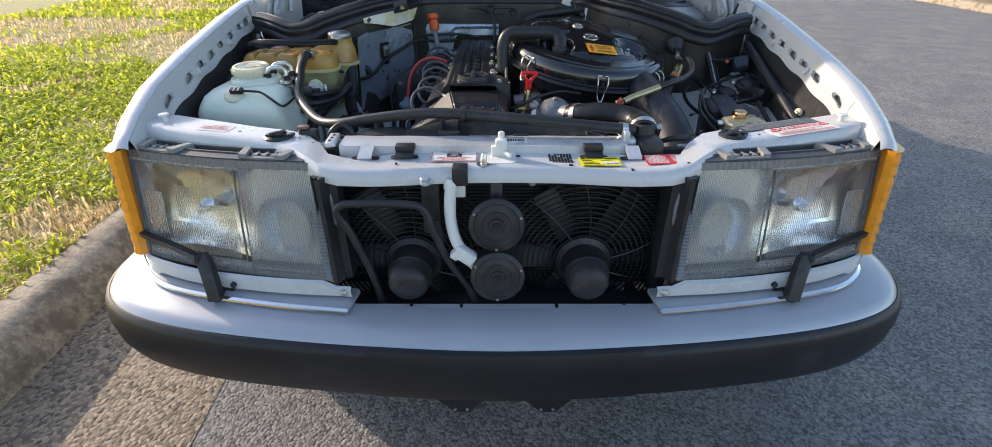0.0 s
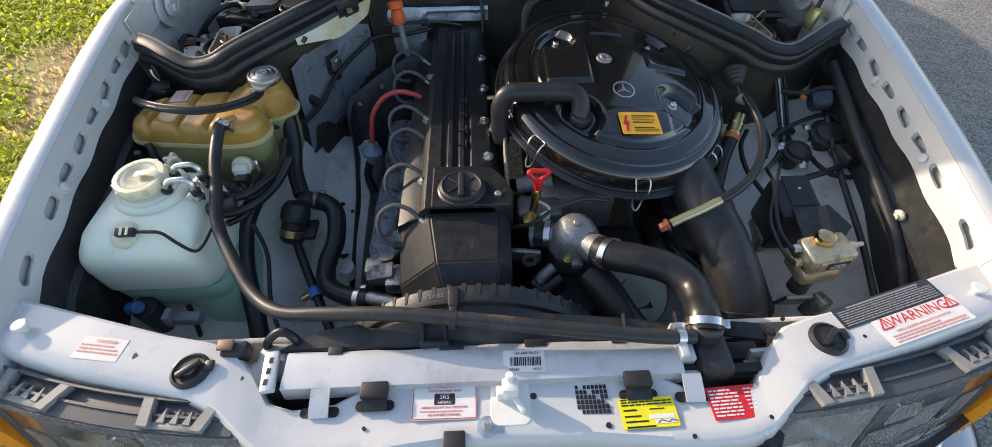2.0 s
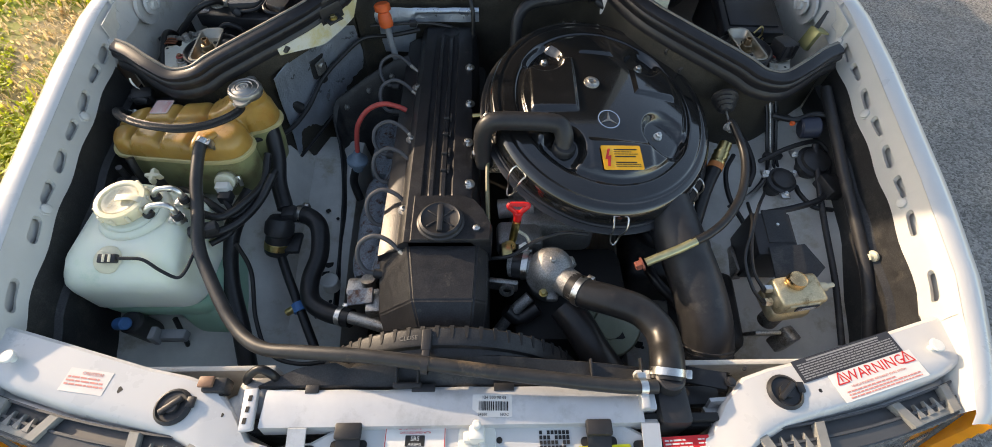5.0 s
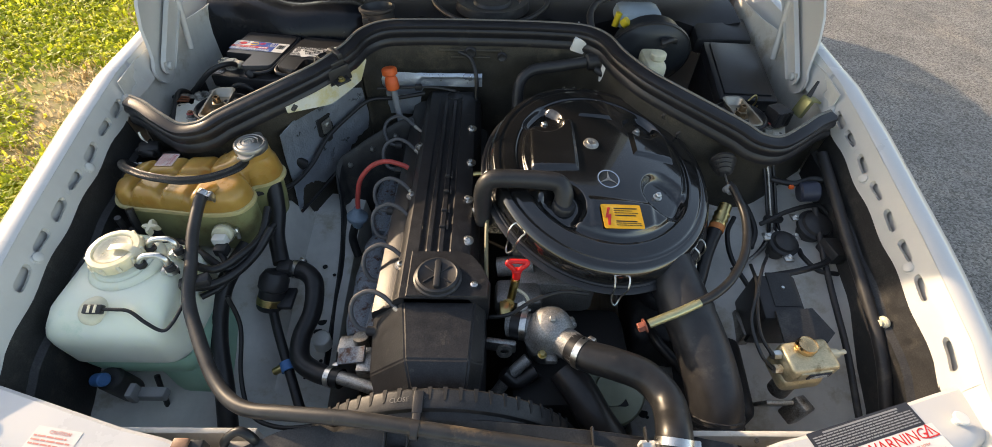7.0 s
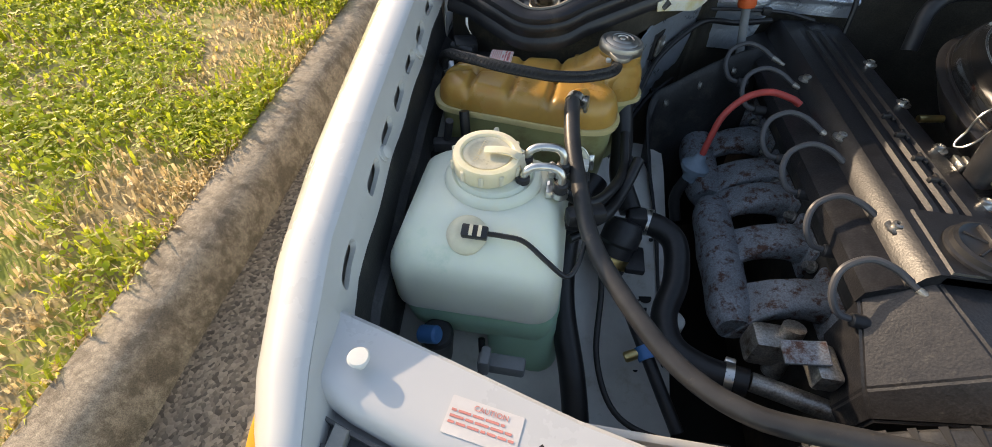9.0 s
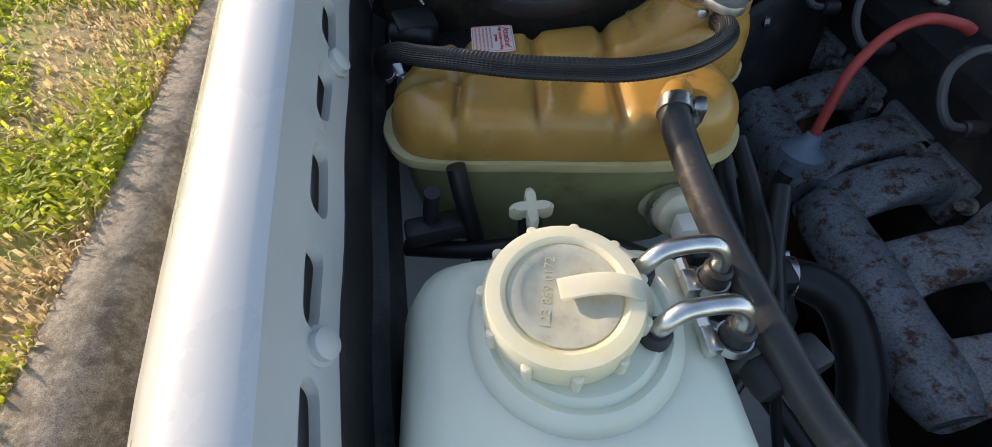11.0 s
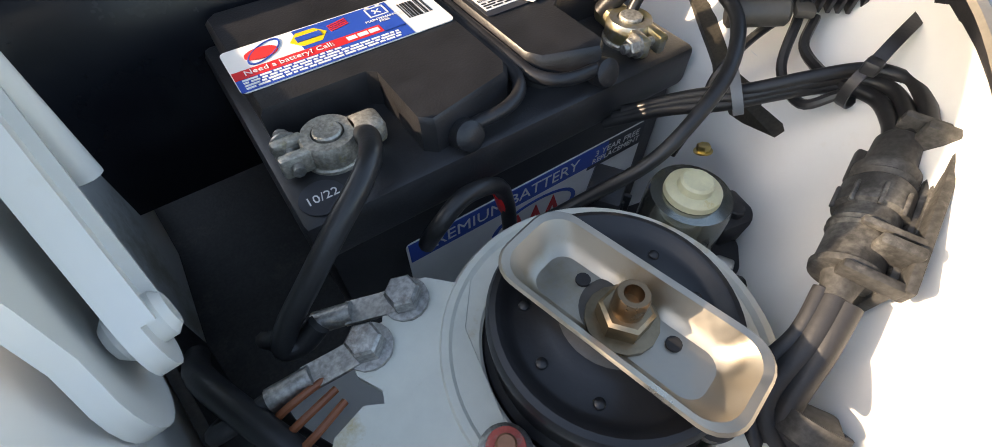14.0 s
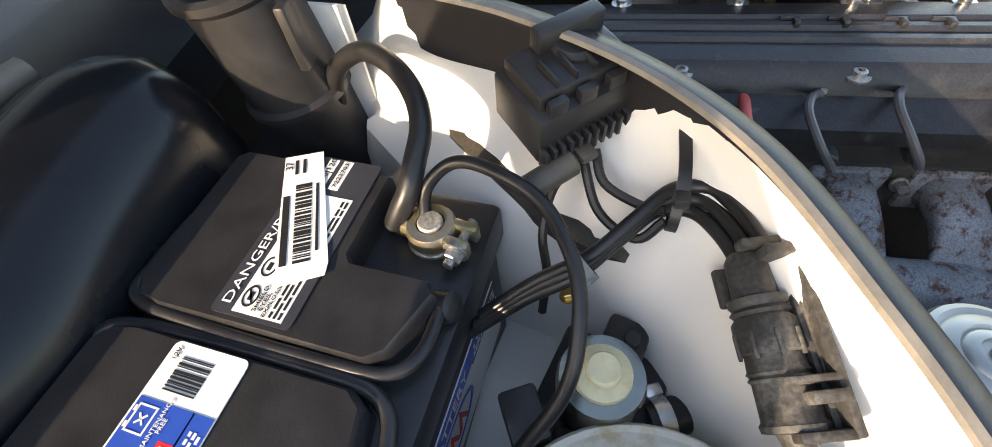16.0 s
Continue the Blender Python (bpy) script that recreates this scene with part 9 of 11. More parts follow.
def battery():
    O = Vector((-0.668, 1.797, 0.735))
    F = frame_of(O, (0.2865, -0.043, 0), (0.043, 0.2865, 0))
    b = thing("battery", O + Vector((0.15, 0.09, 0)), "black car battery with printed labels and clamped terminals", "battery")
    L, D = 0.305, 0.204
    bm = B()
    box(bm, (L / 2, D / 2, 0.08), (L - 0.012, D - 0.012, 0.16), 0.006, F)
    case = part("case", bm, BATTERY_BLACK, b)
    bm = B()
    box(bm, (L / 2, D / 2, 0.172), (L, D, 0.034), 0.006, F)
    part("lid_base", bm, BATTERY_BLACK, b)
    # two raised lid fields with rounded corners and notches for the posts
    for x0, x1, flip in ((0.004, 0.158, 1), (0.166, 0.300, -1)):
        w = x1 - x0
        o = [(x0 + 0.006, 0.075), (x0 + 0.006, D - 0.012), (x0 + 0.012, D - 0.006), (x1 - 0.016, D - 0.006), (x1 - 0.006, D - 0.014), (x1 - 0.003, D - 0.03), (x1 - 0.003, 0.035), (x1 - 0.010, 0.025), (x0 + 0.085, 0.012), (x0 + 0.078, 0.018), (x0 + 0.078, 0.07), (x0 + 0.072, 0.075)]
        if flip < 0:
            o = [(x0 + x1 - x, y) for x, y in o][::-1]
        bm = B()
        prism(bm, o[::-1], 0.026, F @ Matrix.Translation((0, 0, 0.187)), 0.004)
        part("lid_field", bm, BATTERY_BLACK, b, "raised black lid field")
        # rope handle channel round it
        bm = B()
        xx = x1 + 0.001 if flip > 0 else x0 - 0.001
        hp = [(xx - flip * 0.055, 0.012, 0.198), (xx - flip * 0.022, 0.010, 0.202), (xx - flip * 0.004, 0.022, 0.204), (xx, 0.05, 0.206), (xx, 0.13, 0.206), (xx - flip * 0.006, D - 0.012, 0.206), (xx - flip * 0.03, D - 0.003, 0.204), (xx - flip * 0.07, D, 0.20)]
        tube(bm, [F @ Vector(p) for p in hp], 0.0045, 10, 6)
        part("handle", bm, BATTERY_BLACK, b, "folded carrying handle")
        bm = B()
        q = F @ Vector((xx - flip * 0.052, 0.008, 0.196))
        lathe(bm, [(0, 0.006), (0.006, 0.006), (0.0095, 0.004), (0.0105, -0.006), (0, -0.006)], along(q, F.to_3x3() @ Vector((0, -1, 0.5))), 20)
        part("handle_pivot", bm, BATTERY_BLACK, b)
    # front label on the case side
    ml = frame_of(F @ Vector((0.165, -0.0005 + 0.006, 0.085)), F.to_3x3() @ Vector((1, 0, 0)), (0, 0, 1))
    lab = part("side_label", prism(B(), rr(0.225, 0.085, 0.004), 0.001, ml), LABEL_WHITE, case, "white battery label with blue band", smooth=False)
    bm = B()
    box(bm, (-0.02, 0.032, 0.0012), (0.182, 0.020, 0.0006), 0, ml)
    part("blue_band", bm, LABEL_BLUE, lab, smooth=False)
    wording("PREMIUM BATTERY", 0.0165, ml @ Matrix.Translation((-0.03, 0.032, 0.0016)), lab, INK_WHITE)
    bm = B()
    box(bm, (0.082, 0.030, 0.0012), (0.06, 0.024, 0.0006), 0, ml)
    part("black_field", bm, LABEL_BLACK, lab, smooth=False)
    wording("3 YEAR FREE", 0.009, ml @ Matrix.Translation((0.082, 0.034, 0.0016)), lab, INK_WHITE)
    wording("REPLACEMENT", 0.008, ml @ Matrix.Translation((0.082, 0.026, 0.0016)), lab, INK_WHITE)
    bm = B()
    lathe(bm, [(0.028, 0), (0.031, 0), (0.031, 0.0008), (0.028, 0.0008), (0.028, 0)], ml @ Matrix.Translation((0.0, -0.005, 0.001)) @ Matrix.Diagonal((1.4, 0.7, 1, 1)), 32)
    part("oval_mark", bm, LABEL_BLUE, lab, smooth=False)
    bm = B()
    for u in (-0.018, 0.0, 0.018):
        prism(bm, [(u - 0.009, -0.016), (u, 0.010), (u + 0.009, -0.016), (u + 0.005, -0.016), (u, -0.002), (u - 0.005, -0.016)], 0.0008, ml @ Matrix.Translation((0, 0, 0.001)))
    part("red_mark", bm, INK_RED, lab, smooth=False)
    # top label on the first field: white, blue and red bands
    mt = F @ Matrix.Translation((0.080, 0.118, 0.2134))
    lab = part("top_label", prism(B(), rr(0.146, 0.048, 0.004), 0.0007, mt), LABEL_WHITE, b, "white, blue and red battery label", smooth=False)
    bm = B()
    prism(bm, [(-0.026, -0.002), (0.042, -0.002), (0.042, 0.0225), (-0.026, 0.0225)], 0.0004, mt @ Matrix.Translation((0, 0, 0.0007)))
    prism(bm, [(-0.0725, -0.0235), (0.042, -0.0235), (0.042, -0.011), (-0.0725, -0.011)], 0.0004, mt @ Matrix.Translation((0, 0, 0.0007)))
    prism(bm, [(0.0255, -0.012), (0.042, -0.012), (0.042, -0.002), (0.0255, -0.002)], 0.0004, mt @ Matrix.Translation((0, 0, 0.0007)))
    part("blue_field", bm, LABEL_BLUE, lab, smooth=False)
    bm = B()
    prism(bm, [(-0.0725, -0.011), (0.026, -0.011), (0.026, -0.002), (-0.0725, -0.002)], 0.0005, mt @ Matrix.Translation((0, 0, 0.0007)))
    part("red_band", bm, LABEL_RED, lab, smooth=False)
    wording("Need a battery? Call:", 0.0068, mt @ Matrix.Translation((-0.037, -0.0065, 0.0011)), lab, INK_WHITE)
    bars([(0.0045, -0.0065, 0.0065, 0.0042), (0.0125, -0.0065, 0.0068, 0.0042), (0.0205, -0.0065, 0.007, 0.0042)], mt @ Matrix.Translation((0, 0, 0.0009)), lab, INK_WHITE)
    bars(textlines(-0.069, 0.034, -0.0228, -0.0114, 4, 0.0016, random.Random(12)), mt @ Matrix.Translation((0, 0, 0.0009)), lab, INK_WHITE)
    wording("MAINTENANCE", 0.0036, mt @ Matrix.Translation((0.032, 0.004, 0.0011)), lab, INK_WHITE)
    wording("FREE", 0.0036, mt @ Matrix.Translation((0.032, 0.0008, 0.0011)), lab, INK_WHITE)
    bm = B()
    for x, y, w, h in ((0.032, 0.0195, 0.014, 0.001), (0.032, 0.0085, 0.014, 0.001), (0.0255, 0.014, 0.001, 0.011), (0.0385, 0.014, 0.001, 0.011), (0.028, 0.0205, 0.003, 0.002), (0.036, 0.0205, 0.003, 0.002)):
        box(bm, (x, y, 0.0013), (w, h, 0.0003), 0, mt)
    for a in (45, -45):
        box(bm, (0.032, 0.014, 0.0013), (0.007, 0.001, 0.0003), 0, mt, rot=(0, 0, a))
    part("battery_sign", bm, INK_WHITE, lab, smooth=False)
    bm = B()
    prism(bm, [(-0.0185 + 0.0125 * math.cos(radians(a)), 0.0103 + 0.0095 * math.sin(radians(a))) for a in range(0, 360, 60)], 0.0006, mt @ Matrix.Translation((0, 0, 0.0007)))
    part("hexagon_mark", bm, M("yellow_mark", (0.80, 0.52, 0.02), 0.4), lab, smooth=False)
    bm = B()
    box(bm, (-0.0185, 0.0103, 0.0016), (0.017, 0.006, 0.0004), 0, mt)
    part("name_bar", bm, LABEL_BLUE, lab, smooth=False)
    bm = B()
    lathe(bm, [(0.0, 0), (0.0085, 0), (0.0085, 0.0006), (0, 0.0006)], mt @ Matrix.Translation((-0.05, 0.0105, 0.0007)) @ Matrix.Diagonal((1.25, 0.75, 1, 1)), 28)
    part("red_oval", bm, INK_RED, lab, smooth=False)
    bm = B()
    lathe(bm, [(0.0105, 0), (0.0115, 0), (0.0115, 0.0006), (0.0105, 0.0006), (0.0105, 0)], mt @ Matrix.Translation((-0.048, 0.011, 0.0008)) @ pose(0, 0, 0, 0, 0, 40) @ Matrix.Diagonal((1.3, 0.6, 1, 1)), 32)
    part("blue_oval", bm, LABEL_BLUE, lab, smooth=False)
    bm = B()
    for k in range(4):
        box(bm, (0.003, 0.0165 - 0.0022 * k, 0.0013), (0.014, 0.0011, 0.0003), 0, mt, rot=(0, 0, 12))
    part("striped_mark", bm, INK_RED, lab, smooth=False)
    rng = random.Random(9)
    lines, x = [], 0.048
    while x < 0.066:
        w = rng.choice((0.0005, 0.0009, 0.0014))
        lines.append((x, 0.004, w, 0.02))
        x += w + rng.choice((0.0005, 0.0011))
    bars(lines, mt @ Matrix.Translation((0, 0, 0.0006)), lab, INK_BLACK, name="bar_code")
    wording("12V", 0.0045, mt @ Matrix.Translation((0.066, 0.0185, 0.0009)), lab, INK_BLACK)
    # danger label on the second field with a sticker across it
    md = F @ Matrix.Translation((0.236, 0.110, 0.2134)) @ Matrix.Diagonal((1.36, 0.92, 1, 1))
    lab = part("danger_label", prism(B(), rr(0.092, 0.058, 0.003), 0.0007, md), LABEL_BLACK, b, "dark danger label with white pictograms", smooth=False)
    bm = B()
    prism(bm, [(-0.044, -0.022), (0.022, -0.022), (0.022, 0.014), (-0.044, 0.014)], 0.0004, md @ Matrix.Translation((0, 0, 0.0007)))
    prism(bm, [(0.026, 0.006), (0.036, 0.006), (0.036, 0.014), (0.026, 0.014)], 0.0004, md @ Matrix.Translation((0, 0, 0.0007)))
    prism(bm, [(0.037, 0.006), (0.045, 0.006), (0.045, 0.014), (0.037, 0.014)], 0.0004, md @ Matrix.Translation((0, 0, 0.0007)))
    prism(bm, [(0.026, -0.006), (0.045, -0.006), (0.045, 0.002), (0.026, 0.002)], 0.0004, md @ Matrix.Translation((0, 0, 0.0007)))
    part("white_field", bm, LABEL_WHITE, lab, smooth=False)
    wording("DANGER/POISON", 0.0095, md @ Matrix.Translation((-0.004, 0.0205, 0.0009)), lab, INK_WHITE)
    wording("730", 0.006, md @ Matrix.Translation((0.031, 0.010, 0.0012)), lab, INK_BLACK)
    wording("120", 0.006, md @ Matrix.Translation((0.041, 0.010, 0.0012)), lab, INK_BLACK)
    wording("7222703", 0.0048, md @ Matrix.Translation((0.0355, -0.002, 0.0012)), lab, INK_BLACK)
    wording("SHIELD", 0.004, md @ Matrix.Translation((-0.036, -0.0005, 0.0012)), lab, INK_BLACK)
    wording("EYES.", 0.004, md @ Matrix.Translation((-0.037, -0.0045, 0.0012)), lab, INK_BLACK)
    wording("EXPLOSIVE GASES CAN", 0.0036, md @ Matrix.Translation((-0.025, -0.0085, 0.0012)), lab, INK_BLACK)
    bars(textlines(-0.043, 0.02, -0.021, -0.011, 3, 0.0016, rng), md @ Matrix.Translation((0, 0, 0.0009)), lab, INK_BLACK)
    for k, (u, v) in enumerate(((-0.036, 0.007), (-0.021, 0.007), (-0.006, 0.007), (0.01, 0.006))):
        bm = B()
        lathe(bm, [(0.0042, 0), (0.0052, 0), (0.0052, 0.0004), (0.0042, 0.0004), (0.0042, 0)], md @ Matrix.Translation((u, v, 0.0011)), 20)
        if k != 1:
            box(bm, (u, v, 0.0013), (0.009, 0.0011, 0.0003), 0, md, rot=(0, 0, 45))
        box(bm, (u, v, 0.0013), (0.004, 0.003, 0.0003), 0, md)
        part("pictogram", bm, INK_BLACK, lab, smooth=False)
    ms = F @ Matrix.Translation((0.248, 0.118, 0.2150)) @ pose(0, 0, 0, 0, 0, 28.5) @ Matrix.Diagonal((1.12, 1.08, 1, 1))
    bm = B()
    prism(bm, [(-0.046, -0.014), (-0.038, -0.016), (0.048, -0.013), (0.049, 0.012), (-0.030, 0.014), (-0.047, 0.012)], 0.0005, ms)
    lab = part("shipping_sticker", bm, LABEL_WHITE, b, "white shipping sticker with a bar code and worn end", smooth=False)
    lines, x = [], -0.034
    while x < 0.024:
        w = rng.choice((0.0006, 0.001, 0.0018))
        lines.append((x, -0.001, w, 0.010))
        x += w + rng.choice((0.0007, 0.0013))
    bars(lines, ms @ Matrix.Translation((0, 0, 0.0004)), lab, INK_BLACK, name="bar_code")
    bars([(-0.01, 0.0095, 0.05, 0.004), (0.038, 0.004, 0.012, 0.002), (0.038, -0.001, 0.012, 0.002), (-0.004, -0.0095, 0.05, 0.0016)], ms @ Matrix.Translation((0, 0, 0.0004)), lab, INK_BLACK)
    wording("37", 0.007, ms @ Matrix.Translation((0.040, 0.0085, 0.0006)), lab, INK_BLACK)
    # date spot
    md = F @ Matrix.Translation((0.0175, 0.0170, 0.1895))
    bm = B()
    lathe(bm, [(0, 0), (0.013, 0), (0.013, 0.0007), (0, 0.0007)], md, 28)
    lab = part("date_spot", bm, LABEL_BLACK, b, "round date sticker")
    wording("10/22", 0.0085, md @ Matrix.Translation((0, 0, 0.0005)), lab, INK_WHITE)
    # posts and clamps
    for x, sgn in ((0.037, 1), (0.2665, -1)):
        lead = LEAD if sgn > 0 else M("tarnished_brass", (0.42, 0.36, 0.20), 0.38, metal=0.9, var=0.25, scale=70, stain=(0.46, 0.45, 0.42), stain_at=0.58, stain_scale=40)
        base = F @ Matrix.Translation((x, 0.046 if sgn > 0 else 0.037, 0.188))
        bm = B()
        cyl(bm, base @ Vector((0, 0, 0)), base @ Vector((0, 0, 0.020)), 0.0095, 0.0085, seg=24, bevel=0.001)
        cyl(bm, base @ Vector((0, 0, 0.0)), base @ Vector((0, 0, 0.004)), 0.018, seg=24, bevel=0.001)
        post = part("post", bm, LEAD, b, "lead battery post")
        bm = B()
        lathe(bm, [(0.0096, 0.004), (0.016, 0.004), (0.017, 0.006), (0.017, 0.015), (0.0155, 0.018), (0.0096, 0.018), (0.0096, 0.004)], base, 28)
        q = base @ pose(0, 0, 0, 0, 0, 178 if sgn > 0 else -98)
        part("terminal_clamp", bm, lead, post, "corroded terminal clamp")
        for h in (0.007, -0.007):
            part("jaw", box(B(), (0.022, h, 0.011), (0.018, 0.007, 0.014), 0.002, q), lead, post)
        part("cable_socket", box(B(), (-0.021, 0.0, 0.010), (0.024, 0.02, 0.016), 0.005, q), lead, post)
        bm = B()
        hexnut(bm, q @ Vector((0.023, -0.010, 0.011)), q.to_3x3() @ Vector((0, -1, 0)), 0.0065, 0.008)
        cyl(bm, q @ Vector((0.023, -0.022, 0.011)), q @ Vector((0.023, 0.015, 0.011)), 0.0035, seg=10)
        part("clamp_bolt", bm, DULL_STEEL, post)
    p = F @ Vector((0.054, 0.040, 0.199))
    bm = B()
    tube(bm, [p, (-0.612, 1.812, 0.946), (-0.622, 1.794, 0.952), (-0.636, 1.783, 0.950), (-0.657, 1.777, 0.938), (-0.680, 1.774, 0.918), (-0.700, 1.773, 0.898), (-0.708, 1.770, 0.886), (-0.700, 1.767, 0.884), (-0.688, 1.766, 0.892)], 0.0064, 14)
    part("negative_cable", bm, HOSE, b, "thick black battery cable")
    return F


battery()
# black sheet and upstand, added to make the floor round the battery dark
t = thing("chamber_dark_sheet", (-0.53, 1.93, 0.72), "black sheet added to darken the floor under the battery and its corner", "tray")
part("base", prism(B(), [(-0.772, 1.60), (-0.688, 1.60), (-0.688, 1.745), (-0.655, 1.785), (-0.34, 1.745), (-0.31, 1.86), (-0.31, 2.12), (-0.772, 2.12)], 0.006, Matrix.Translation((0, 0, 0.7285)), 0.001), BLACK_DUSTY, t)
part("upstand", box(B(), (-0.765, 1.86, 0.79), (0.008, 0.50, 0.12), 0.003), BLACK_DUSTY, t)

# cables that leave the other terminal and the loom behind the partition
hose("positive_cable", [(-0.398, 1.820, 0.934), (-0.393, 1.814, 0.946), (-0.386, 1.808, 0.957), (-0.372, 1.805, 0.968), (-0.350, 1.804, 0.978), (-0.325, 1.814, 0.984), (-0.300, 1.835, 0.988), (-0.280, 1.865, 0.985), (-0.268, 1.900, 0.955), (-0.262, 1.915, 0.900)], 0.0076, HOSE, "thick black cable rising from the battery terminal", 14, "cable")
hose("starter_cable", [(-0.392, 1.800, 0.936), (-0.382, 1.797, 0.956), (-0.374, 1.778, 0.972), (-0.384, 1.750, 0.976), (-0.405, 1.720, 0.974), (-0.442, 1.700, 0.966), (-0.475, 1.697, 0.948), (-0.497, 1.704, 0.925), (-0.52, 1.725, 0.895), (-0.55, 1.745, 0.87)], 0.0044, HOSE, "black cable looping from the terminal", 12, "cable")
for k in range(3):
    o = Vector((0.004 * k, -0.004 * k, 0.006 * k))
    hose("loom_cable", [Vector(p) + o for p in ((-0.45, 1.765, 0.89), (-0.435, 1.73, 0.915), (-0.425, 1.700, 0.932), (-0.405, 1.675, 0.945), (-0.388, 1.655, 0.952), (-0.388, 1.635, 0.955), (-0.405, 1.622, 0.957), (-0.425, 1.614, 0.958))], 0.0043, HOSE, "black loom cable on the white panel", 10, "cable")
t = thing("cable_tie", (-0.398, 1.645, 0.955), "black cable tie with a long free tail", "cable tie")
part("loop", lathe(B(), [(0.013, -0.003), (0.0145, -0.003), (0.0145, 0.003), (0.013, 0.003), (0.013, -0.003)], along((-0.390, 1.645, 0.960), (0.2, 1, 0)), 24), BLACK_PLASTIC, t)
bm = B()
sweep(bm, smooth_path([(-0.395, 1.645, 0.975), (-0.380, 1.644, 0.984), (-0.350, 1.643, 0.990)], 5), [(-0.0036, -0.0008), (0.0036, -0.0008), (0.0036, 0.0008), (-0.0036, 0.0008)])
part("tail", bm, BLACK_PLASTIC, t)
bm = B()
box(bm, (-0.395, 1.645, 0.974), (0.010, 0.009, 0.008), 0.002)
part("head", bm, BLACK_PLASTIC, t)
t = thing("cable_tie", (-0.424, 1.70, 0.925), "grey cable tie round the loom", "cable tie")
part("loop", lathe(B(), [(0.012, -0.003), (0.0138, -0.003), (0.0138, 0.003), (0.012, 0.003), (0.012, -0.003)], along((-0.420, 1.697, 0.940), (0.5, -0.7, 0.4)), 24), GREY_PLASTIC, t)


DUSTY_GREY = M("dusty_grey_plastic", (0.045, 0.044, 0.042), 0.55, var=0.3, scale=50, stain=(0.12, 0.115, 0.105), stain_at=0.58, stain_scale=26, bump=0.15, bscale=350, fine=0.25)


def connector():
    """Fat round cable joint held in a bracket on the partition."""
    t = thing("cable_joint", (-0.46, 1.605, 0.90), "black round cable joint in a plastic holder", "connector")
    a, e = Vector((-0.418, 1.612, 0.958)), Vector((-0.503, 1.594, 0.938))
    d = (e - a).normalized()
    n = (e - a).length
    bm = B()
    prof = [(0, 0), (0.008, 0), (0.0105, 0.004), (0.0115, 0.024), (0.0145, 0.025), (0.0145, 0.028), (0.0130, 0.030), (0.0150, 0.032), (0.0130, 0.034), (0.0155, 0.037), (0.0160, 0.052), (0.0135, 0.053), (0.0140, 0.060), (0.0150, 0.0615), (0.0135, 0.063), (0.0150, 0.0645), (0.0135, 0.066), (0.0140, n - 0.006), (0.0155, n - 0.004), (0.0150, n - 0.001), (0.009, n), (0.006, n + 0.012), (0, n + 0.012)]
    lathe(bm, prof, along(a, d), 28)
    part("barrel", bm, DUSTY_GREY, t)
    m = frame_of((a + e) / 2, d, (0.2, -1, 0))
    for k in range(7):
        g = B()
        an = radians(-60 + 40 * k)
        box(g, (0.004, 0.0162 * math.cos(an), 0.0162 * math.sin(an)), (0.013, 0.002, 0.002), 0.0006, m)
        part("grip_rib", g, DUSTY_GREY, t)
    holder = part("holder", box(B(), (0.0, 0.016, -0.008), (0.092, 0.006, 0.034), 0.002, m), DUSTY_GREY, t)
    for c, size in (((-0.046, 0.006, 0.012), (0.005, 0.026, 0.010)), ((0.046, 0.006, 0.012), (0.005, 0.026, 0.010)), ((0.0, 0.019, 0.012), (0.096, 0.005, 0.012)), ((0.022, 0.006, 0.0165), (0.004, 0.026, 0.004)), ((-0.040, 0.010, 0.006), (0.006, 0.016, 0.030)),
                    ((0.030, 0.010, 0.006), (0.006, 0.018, 0.032)), ((-0.006, 0.0175, 0.008), (0.062, 0.004, 0.006)), ((-0.030, 0.0, -0.014), (0.022, 0.026, 0.006))):
        part("holder_rib", box(B(), c, size, 0.0015, m), DUSTY_GREY, holder)
    bm = B()
    cyl(bm, (-0.395, 1.595, 0.955), (-0.386, 1.598, 0.965), 0.0055, seg=6)
    part("holder_nut", bm, DUSTY_GREY, t)
    for k in range(3):
        bm = B()
        q = e + d * 0.01 + Vector((0, 0.006 * (k - 1), 0))
        tube(bm, [q, q + Vector((-0.02, -0.004, -0.012)), q + Vector((-0.045, -0.010 + 0.003 * k, -0.035)), (-0.565 - 0.01 * k, 1.560 + 0.003 * k, 0.885), (-0.60 - 0.012 * k, 1.548, 0.862), (-0.66, 1.56, 0.83)], 0.0062 if k < 2 else 0.004, 10)
        part("cable", bm, RUBBER, t, "dusty cable leaving the joint")
    bm = B()
    box(bm, (-0.553, 1.565, 0.900), (0.018, 0.022, 0.014), 0.003, rot=(0, 30, 20))
    lathe(bm, [(0.013, -0.006), (0.016, -0.006), (0.016, 0.006), (0.013, 0.006), (0.013, -0.006)], along((-0.553, 1.565, 0.898), (-1, -0.2, -0.8)), 20)
    part("cable_clip", bm, DUSTY_GREY, t)


connector()


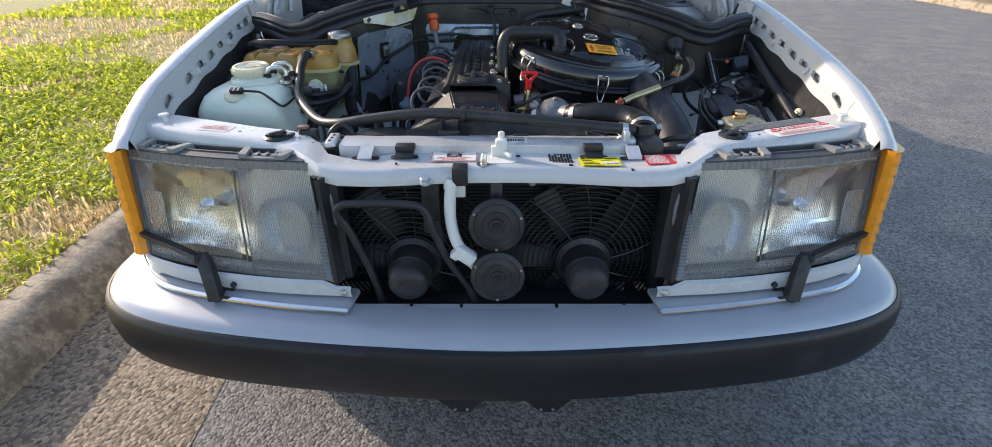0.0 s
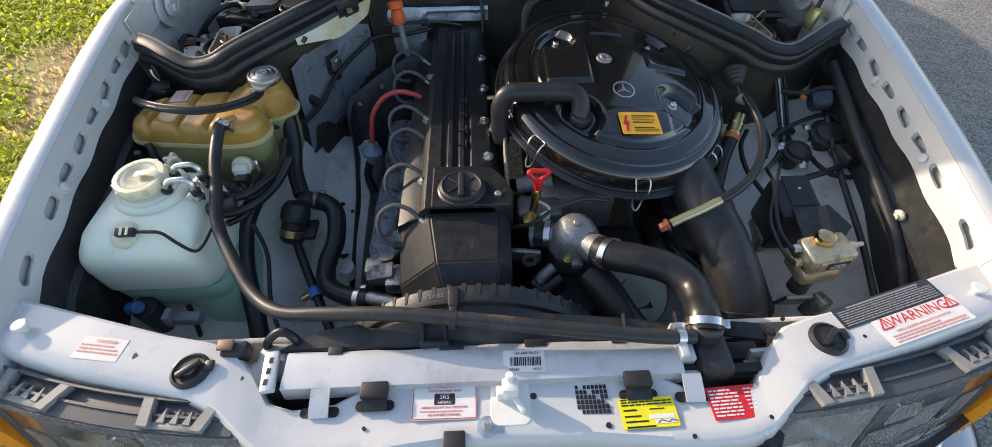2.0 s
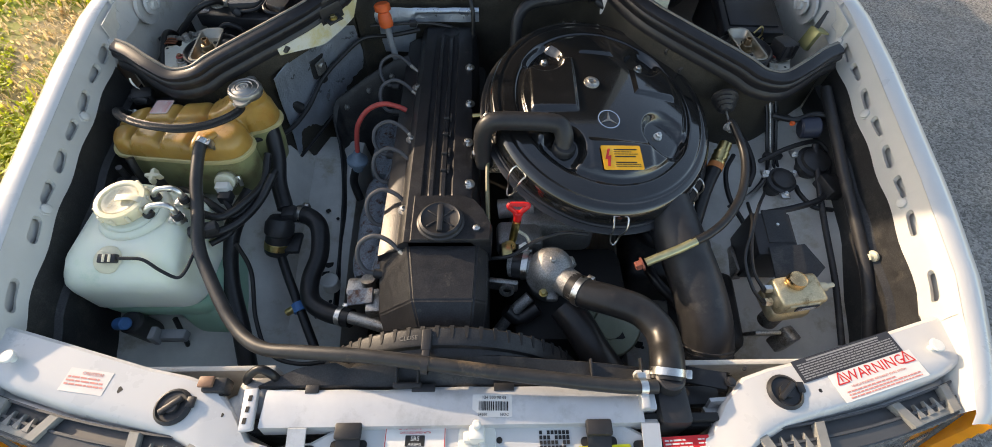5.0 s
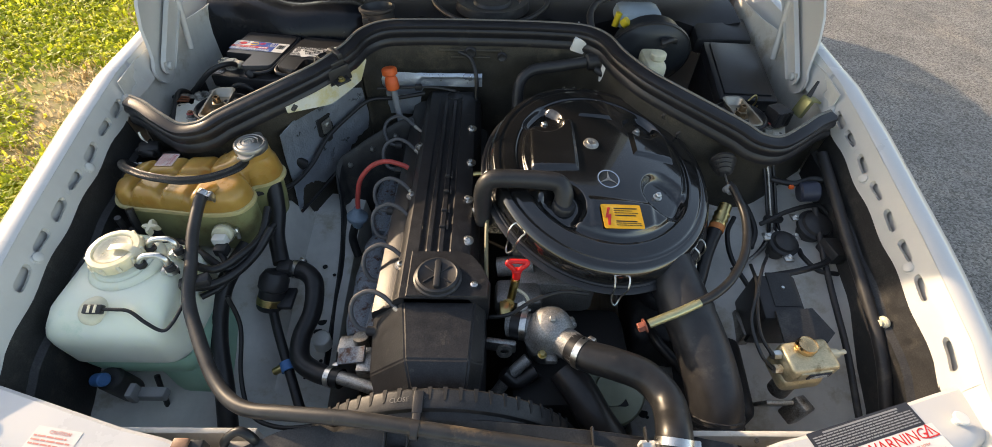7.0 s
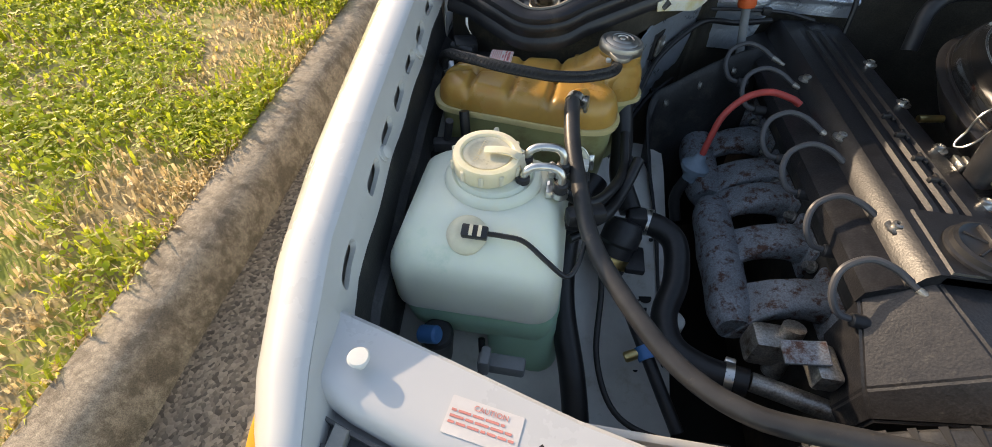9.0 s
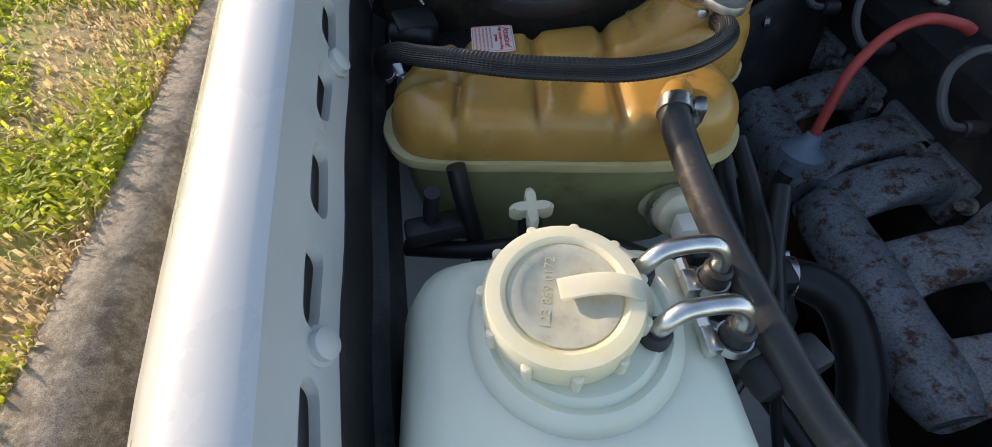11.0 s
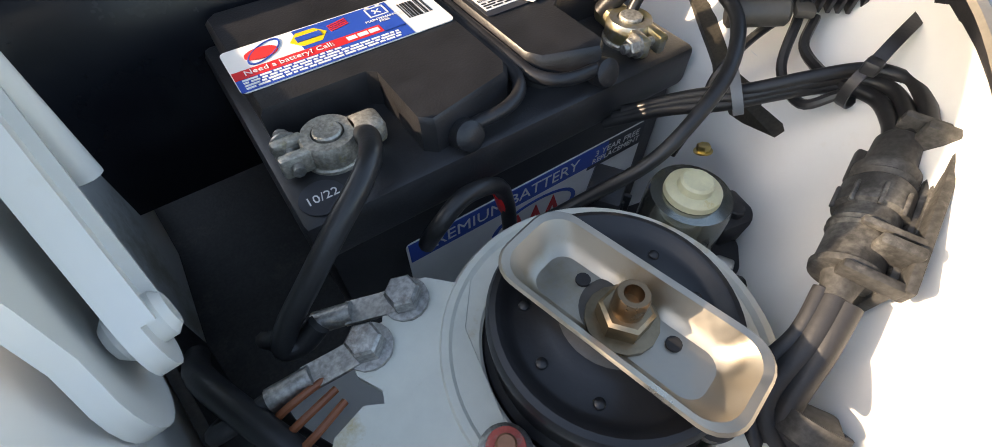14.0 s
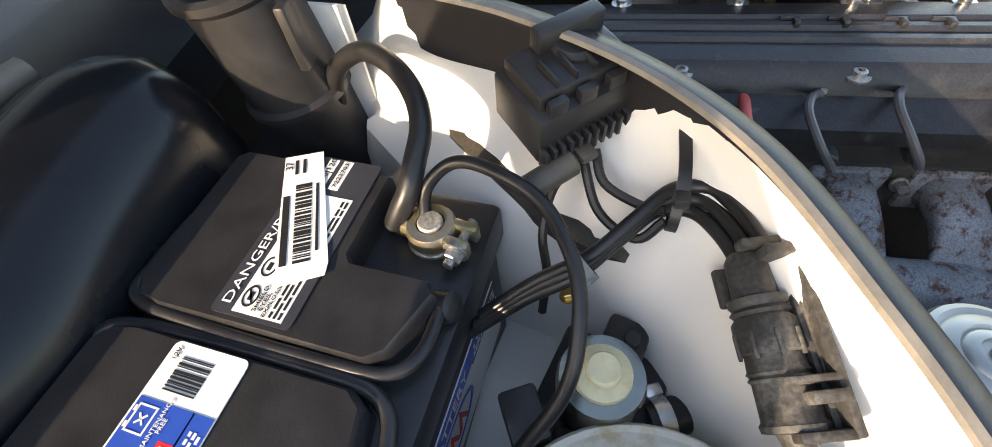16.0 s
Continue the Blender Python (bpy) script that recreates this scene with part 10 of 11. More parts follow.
def control_box():
    """Finned black relay box bolted to the partition, with a small coil beside it."""
    t = thing("relay_box", (-0.33, 1.715, 0.96), "finned black relay box bolted to the partition", "relay box")
    m = frame_of((-0.328, 1.712, 0.990), (0.62, -0.78, 0.03), (0.78, 0.62, 0.12))
    bm = B()
    box(bm, (0.0, 0.0, 0.0), (0.076, 0.052, 0.036), 0.003, m)
    part("case", bm, BLACK_PLASTIC, t)
    part("cover", box(B(), (0.0, 0.002, 0.022), (0.066, 0.040, 0.014), 0.003, m), BLACK_PLASTIC, t)
    part("top_block", box(B(), (0.008, 0.016, 0.034), (0.046, 0.012, 0.016), 0.002, m), BLACK_PLASTIC, t)
    for k in range(4):
        part("slot_wall", box(B(), (-0.020 + 0.013 * k, -0.006, 0.031), (0.0016, 0.020, 0.006), 0.0004, m), BLACK_PLASTIC, t)
    for x in (-0.024, -0.004, 0.016):
        bm = B()
        box(bm, (x, -0.022, 0.018), (0.012, 0.006, 0.018), 0.001, m)
        part("latch", bm, BLACK_PLASTIC, t)
    for k in range(13):
        bm = B()
        box(bm, (-0.036 + 0.006 * k, -0.029, -0.010), (0.0026, 0.008, 0.016), 0.0005, m)
        part("fin", bm, BLACK_PLASTIC, t)
    bm = B()
    cyl(bm, m @ Vector((0.006, 0.006, 0.024)), m @ Vector((0.006, 0.006, 0.034)), 0.014, seg=24, bevel=0.003)
    part("knob", bm, BLACK_DEEP, t)
    bm = B()
    box(bm, (0.048, -0.004, -0.008), (0.028, 0.034, 0.004), 0.001, m)
    part("ear", bm, BLACK_PLASTIC, t)
    bm = B()
    hexnut(bm, m @ Vector((0.050, -0.004, -0.006)), m.to_3x3() @ Vector((0, 0, 1)), 0.0065, 0.008)
    part("screw", bm, GOLD_ZINC, t)
    bm = B()
    cyl(bm, m @ Vector((-0.055, -0.036, -0.02)), m @ Vector((-0.018, -0.036, -0.016)), 0.0085, seg=18, bevel=0.002)
    box(bm, (-0.010, -0.036, -0.014), (0.012, 0.012, 0.006), 0.002, m)
    part("suppressor", bm, M("brown_suppressor", (0.085, 0.075, 0.062), 0.45, var=0.2, scale=50), t, "brownish cylindrical suppressor")
    for q in (((-0.010, -0.034, -0.02), (-0.384, 1.688, 0.945), (-0.40, 1.665, 0.94), (-0.395, 1.65, 0.953)), ((0.0, -0.034, -0.02), (-0.37, 1.685, 0.955), (-0.385, 1.662, 0.953), (-0.39, 1.65, 0.957)), ((-0.02, -0.036, -0.018), (-0.372, 1.718, 0.945), (-0.392, 1.722, 0.925), (-0.405, 1.718, 0.90), (-0.42, 1.72, 0.87))):
        bm = B()
        tube(bm, [m @ Vector(q[0])] + [Vector(p) for p in q[1:]], 0.0032, 8)
        part("lead", bm, HOSE, t)
    return t


control_box()


def solenoid_valve():
    t = thing("solenoid_valve", (-0.472, 1.68, 0.82), "silver canister valve with a yellowed cap and rubber hose", "valve")
    bm = B()
    lathe(bm, [(0, 0.845), (0.028, 0.845), (0.0285, 0.85), (0.0275, 0.853), (0.0272, 0.893), (0.0255, 0.900), (0, 0.902)], Matrix.Translation((-0.472, 1.68, 0)), 32)
    part("canister", bm, M("stained_silver", (0.30, 0.31, 0.28), 0.2, metal=0.9, var=0.15, scale=40, stain=(0.35, 0.31, 0.18), stain_at=0.6, stain_scale=30), t)
    bm = B()
    lathe(bm, [(0, 0.9130), (0.009, 0.9130), (0.0105, 0.9115), (0.011, 0.907), (0.0155, 0.9065), (0.0175, 0.905), (0.0180, 0.901), (0, 0.901)], Matrix.Translation((-0.472, 1.68, 0)), 28)
    part("cap", bm, M("yellowed_cap", (0.66, 0.62, 0.40), 0.35, var=0.15, scale=60, stain=(0.50, 0.36, 0.10), stain_at=0.64, stain_scale=50), t, "yellowed plastic cap")
    bm = B()
    box(bm, (-0.477, 1.680, 0.844), (0.096, 0.078, 0.016), 0.003, rot=(0, 0, -20))
    box(bm, (-0.434, 1.662, 0.858), (0.032, 0.030, 0.024), 0.004, rot=(0, 0, -20))
    cyl(bm, (-0.436, 1.658, 0.855), (-0.436, 1.658, 0.876), 0.006, seg=12, bevel=0.001)
    box(bm, (-0.512, 1.70, 0.852), (0.035, 0.022, 0.022), 0.004, rot=(0, 0, -20))
    part("body", bm, BLACK_PLASTIC, t)
    bm = B()
    box(bm, (-0.498, 1.724, 0.876), (0.034, 0.024, 0.036), 0.003, rot=(0, 0, 25))
    for k in range(3):
        box(bm, (-0.490 - 0.008 * k, 1.712, 0.876), (0.003, 0.006, 0.02), 0.0008, rot=(0, 0, 25))
    part("plug", bm, BLACK_PLASTIC, t)
    for k in range(4):
        bm = B()
        a = -20 + 90 * k + 45
        hexnut(bm, (-0.472 + 0.032 * math.cos(radians(a)), 1.68 + 0.032 * math.sin(radians(a)), 0.845), (0, 0, 1), 0.004, 0.006)
        part("screw", bm, STEEL, t)
    bm = B()
    tube(bm, [(-0.482, 1.645, 0.846), (-0.474, 1.625, 0.846), (-0.46, 1.605, 0.842), (-0.435, 1.59, 0.83), (-0.41, 1.60, 0.80)], 0.013, 16)
    hp = part("hose", bm, HOSE, t)
    part("clamp", clamp(B(), (-0.478, 1.636, 0.846), (0.3, -0.8, 0), 0.0134, 0.010), STEEL, hp, "worm-drive clamp")


solenoid_valve()
bm = B()
hexnut(bm, (-0.411, 1.702, 0.880), (0.1, 0.3, 0.95), 0.005, 0.006)
solid("panel_stud", bm, GOLD_ZINC, "gold zinc stud in the white panel", "stud")

# blower duct and its hose socket behind the battery
def blower_duct():
    t = thing("air_duct", (-0.52, 2.05, 0.80), "glossy black moulded air duct behind the battery", "air duct")
    rows = []
    sec = [(0.004, 0.80), (0.0, 0.88), (-0.004, 0.93), (0.003, 0.965), (0.018, 0.990), (0.044, 1.006), (0.078, 1.010), (0.108, 1.0), (0.126, 0.97), (0.130, 0.90)]
    for i in range(41):
        k = i / 40
        x = -0.748 + 0.448 * k
        y0 = 2.012 - 0.055 * k
        e = max(0, (k - 0.86) / 0.14)
        f = math.sqrt(max(0.0, 1 - e * e)) if e < 1 else 0.02
        wave = 0.007 * math.sin(k * 9) + 0.010 * noise.noise(Vector((x * 9, 0, 1)))
        rows.append([Vector((x, y0 + 0.065 + (a - 0.065) * (0.25 + 0.75 * f) + (wave if 1 < j < 8 else 0), z - (1 - f) * 0.05 * (j / 9) + (wave * 0.8 if j > 2 else 0))) for j, (a, z) in enumerate(sec)])
    part("shell", sheet(B(), rows, 0.004), M("glossy_moulded_black", (0.008, 0.009, 0.012), 0.24, var=0.2, scale=8, bump=0.10, bscale=9, rough_var=0.3, spec=0.38), t, "glossy wavy black shell", angle=80)
    bm = B()
    tube(bm, [(-0.735, 2.155, 0.985), (-0.6, 2.14, 1.0), (-0.45, 2.118, 1.005), (-0.33, 2.10, 1.0)], 0.010, 10)
    part("edge_bead", bm, M("dusty_edge", (0.14, 0.12, 0.10), 0.6, var=0.2), t, "dusty edge bead")
    bm = B()
    lathe(bm, [(0, -0.1), (0.042, -0.1), (0.042, 0.0), (0.047, 0.002), (0.047, 0.008), (0.042, 0.011), (0.041, 0.095), (0.046, 0.10), (0.046, 0.106), (0.040, 0.108), (0.036, 0.10), (0.034, 0.02), (0, 0.02)], along((-0.258, 1.945, 0.93), (-0.05, 0.1, 1)), 36)
    box(bm, (-0.285, 1.908, 1.0), (0.016, 0.008, 0.05), 0.002)
    part("socket", bm, BLACK_PLASTIC, t, "round black duct socket")
    bm = B()
    box(bm, (-0.50, 2.19, 0.96), (0.30, 0.05, 0.03), 0.01)
    part("shelf", bm, BLACK_PLASTIC, t)
    bm = B()
    box(bm, (-0.60, 2.185, 0.98), (0.03, 0.02, 0.01), 0.002)
    part("clip", bm, WHITE_PLASTIC, t)


blower_duct()
hose("chamber_hose", [(-0.752, 1.83, 0.84), (-0.748, 1.79, 0.88), (-0.738, 1.75, 0.892), (-0.725, 1.705, 0.888), (-0.717, 1.665, 0.873), (-0.708, 1.635, 0.845), (-0.70, 1.61, 0.80)], 0.0072, HOSE, "black hose curving round the strut tower", 14)
hose("corner_cable", [(-0.735, 1.78, 0.82), (-0.73, 1.74, 0.86), (-0.715, 1.70, 0.865), (-0.69, 1.665, 0.85), (-0.67, 1.62, 0.83), (-0.66, 1.575, 0.82)], 0.0068, HOSE, "black cable beside the strut tower", 12, "cable")
hose("battery_loop", [(-0.61, 1.775, 0.88), (-0.605, 1.765, 0.905), (-0.585, 1.765, 0.915), (-0.56, 1.765, 0.905), (-0.55, 1.765, 0.88), (-0.55, 1.76, 0.85)], 0.0055, HOSE, "small black cable loop in front of the battery", 10, "cable")
bm = B()
cyl(bm, (-0.549, 1.766, 0.875), (-0.553, 1.767, 0.892), 0.0062, seg=10)
solid("red_collar", bm, RED, "red collar on a cable", "wiring")

# ---- driver side ----
def regulator():
    t = thing("hydraulic_regulator", (0.575, 1.13, 0.66), "brass-coloured hydraulic regulator with a copper cap", "regulator")
    m = frame_of((0.582, 1.105, 0.775), (1, 0.12, 0.05), (-0.12, 1, 0.05))
    bm = B()
    box(bm, (0, 0, 0.010), (0.085, 0.056, 0.044), 0.008, m, seg=3)
    box(bm, (-0.004, 0.0, -0.028), (0.076, 0.062, 0.036), 0.012, m, seg=3)
    box(bm, (0.0, -0.026, 0.014), (0.058, 0.01, 0.022), 0.003, m)
    part("body", bm, BRASS, t)
    bm = B()
    lathe(bm, [(0, 0.020), (0.008, 0.020), (0.015, 0.017), (0.017, 0.012), (0.017, 0.004), (0.014, 0.0), (0, 0.0)], m @ Matrix.Translation((-0.004, 0.012, 0.030)), 32)
    part("cap", bm, COPPER, t, "domed copper-coloured cap")
    bm = B()
    box(bm, (0.004, -0.032, 0.016), (0.040, 0.002, 0.015), 0.0005, m)
    pl = part("type_plate", bm, LABEL_BLACK, t, "small black type plate")
    bars([(0.0, 0.004, 0.022, 0.0022), (0.0, 0.0, 0.032, 0.0018), (0.0, -0.004, 0.03, 0.0014)], frame_of(m @ Vector((0.004, -0.0332, 0.016)), m.to_3x3() @ Vector((1, 0, 0)), m.to_3x3() @ Vector((0, 0, 1))), pl, INK_WHITE)
    bm = B()
    cyl(bm, m @ Vector((0.04, 0.004, 0.012)), m @ Vector((0.062, 0.004, 0.012)), 0.011, 0.008, seg=18, bevel=0.002)
    cyl(bm, m @ Vector((0.06, 0.004, 0.012)), m @ Vector((0.076, 0.006, 0.010)), 0.0045, seg=10)
    part("outlet", bm, IVORY, t)
    for q in ((-0.045, -0.006, 0.004), (-0.044, 0.012, 0.020)):
        bm = B()
        cyl(bm, m @ Vector(q), m @ (Vector(q) + Vector((-0.014, 0, 0.002))), 0.008, seg=6)
        part("union", bm, STEEL, t)
    bm = B()
    cyl(bm, (0.57, 1.095, 0.69), (0.57, 1.095, 0.735), 0.018, seg=18, bevel=0.003)
    box(bm, (0.553, 1.07, 0.69), (0.05, 0.008, 0.05), 0.003, rot=(20, 0, 0))
    box(bm, (0.60, 1.065, 0.675), (0.03, 0.03, 0.05), 0.004, rot=(0, 20, 20))
    part("bracket", bm, DULL_STEEL, t)
    for q in (((-0.06, -0.006, 0.006), (0.50, 1.11, 0.80), (0.495, 1.16, 0.82), (0.52, 1.22, 0.84), (0.535, 1.28, 0.83)), ((-0.058, 0.012, 0.022), (0.505, 1.14, 0.815), (0.515, 1.20, 0.835), (0.545, 1.26, 0.84), (0.60, 1.33, 0.80))):
        bm = B()
        tube(bm, [m @ Vector(q[0])] + [Vector(p) for p in q[1:]], 0.0032, 8)
        part("pipe", bm, HOSE, t, "thin dark pipe")
    return t


regulator()

t = thing("control_module", (0.565, 1.215, 0.70), "flat black control module on a bracket", "control module")
bm = B()
# case carried far down so its black fills the shaded space below
box(bm, (0.582, 1.230, 0.752), (0.076, 0.092, 0.115), 0.006, rot=(8, -4, -4))
part("case", bm, BLACK_PLASTIC, t)
bm = B()
box(bm, (0.586, 1.236, 0.8115), (0.046, 0.072, 0.004), 0.001, rot=(8, -4, -4))
part("cover_plate", bm, BLACK_DUSTY, t, "dark cover plate")
bm = B()
cyl(bm, (0.586, 1.238, 0.8125), (0.586, 1.238, 0.8165), 0.003, seg=10)
part("screw", bm, STEEL, t)
bm = B()
prism(bm, [(-0.040, -0.032), (0.030, -0.034), (0.052, -0.014), (0.028, 0.033), (-0.038, 0.030)], 0.004, Matrix.Translation((0.592, 1.160, 0.803)) @ pose(0, 0, 0, 14, -4, 0))
part("shade", bm, BLACK_DUSTY, t, "black sheet shade")
bm = B()
box(bm, (0.55, 1.23, 0.67), (0.02, 0.06, 0.08), 0.003)
part("stand", bm, DULL_STEEL, t)

# invented black blocks and hoses, standing for deep shade over the chassis leg
t = thing("shade_filler", (0.40, 1.28, 0.53), "dark blocks added to fill the deep shade low beside the engine", "steering gear")
bm = B()
box(bm, (0.395, 1.30, 0.63), (0.12, 0.20, 0.12), 0.02, rot=(0, 0, -6), seg=3)
part("housing", bm, BLACK_DUSTY, t)
part("filler_block", box(B(), (0.475, 1.135, 0.635), (0.115, 0.17, 0.11), 0.02, rot=(0, 0, -8), seg=3), BLACK_DUSTY, t)
part("cover", lathe(B(), [(0, 0.022), (0.035, 0.022), (0.040, 0.016), (0.044, 0.004), (0.044, -0.01), (0, -0.01)], Matrix.Translation((0.40, 1.31, 0.692)), 28), BLACK_PLASTIC, t)
part("filler_stub", cyl(B(), (0.42, 1.40, 0.66), (0.45, 1.50, 0.70), 0.024, seg=20, bevel=0.004), BLACK_DUSTY, t)
for pts in (([(0.36, 1.24, 0.69), (0.37, 1.18, 0.70), (0.42, 1.12, 0.68), (0.46, 1.06, 0.63)]), ([(0.43, 1.25, 0.69), (0.45, 1.20, 0.705), (0.48, 1.14, 0.69), (0.49, 1.05, 0.64)])):
    part("filler_hose", tube(B(), pts, 0.011, 12), HOSE, t)

# brake lines and boot at the bulkhead
for k in range(4):
    o = Vector((0.007 * k, 0.002 * k, 0.003 * (k % 2)))
    end = ((0.655, 1.425, 0.758), (0.628, 1.39, 0.755), (0.595, 1.362, 0.752), (0.552, 1.342, 0.740)) if k < 2 else ((0.668, 1.41, 0.752), (0.674, 1.385, 0.750), (0.688, 1.362, 0.745), (0.705, 1.345, 0.735))
    hose("brake_line", [Vector(p) + o for p in ((0.622, 1.535, 0.880), (0.631, 1.525, 0.884), (0.640, 1.505, 0.858), (0.649, 1.465, 0.808), (0.656, 1.440, 0.776)) + end], 0.0034, DULL_STEEL if k == 1 else SATIN_BLACK, "steel brake line bent down from the bulkhead", 8, "brake line")
bm = B()
box(bm, (0.664, 1.447, 0.789), (0.040, 0.014, 0.014), 0.003)
solid("line_holder", bm, BLACK_PLASTIC, "black clip holding the brake lines", "clip")
t = thing("throttle_cable", (0.53, 1.48, 0.88), "black throttle cable with a rubber boot and brass end", "cable")
bm = B()
lathe(bm, [(0, 0), (0.026, 0), (0.027, 0.006), (0.021, 0.010), (0.024, 0.014), (0.018, 0.019), (0.021, 0.023), (0.015, 0.028), (0.017, 0.032), (0.010, 0.038), (0, 0.038)], along((0.532, 1.512, 0.902), (-0.1, -0.8, -0.2)), 28)
part("boot", bm, RUBBER, t, "ribbed rubber boot")
bm = B()
cyl(bm, (0.528, 1.478, 0.893), (0.526, 1.445, 0.888), 0.0022, seg=8)
part("inner_wire", bm, STEEL, t)
bm = B()
tube(bm, [(0.526, 1.445, 0.892), (0.530, 1.42, 0.892), (0.530, 1.352, 0.884), (0.505, 1.275, 0.876), (0.462, 1.215, 0.872), (0.42, 1.180, 0.870), (0.385, 1.165, 0.862)], 0.0078, 12)
part("sleeve", bm, HOSE, t, "black cable sleeve")
bm = B()
lathe(bm, [(0, 0), (0.013, 0), (0.014, 0.003), (0.010, 0.006), (0.007, 0.014), (0, 0.014)], along((0.527, 1.440, 0.886), (0.05, -0.8, -0.15)), 20)
part("grommet", bm, GREY_PLASTIC, t)
bm = B()
tube(bm, [(0.392, 1.167, 0.864), (0.36, 1.155, 0.856), (0.325, 1.145, 0.846), (0.305, 1.140, 0.838)], 0.0078, 12)
part("metal_end", bm, M("olive_zinc", (0.46, 0.44, 0.26), 0.35, metal=0.8, var=0.15), t, "olive zinc ferrule")
bm = B()
hexnut(bm, (0.300, 1.139, 0.836), (-0.9, -0.2, -0.3), 0.009, 0.014)
part("end_nut", bm, M("rusty_red_nut", (0.30, 0.10, 0.07), 0.5, metal=0.5), t, "rust-red nut")
t = thing("wiring_plug", (0.49, 1.40, 0.80), "gold and black round wiring plug beside the air cleaner", "connector")
bm = B()
a, e = Vector((0.522, 1.415, 0.858)), Vector((0.468, 1.325, 0.815))
lathe(bm, [(0, 0), (0.013, 0), (0.013, 0.02), (0.016, 0.022), (0.014, 0.028), (0.016, 0.034), (0.014, 0.040), (0.016, 0.046), (0.014, 0.05), (0.014, 0.062), (0, 0.062)], along(a, e - a), 22)
part("gold_sleeve", bm, GOLD_ZINC, t)
bm = B()
lathe(bm, [(0.0142, 0.050), (0.0155, 0.050), (0.0155, 0.062), (0.0142, 0.062), (0.0142, 0.05)], along(a, e - a), 22)
part("orange_band", bm, M("orange_band", (0.52, 0.17, 0.05), 0.5), t)
bm = B()
tube(bm, [a.lerp(e, 0.55), e, e + Vector((-0.02, -0.05, -0.04)), e + Vector((-0.03, -0.08, -0.1))], 0.0145, 16)
part("black_sleeve", bm, HOSE, t)


def actuator(c, r, label):
    t = thing("vacuum_actuator", (c[0], c[1], c[2] - 0.05), label, "actuator", "actuators")
    bm = B()
    lathe(bm, [(0, 0.020), (r * 0.4, 0.019), (r * 0.75, 0.013), (r * 0.8, 0.006), (r, 0.004), (r, -0.004), (r * 0.8, -0.008), (r * 0.5, -0.05), (0, -0.05)], along(c, (0, -0.25, 1)), 32)
    part("body", bm, BLACK_PLASTIC, t)
    for a in (30, 150, 270):
        b2 = B()
        q = along(c, (0, -0.25, 1)) @ Vector((r * 1.12 * math.cos(radians(a)), r * 1.12 * math.sin(radians(a)), 0))
        box(b2, q, (0.02, 0.02, 0.006), 0.003)
        hexnut(b2, q + Vector((0, 0, 0.003)), (0, -0.2, 1), 0.005, 0.006)
        part("lug", b2, STEEL, t)
    return t


actuator((0.733, 1.410, 0.806), 0.038, "round black actuator bolted to the inner wing")
actuator((0.655, 1.372, 0.790), 0.030, "smaller round black actuator beside the brake lines")
bm = B()
box(bm, (0.745, 1.345, 0.80), (0.045, 0.05, 0.03), 0.005, rot=(0, 10, 10))
solid("small_relay", bm, BLACK_PLASTIC, "small black relay on the inner wing", "relay")
for k, pts in enumerate((((0.60, 1.30, 0.77), (0.66, 1.30, 0.79), (0.72, 1.32, 0.795), (0.75, 1.36, 0.79)), ((0.62, 1.42, 0.80), (0.68, 1.44, 0.82), (0.74, 1.45, 0.83), (0.765, 1.43, 0.82)),
                         ((0.58, 1.36, 0.79), (0.60, 1.40, 0.80), (0.60, 1.46, 0.81), (0.58, 1.50, 0.82)), ((0.69, 1.365, 0.78), (0.685, 1.34, 0.785), (0.70, 1.305, 0.785), (0.74, 1.30, 0.78)),
                         ((0.65, 1.50, 0.86), (0.69, 1.48, 0.865), (0.73, 1.49, 0.87), (0.76, 1.48, 0.875)), ((0.56, 1.27, 0.76), (0.54, 1.34, 0.775), (0.545, 1.40, 0.79), (0.57, 1.44, 0.80)))):
    hose("wiring_cable", pts, 0.005 if k % 2 else 0.0065, HOSE, "black wiring on the inner wing", 9, "wiring")
t = thing("blue_connector", (0.715, 1.465, 0.83), "dark blue connector cap below the seal", "connector")
part("cap", cyl(B(), (0.70, 1.468, 0.852), (0.738, 1.462, 0.86), 0.022, seg=22, bevel=0.004), M("dark_blue_cap", (0.028, 0.034, 0.055), 0.4, var=0.2), t)
bm = B()
box(bm, (0.682, 1.472, 0.862), (0.010, 0.008, 0.008), 0.002)
part("red_tab", bm, ORANGE, t)
for pts, r in (([(0.762, 1.54, 0.90), (0.752, 1.44, 0.875), (0.744, 1.34, 0.845), (0.740, 1.22, 0.808), (0.738, 1.12, 0.765), (0.730, 1.02, 0.70)], 0.011), ([(0.735, 1.44, 0.83), (0.722, 1.34, 0.795), (0.708, 1.25, 0.775), (0.70, 1.15, 0.745), (0.69, 1.04, 0.70)], 0.006)):
    hose("loom_sleeve", pts, r, RUBBER, "thick black wiring sleeve along the inner wing", 12, "wiring")
bm = B()
cyl(bm, (0.755, 1.175, 0.80), (0.745, 1.172, 0.80), 0.011, seg=20, bevel=0.003)
cyl(bm, (0.746, 1.172, 0.80), (0.740, 1.171, 0.80), 0.006, seg=14)
solid("wing_plug", bm, IVORY, "ivory plug in the inner wing", "plug")
bm = B()
sweep(bm, smooth_path([P(0.375, 0.935, 0.822), P(0.34, 0.945, 0.815), P(0.30, 0.965, 0.79)], 5), [(-0.013, -0.002), (0.013, -0.002), (0.013, 0.002), (-0.013, 0.002)])
hexnut(bm, P(0.378, 0.932, 0.828), (0, 0, 1), 0.006, 0.006)
solid("radiator_stay", bm, BLACK_PLASTIC, "black stay between lock panel and radiator", "bracket")
bm = B()
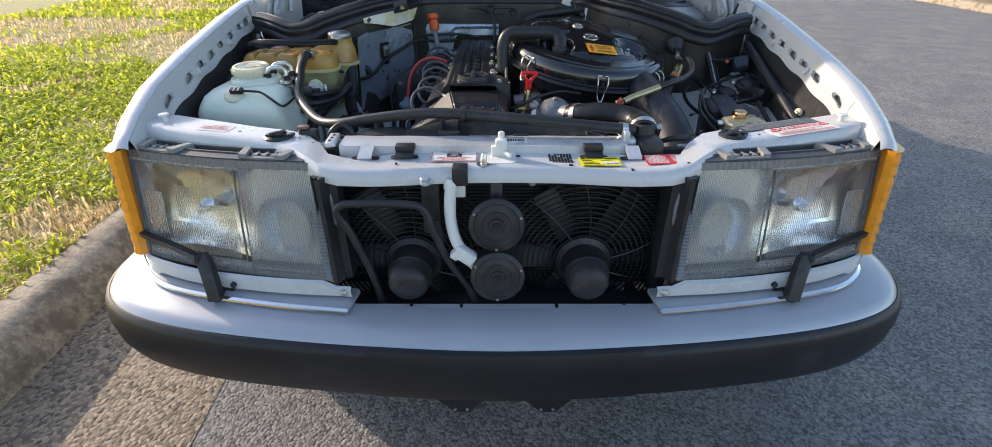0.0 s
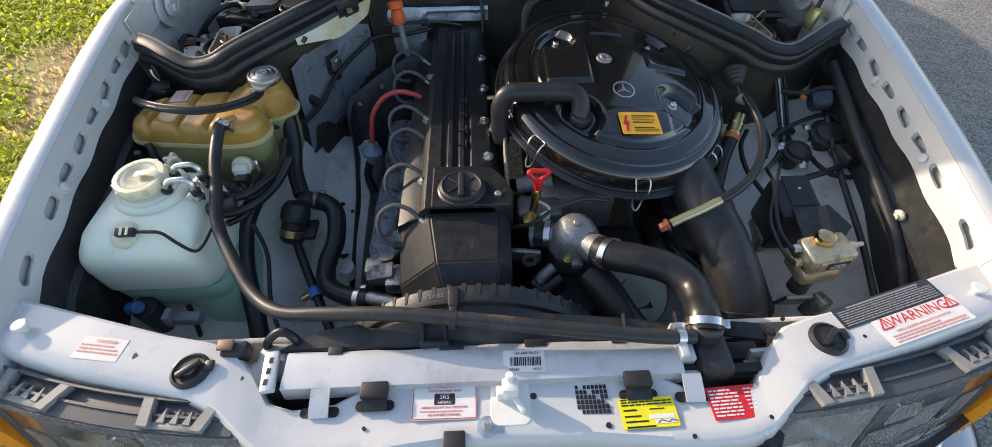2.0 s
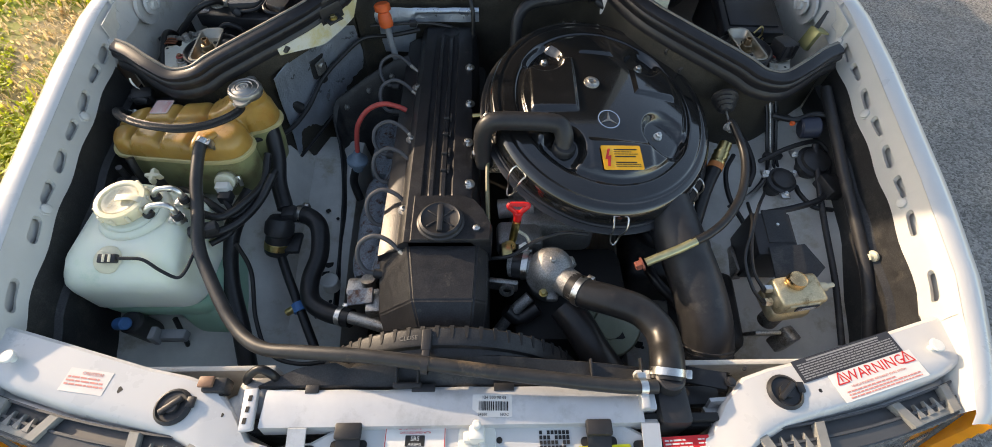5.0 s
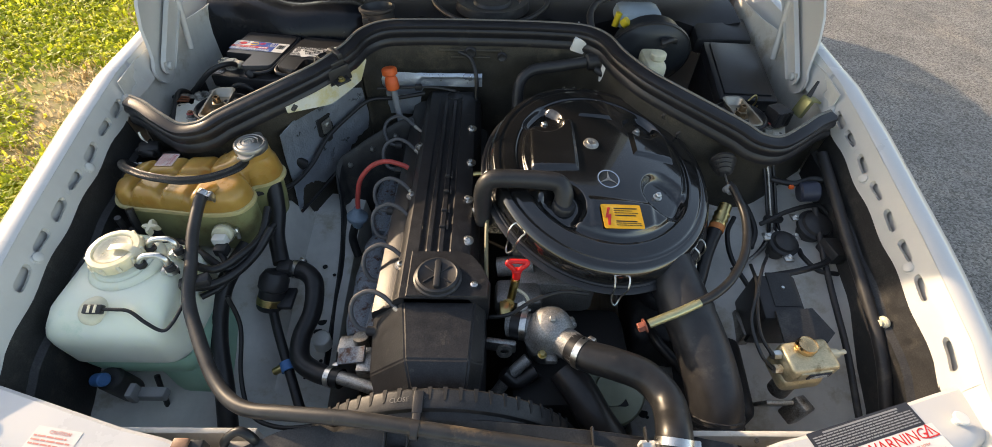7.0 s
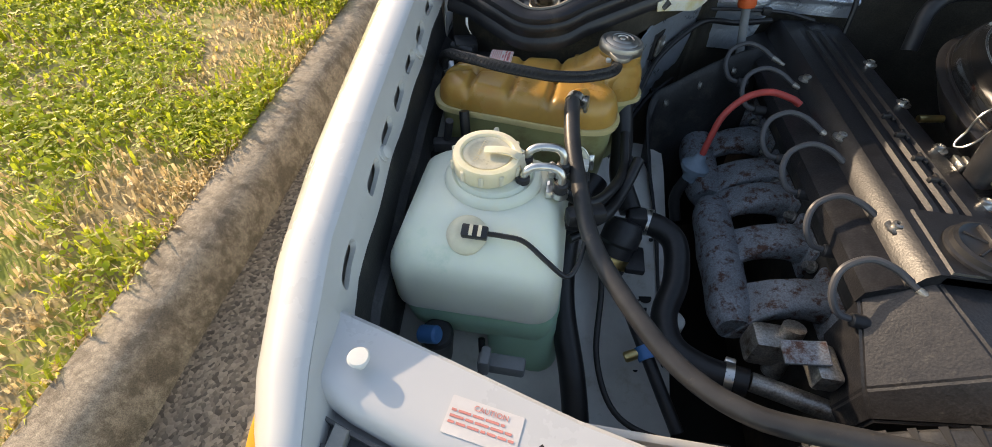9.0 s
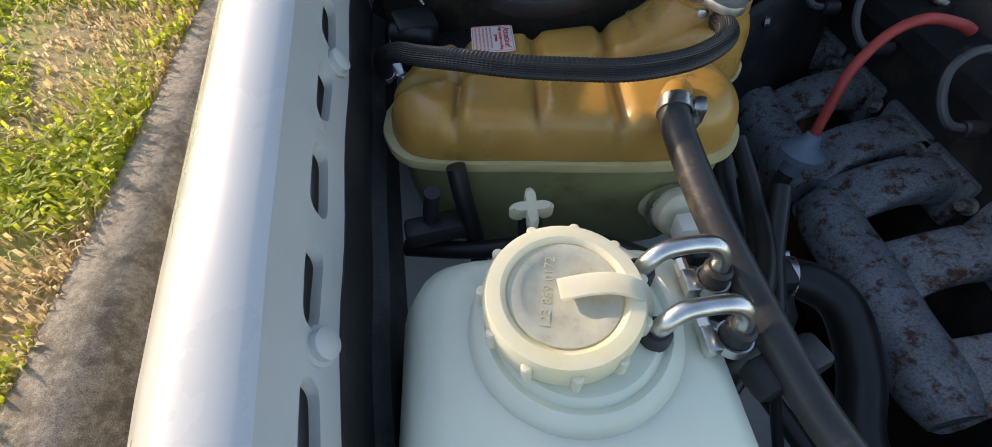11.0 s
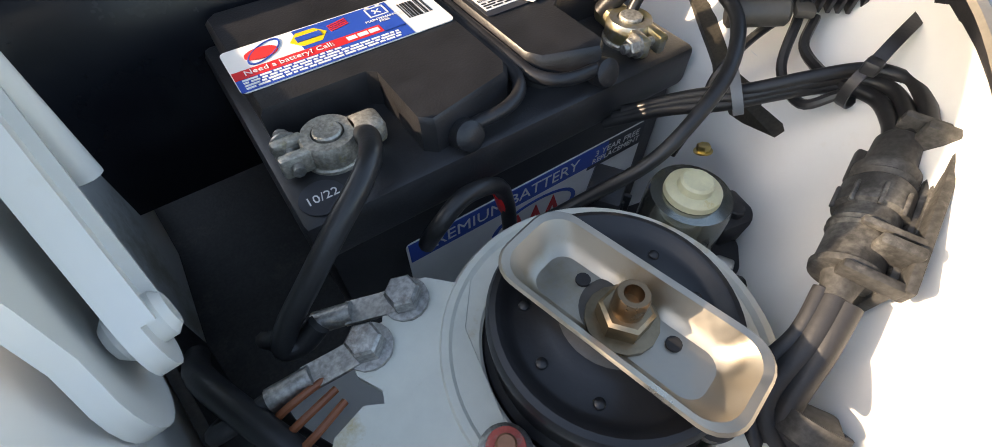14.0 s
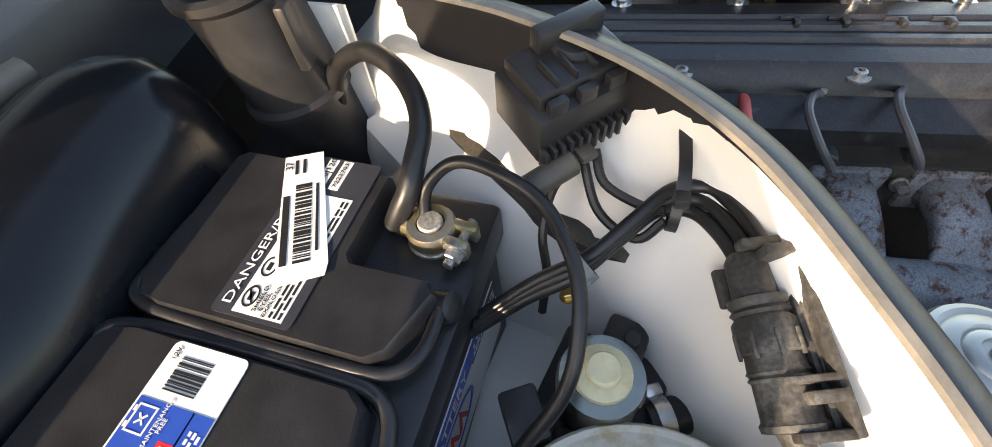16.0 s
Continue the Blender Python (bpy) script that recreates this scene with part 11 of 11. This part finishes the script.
box(bm, (0.345, 0.925, 0.78), (0.09, 0.03, 0.02), 0.004)
solid("air_guide", bm, BLACK_PLASTIC, "black air guide beside the radiator", "air guide")


# ---- rear driver-side chamber: fuse box, brake servo ----
def fuse_box():
    t = thing("fuse_box", (0.66, 1.85, 0.74), "long black fuse box with a lid and a wire clip", "fuse box")
    m = frame_of((0.664, 1.80, 0.86), (0.99, -0.1, 0.02), (0.1, 0.99, 0.12))
    bm = B()
    box(bm, (0, 0.05, -0.02), (0.125, 0.26, 0.13), 0.006, m)
    part("base", bm, BLACK_PLASTIC, t)
    bm = B()
    box(bm, (0, 0.045, 0.062), (0.14, 0.25, 0.034), 0.008, m)
    box(bm, (0, 0.045, 0.081), (0.112, 0.215, 0.006), 0.003, m)
    part("lid", bm, SATIN_BLACK, t, "smooth black lid")
    bm = B()
    tube(bm, [m @ Vector(p) for p in ((-0.004, -0.085, 0.08), (0.008, -0.082, 0.095), (0.014, -0.086, 0.078), (0.006, -0.09, 0.06), (0.016, -0.093, 0.045), (0.020, -0.088, 0.07))], 0.0022, 7)
    part("wire_clip", bm, GOLD_ZINC, t, "gold wire clip")
    bm = B()
    box(bm, (-0.005, 0.25, 0.05), (0.15, 0.12, 0.05), 0.01, m)
    part("rear_cover", bm, BLACK_PLASTIC, t)


fuse_box()


def brake_servo():
    t = thing("brake_servo", (0.47, 2.0, 0.82), "grey brake servo with pale fluid reservoir", "brake servo")
    bm = B()
    lathe(bm, [(0, 0.0), (0.035, 0.0), (0.07, 0.008), (0.098, 0.022), (0.104, 0.03), (0.108, 0.034), (0.108, 0.042), (0.1, 0.046), (0.09, 0.09), (0, 0.1)], along((0.455, 1.90, 0.915), (0.05, 1, 0.35)), 44)
    part("drum", bm, M("grey_servo_paint", (0.035, 0.040, 0.046), 0.35, metal=0.3, var=0.1), t, "blue-grey steel drum")
    bm = B()
    lathe(bm, [(0.1085, 0.033), (0.111, 0.034), (0.111, 0.043), (0.1085, 0.044), (0.1085, 0.033)], along((0.455, 1.90, 0.915), (0.05, 1, 0.35)), 44)
    part("band", bm, BLACK_PLASTIC, t)
    bm = B()
    box(bm, (0.44, 1.835, 0.95), (0.05, 0.10, 0.05), 0.012)
    cyl(bm, (0.445, 1.82, 0.975), (0.445, 1.82, 0.992), 0.02, seg=20, bevel=0.003)
    part("reservoir", bm, IVORY, t, "ivory fluid reservoir")
    bm = B()
    tube(bm, [(0.46, 1.86, 0.995), (0.49, 1.87, 1.0), (0.51, 1.90, 0.98), (0.50, 1.93, 0.95)], 0.006, 10)
    cyl(bm, (0.47, 1.868, 0.985), (0.47, 1.868, 1.002), 0.010, seg=14)
    part("vacuum_line", bm, BLACK_PLASTIC, t)
    bm = B()
    box(bm, (0.43, 2.02, 1.0), (0.12, 0.10, 0.05), 0.02)
    part("cover", bm, M("pale_blue_plastic", (0.30, 0.37, 0.42), 0.4, var=0.1), t, "pale plastic cover")
    bm = B()
    cyl(bm, (0.365, 1.985, 0.985), (0.372, 1.985, 1.02), 0.009, seg=12)
    cyl(bm, (0.38, 1.96, 1.0), (0.39, 1.955, 1.012), 0.012, seg=12)
    part("yellow_plug", bm, M("yellow_plastic", (0.75, 0.55, 0.03), 0.45), t, "yellow plug")


brake_servo()
bm = B()
box(bm, (0.705, 1.66, 0.92), (0.04, 0.045, 0.04), 0.004, rot=(0, 0, 20))
for k in range(4):
    box(bm, (0.69 + 0.01 * k, 1.637, 0.925), (0.003, 0.006, 0.03), 0.0008, rot=(0, 0, 20))
solid("relay", bm, BLACK_PLASTIC, "small black finned relay beside the strut tower", "relay")
t = thing("bracket_switch", (0.762, 1.66, 0.94), "gold zinc switch bracket on the wing flange", "bracket")
bm = B()
box(bm, (0.752, 1.66, 0.945), (0.012, 0.03, 0.045), 0.002, rot=(0, 15, 10))
box(bm, (0.765, 1.658, 0.965), (0.03, 0.026, 0.004), 0.001, rot=(0, 15, 10))
part("plate", bm, M("yellow_green_zinc", (0.40, 0.40, 0.20), 0.4, metal=0.7), t)
part("plunger", cyl(B(), (0.756, 1.664, 0.965), (0.772, 1.68, 0.998), 0.006, 0.003, seg=12), BLACK_PLASTIC, t)
hose("chamber_wiring", [(0.68, 1.63, 0.86), (0.70, 1.61, 0.875), (0.73, 1.60, 0.88), (0.755, 1.61, 0.87), (0.765, 1.64, 0.86)], 0.009, HOSE, "black wiring bundle beside the strut tower", 10, "wiring")
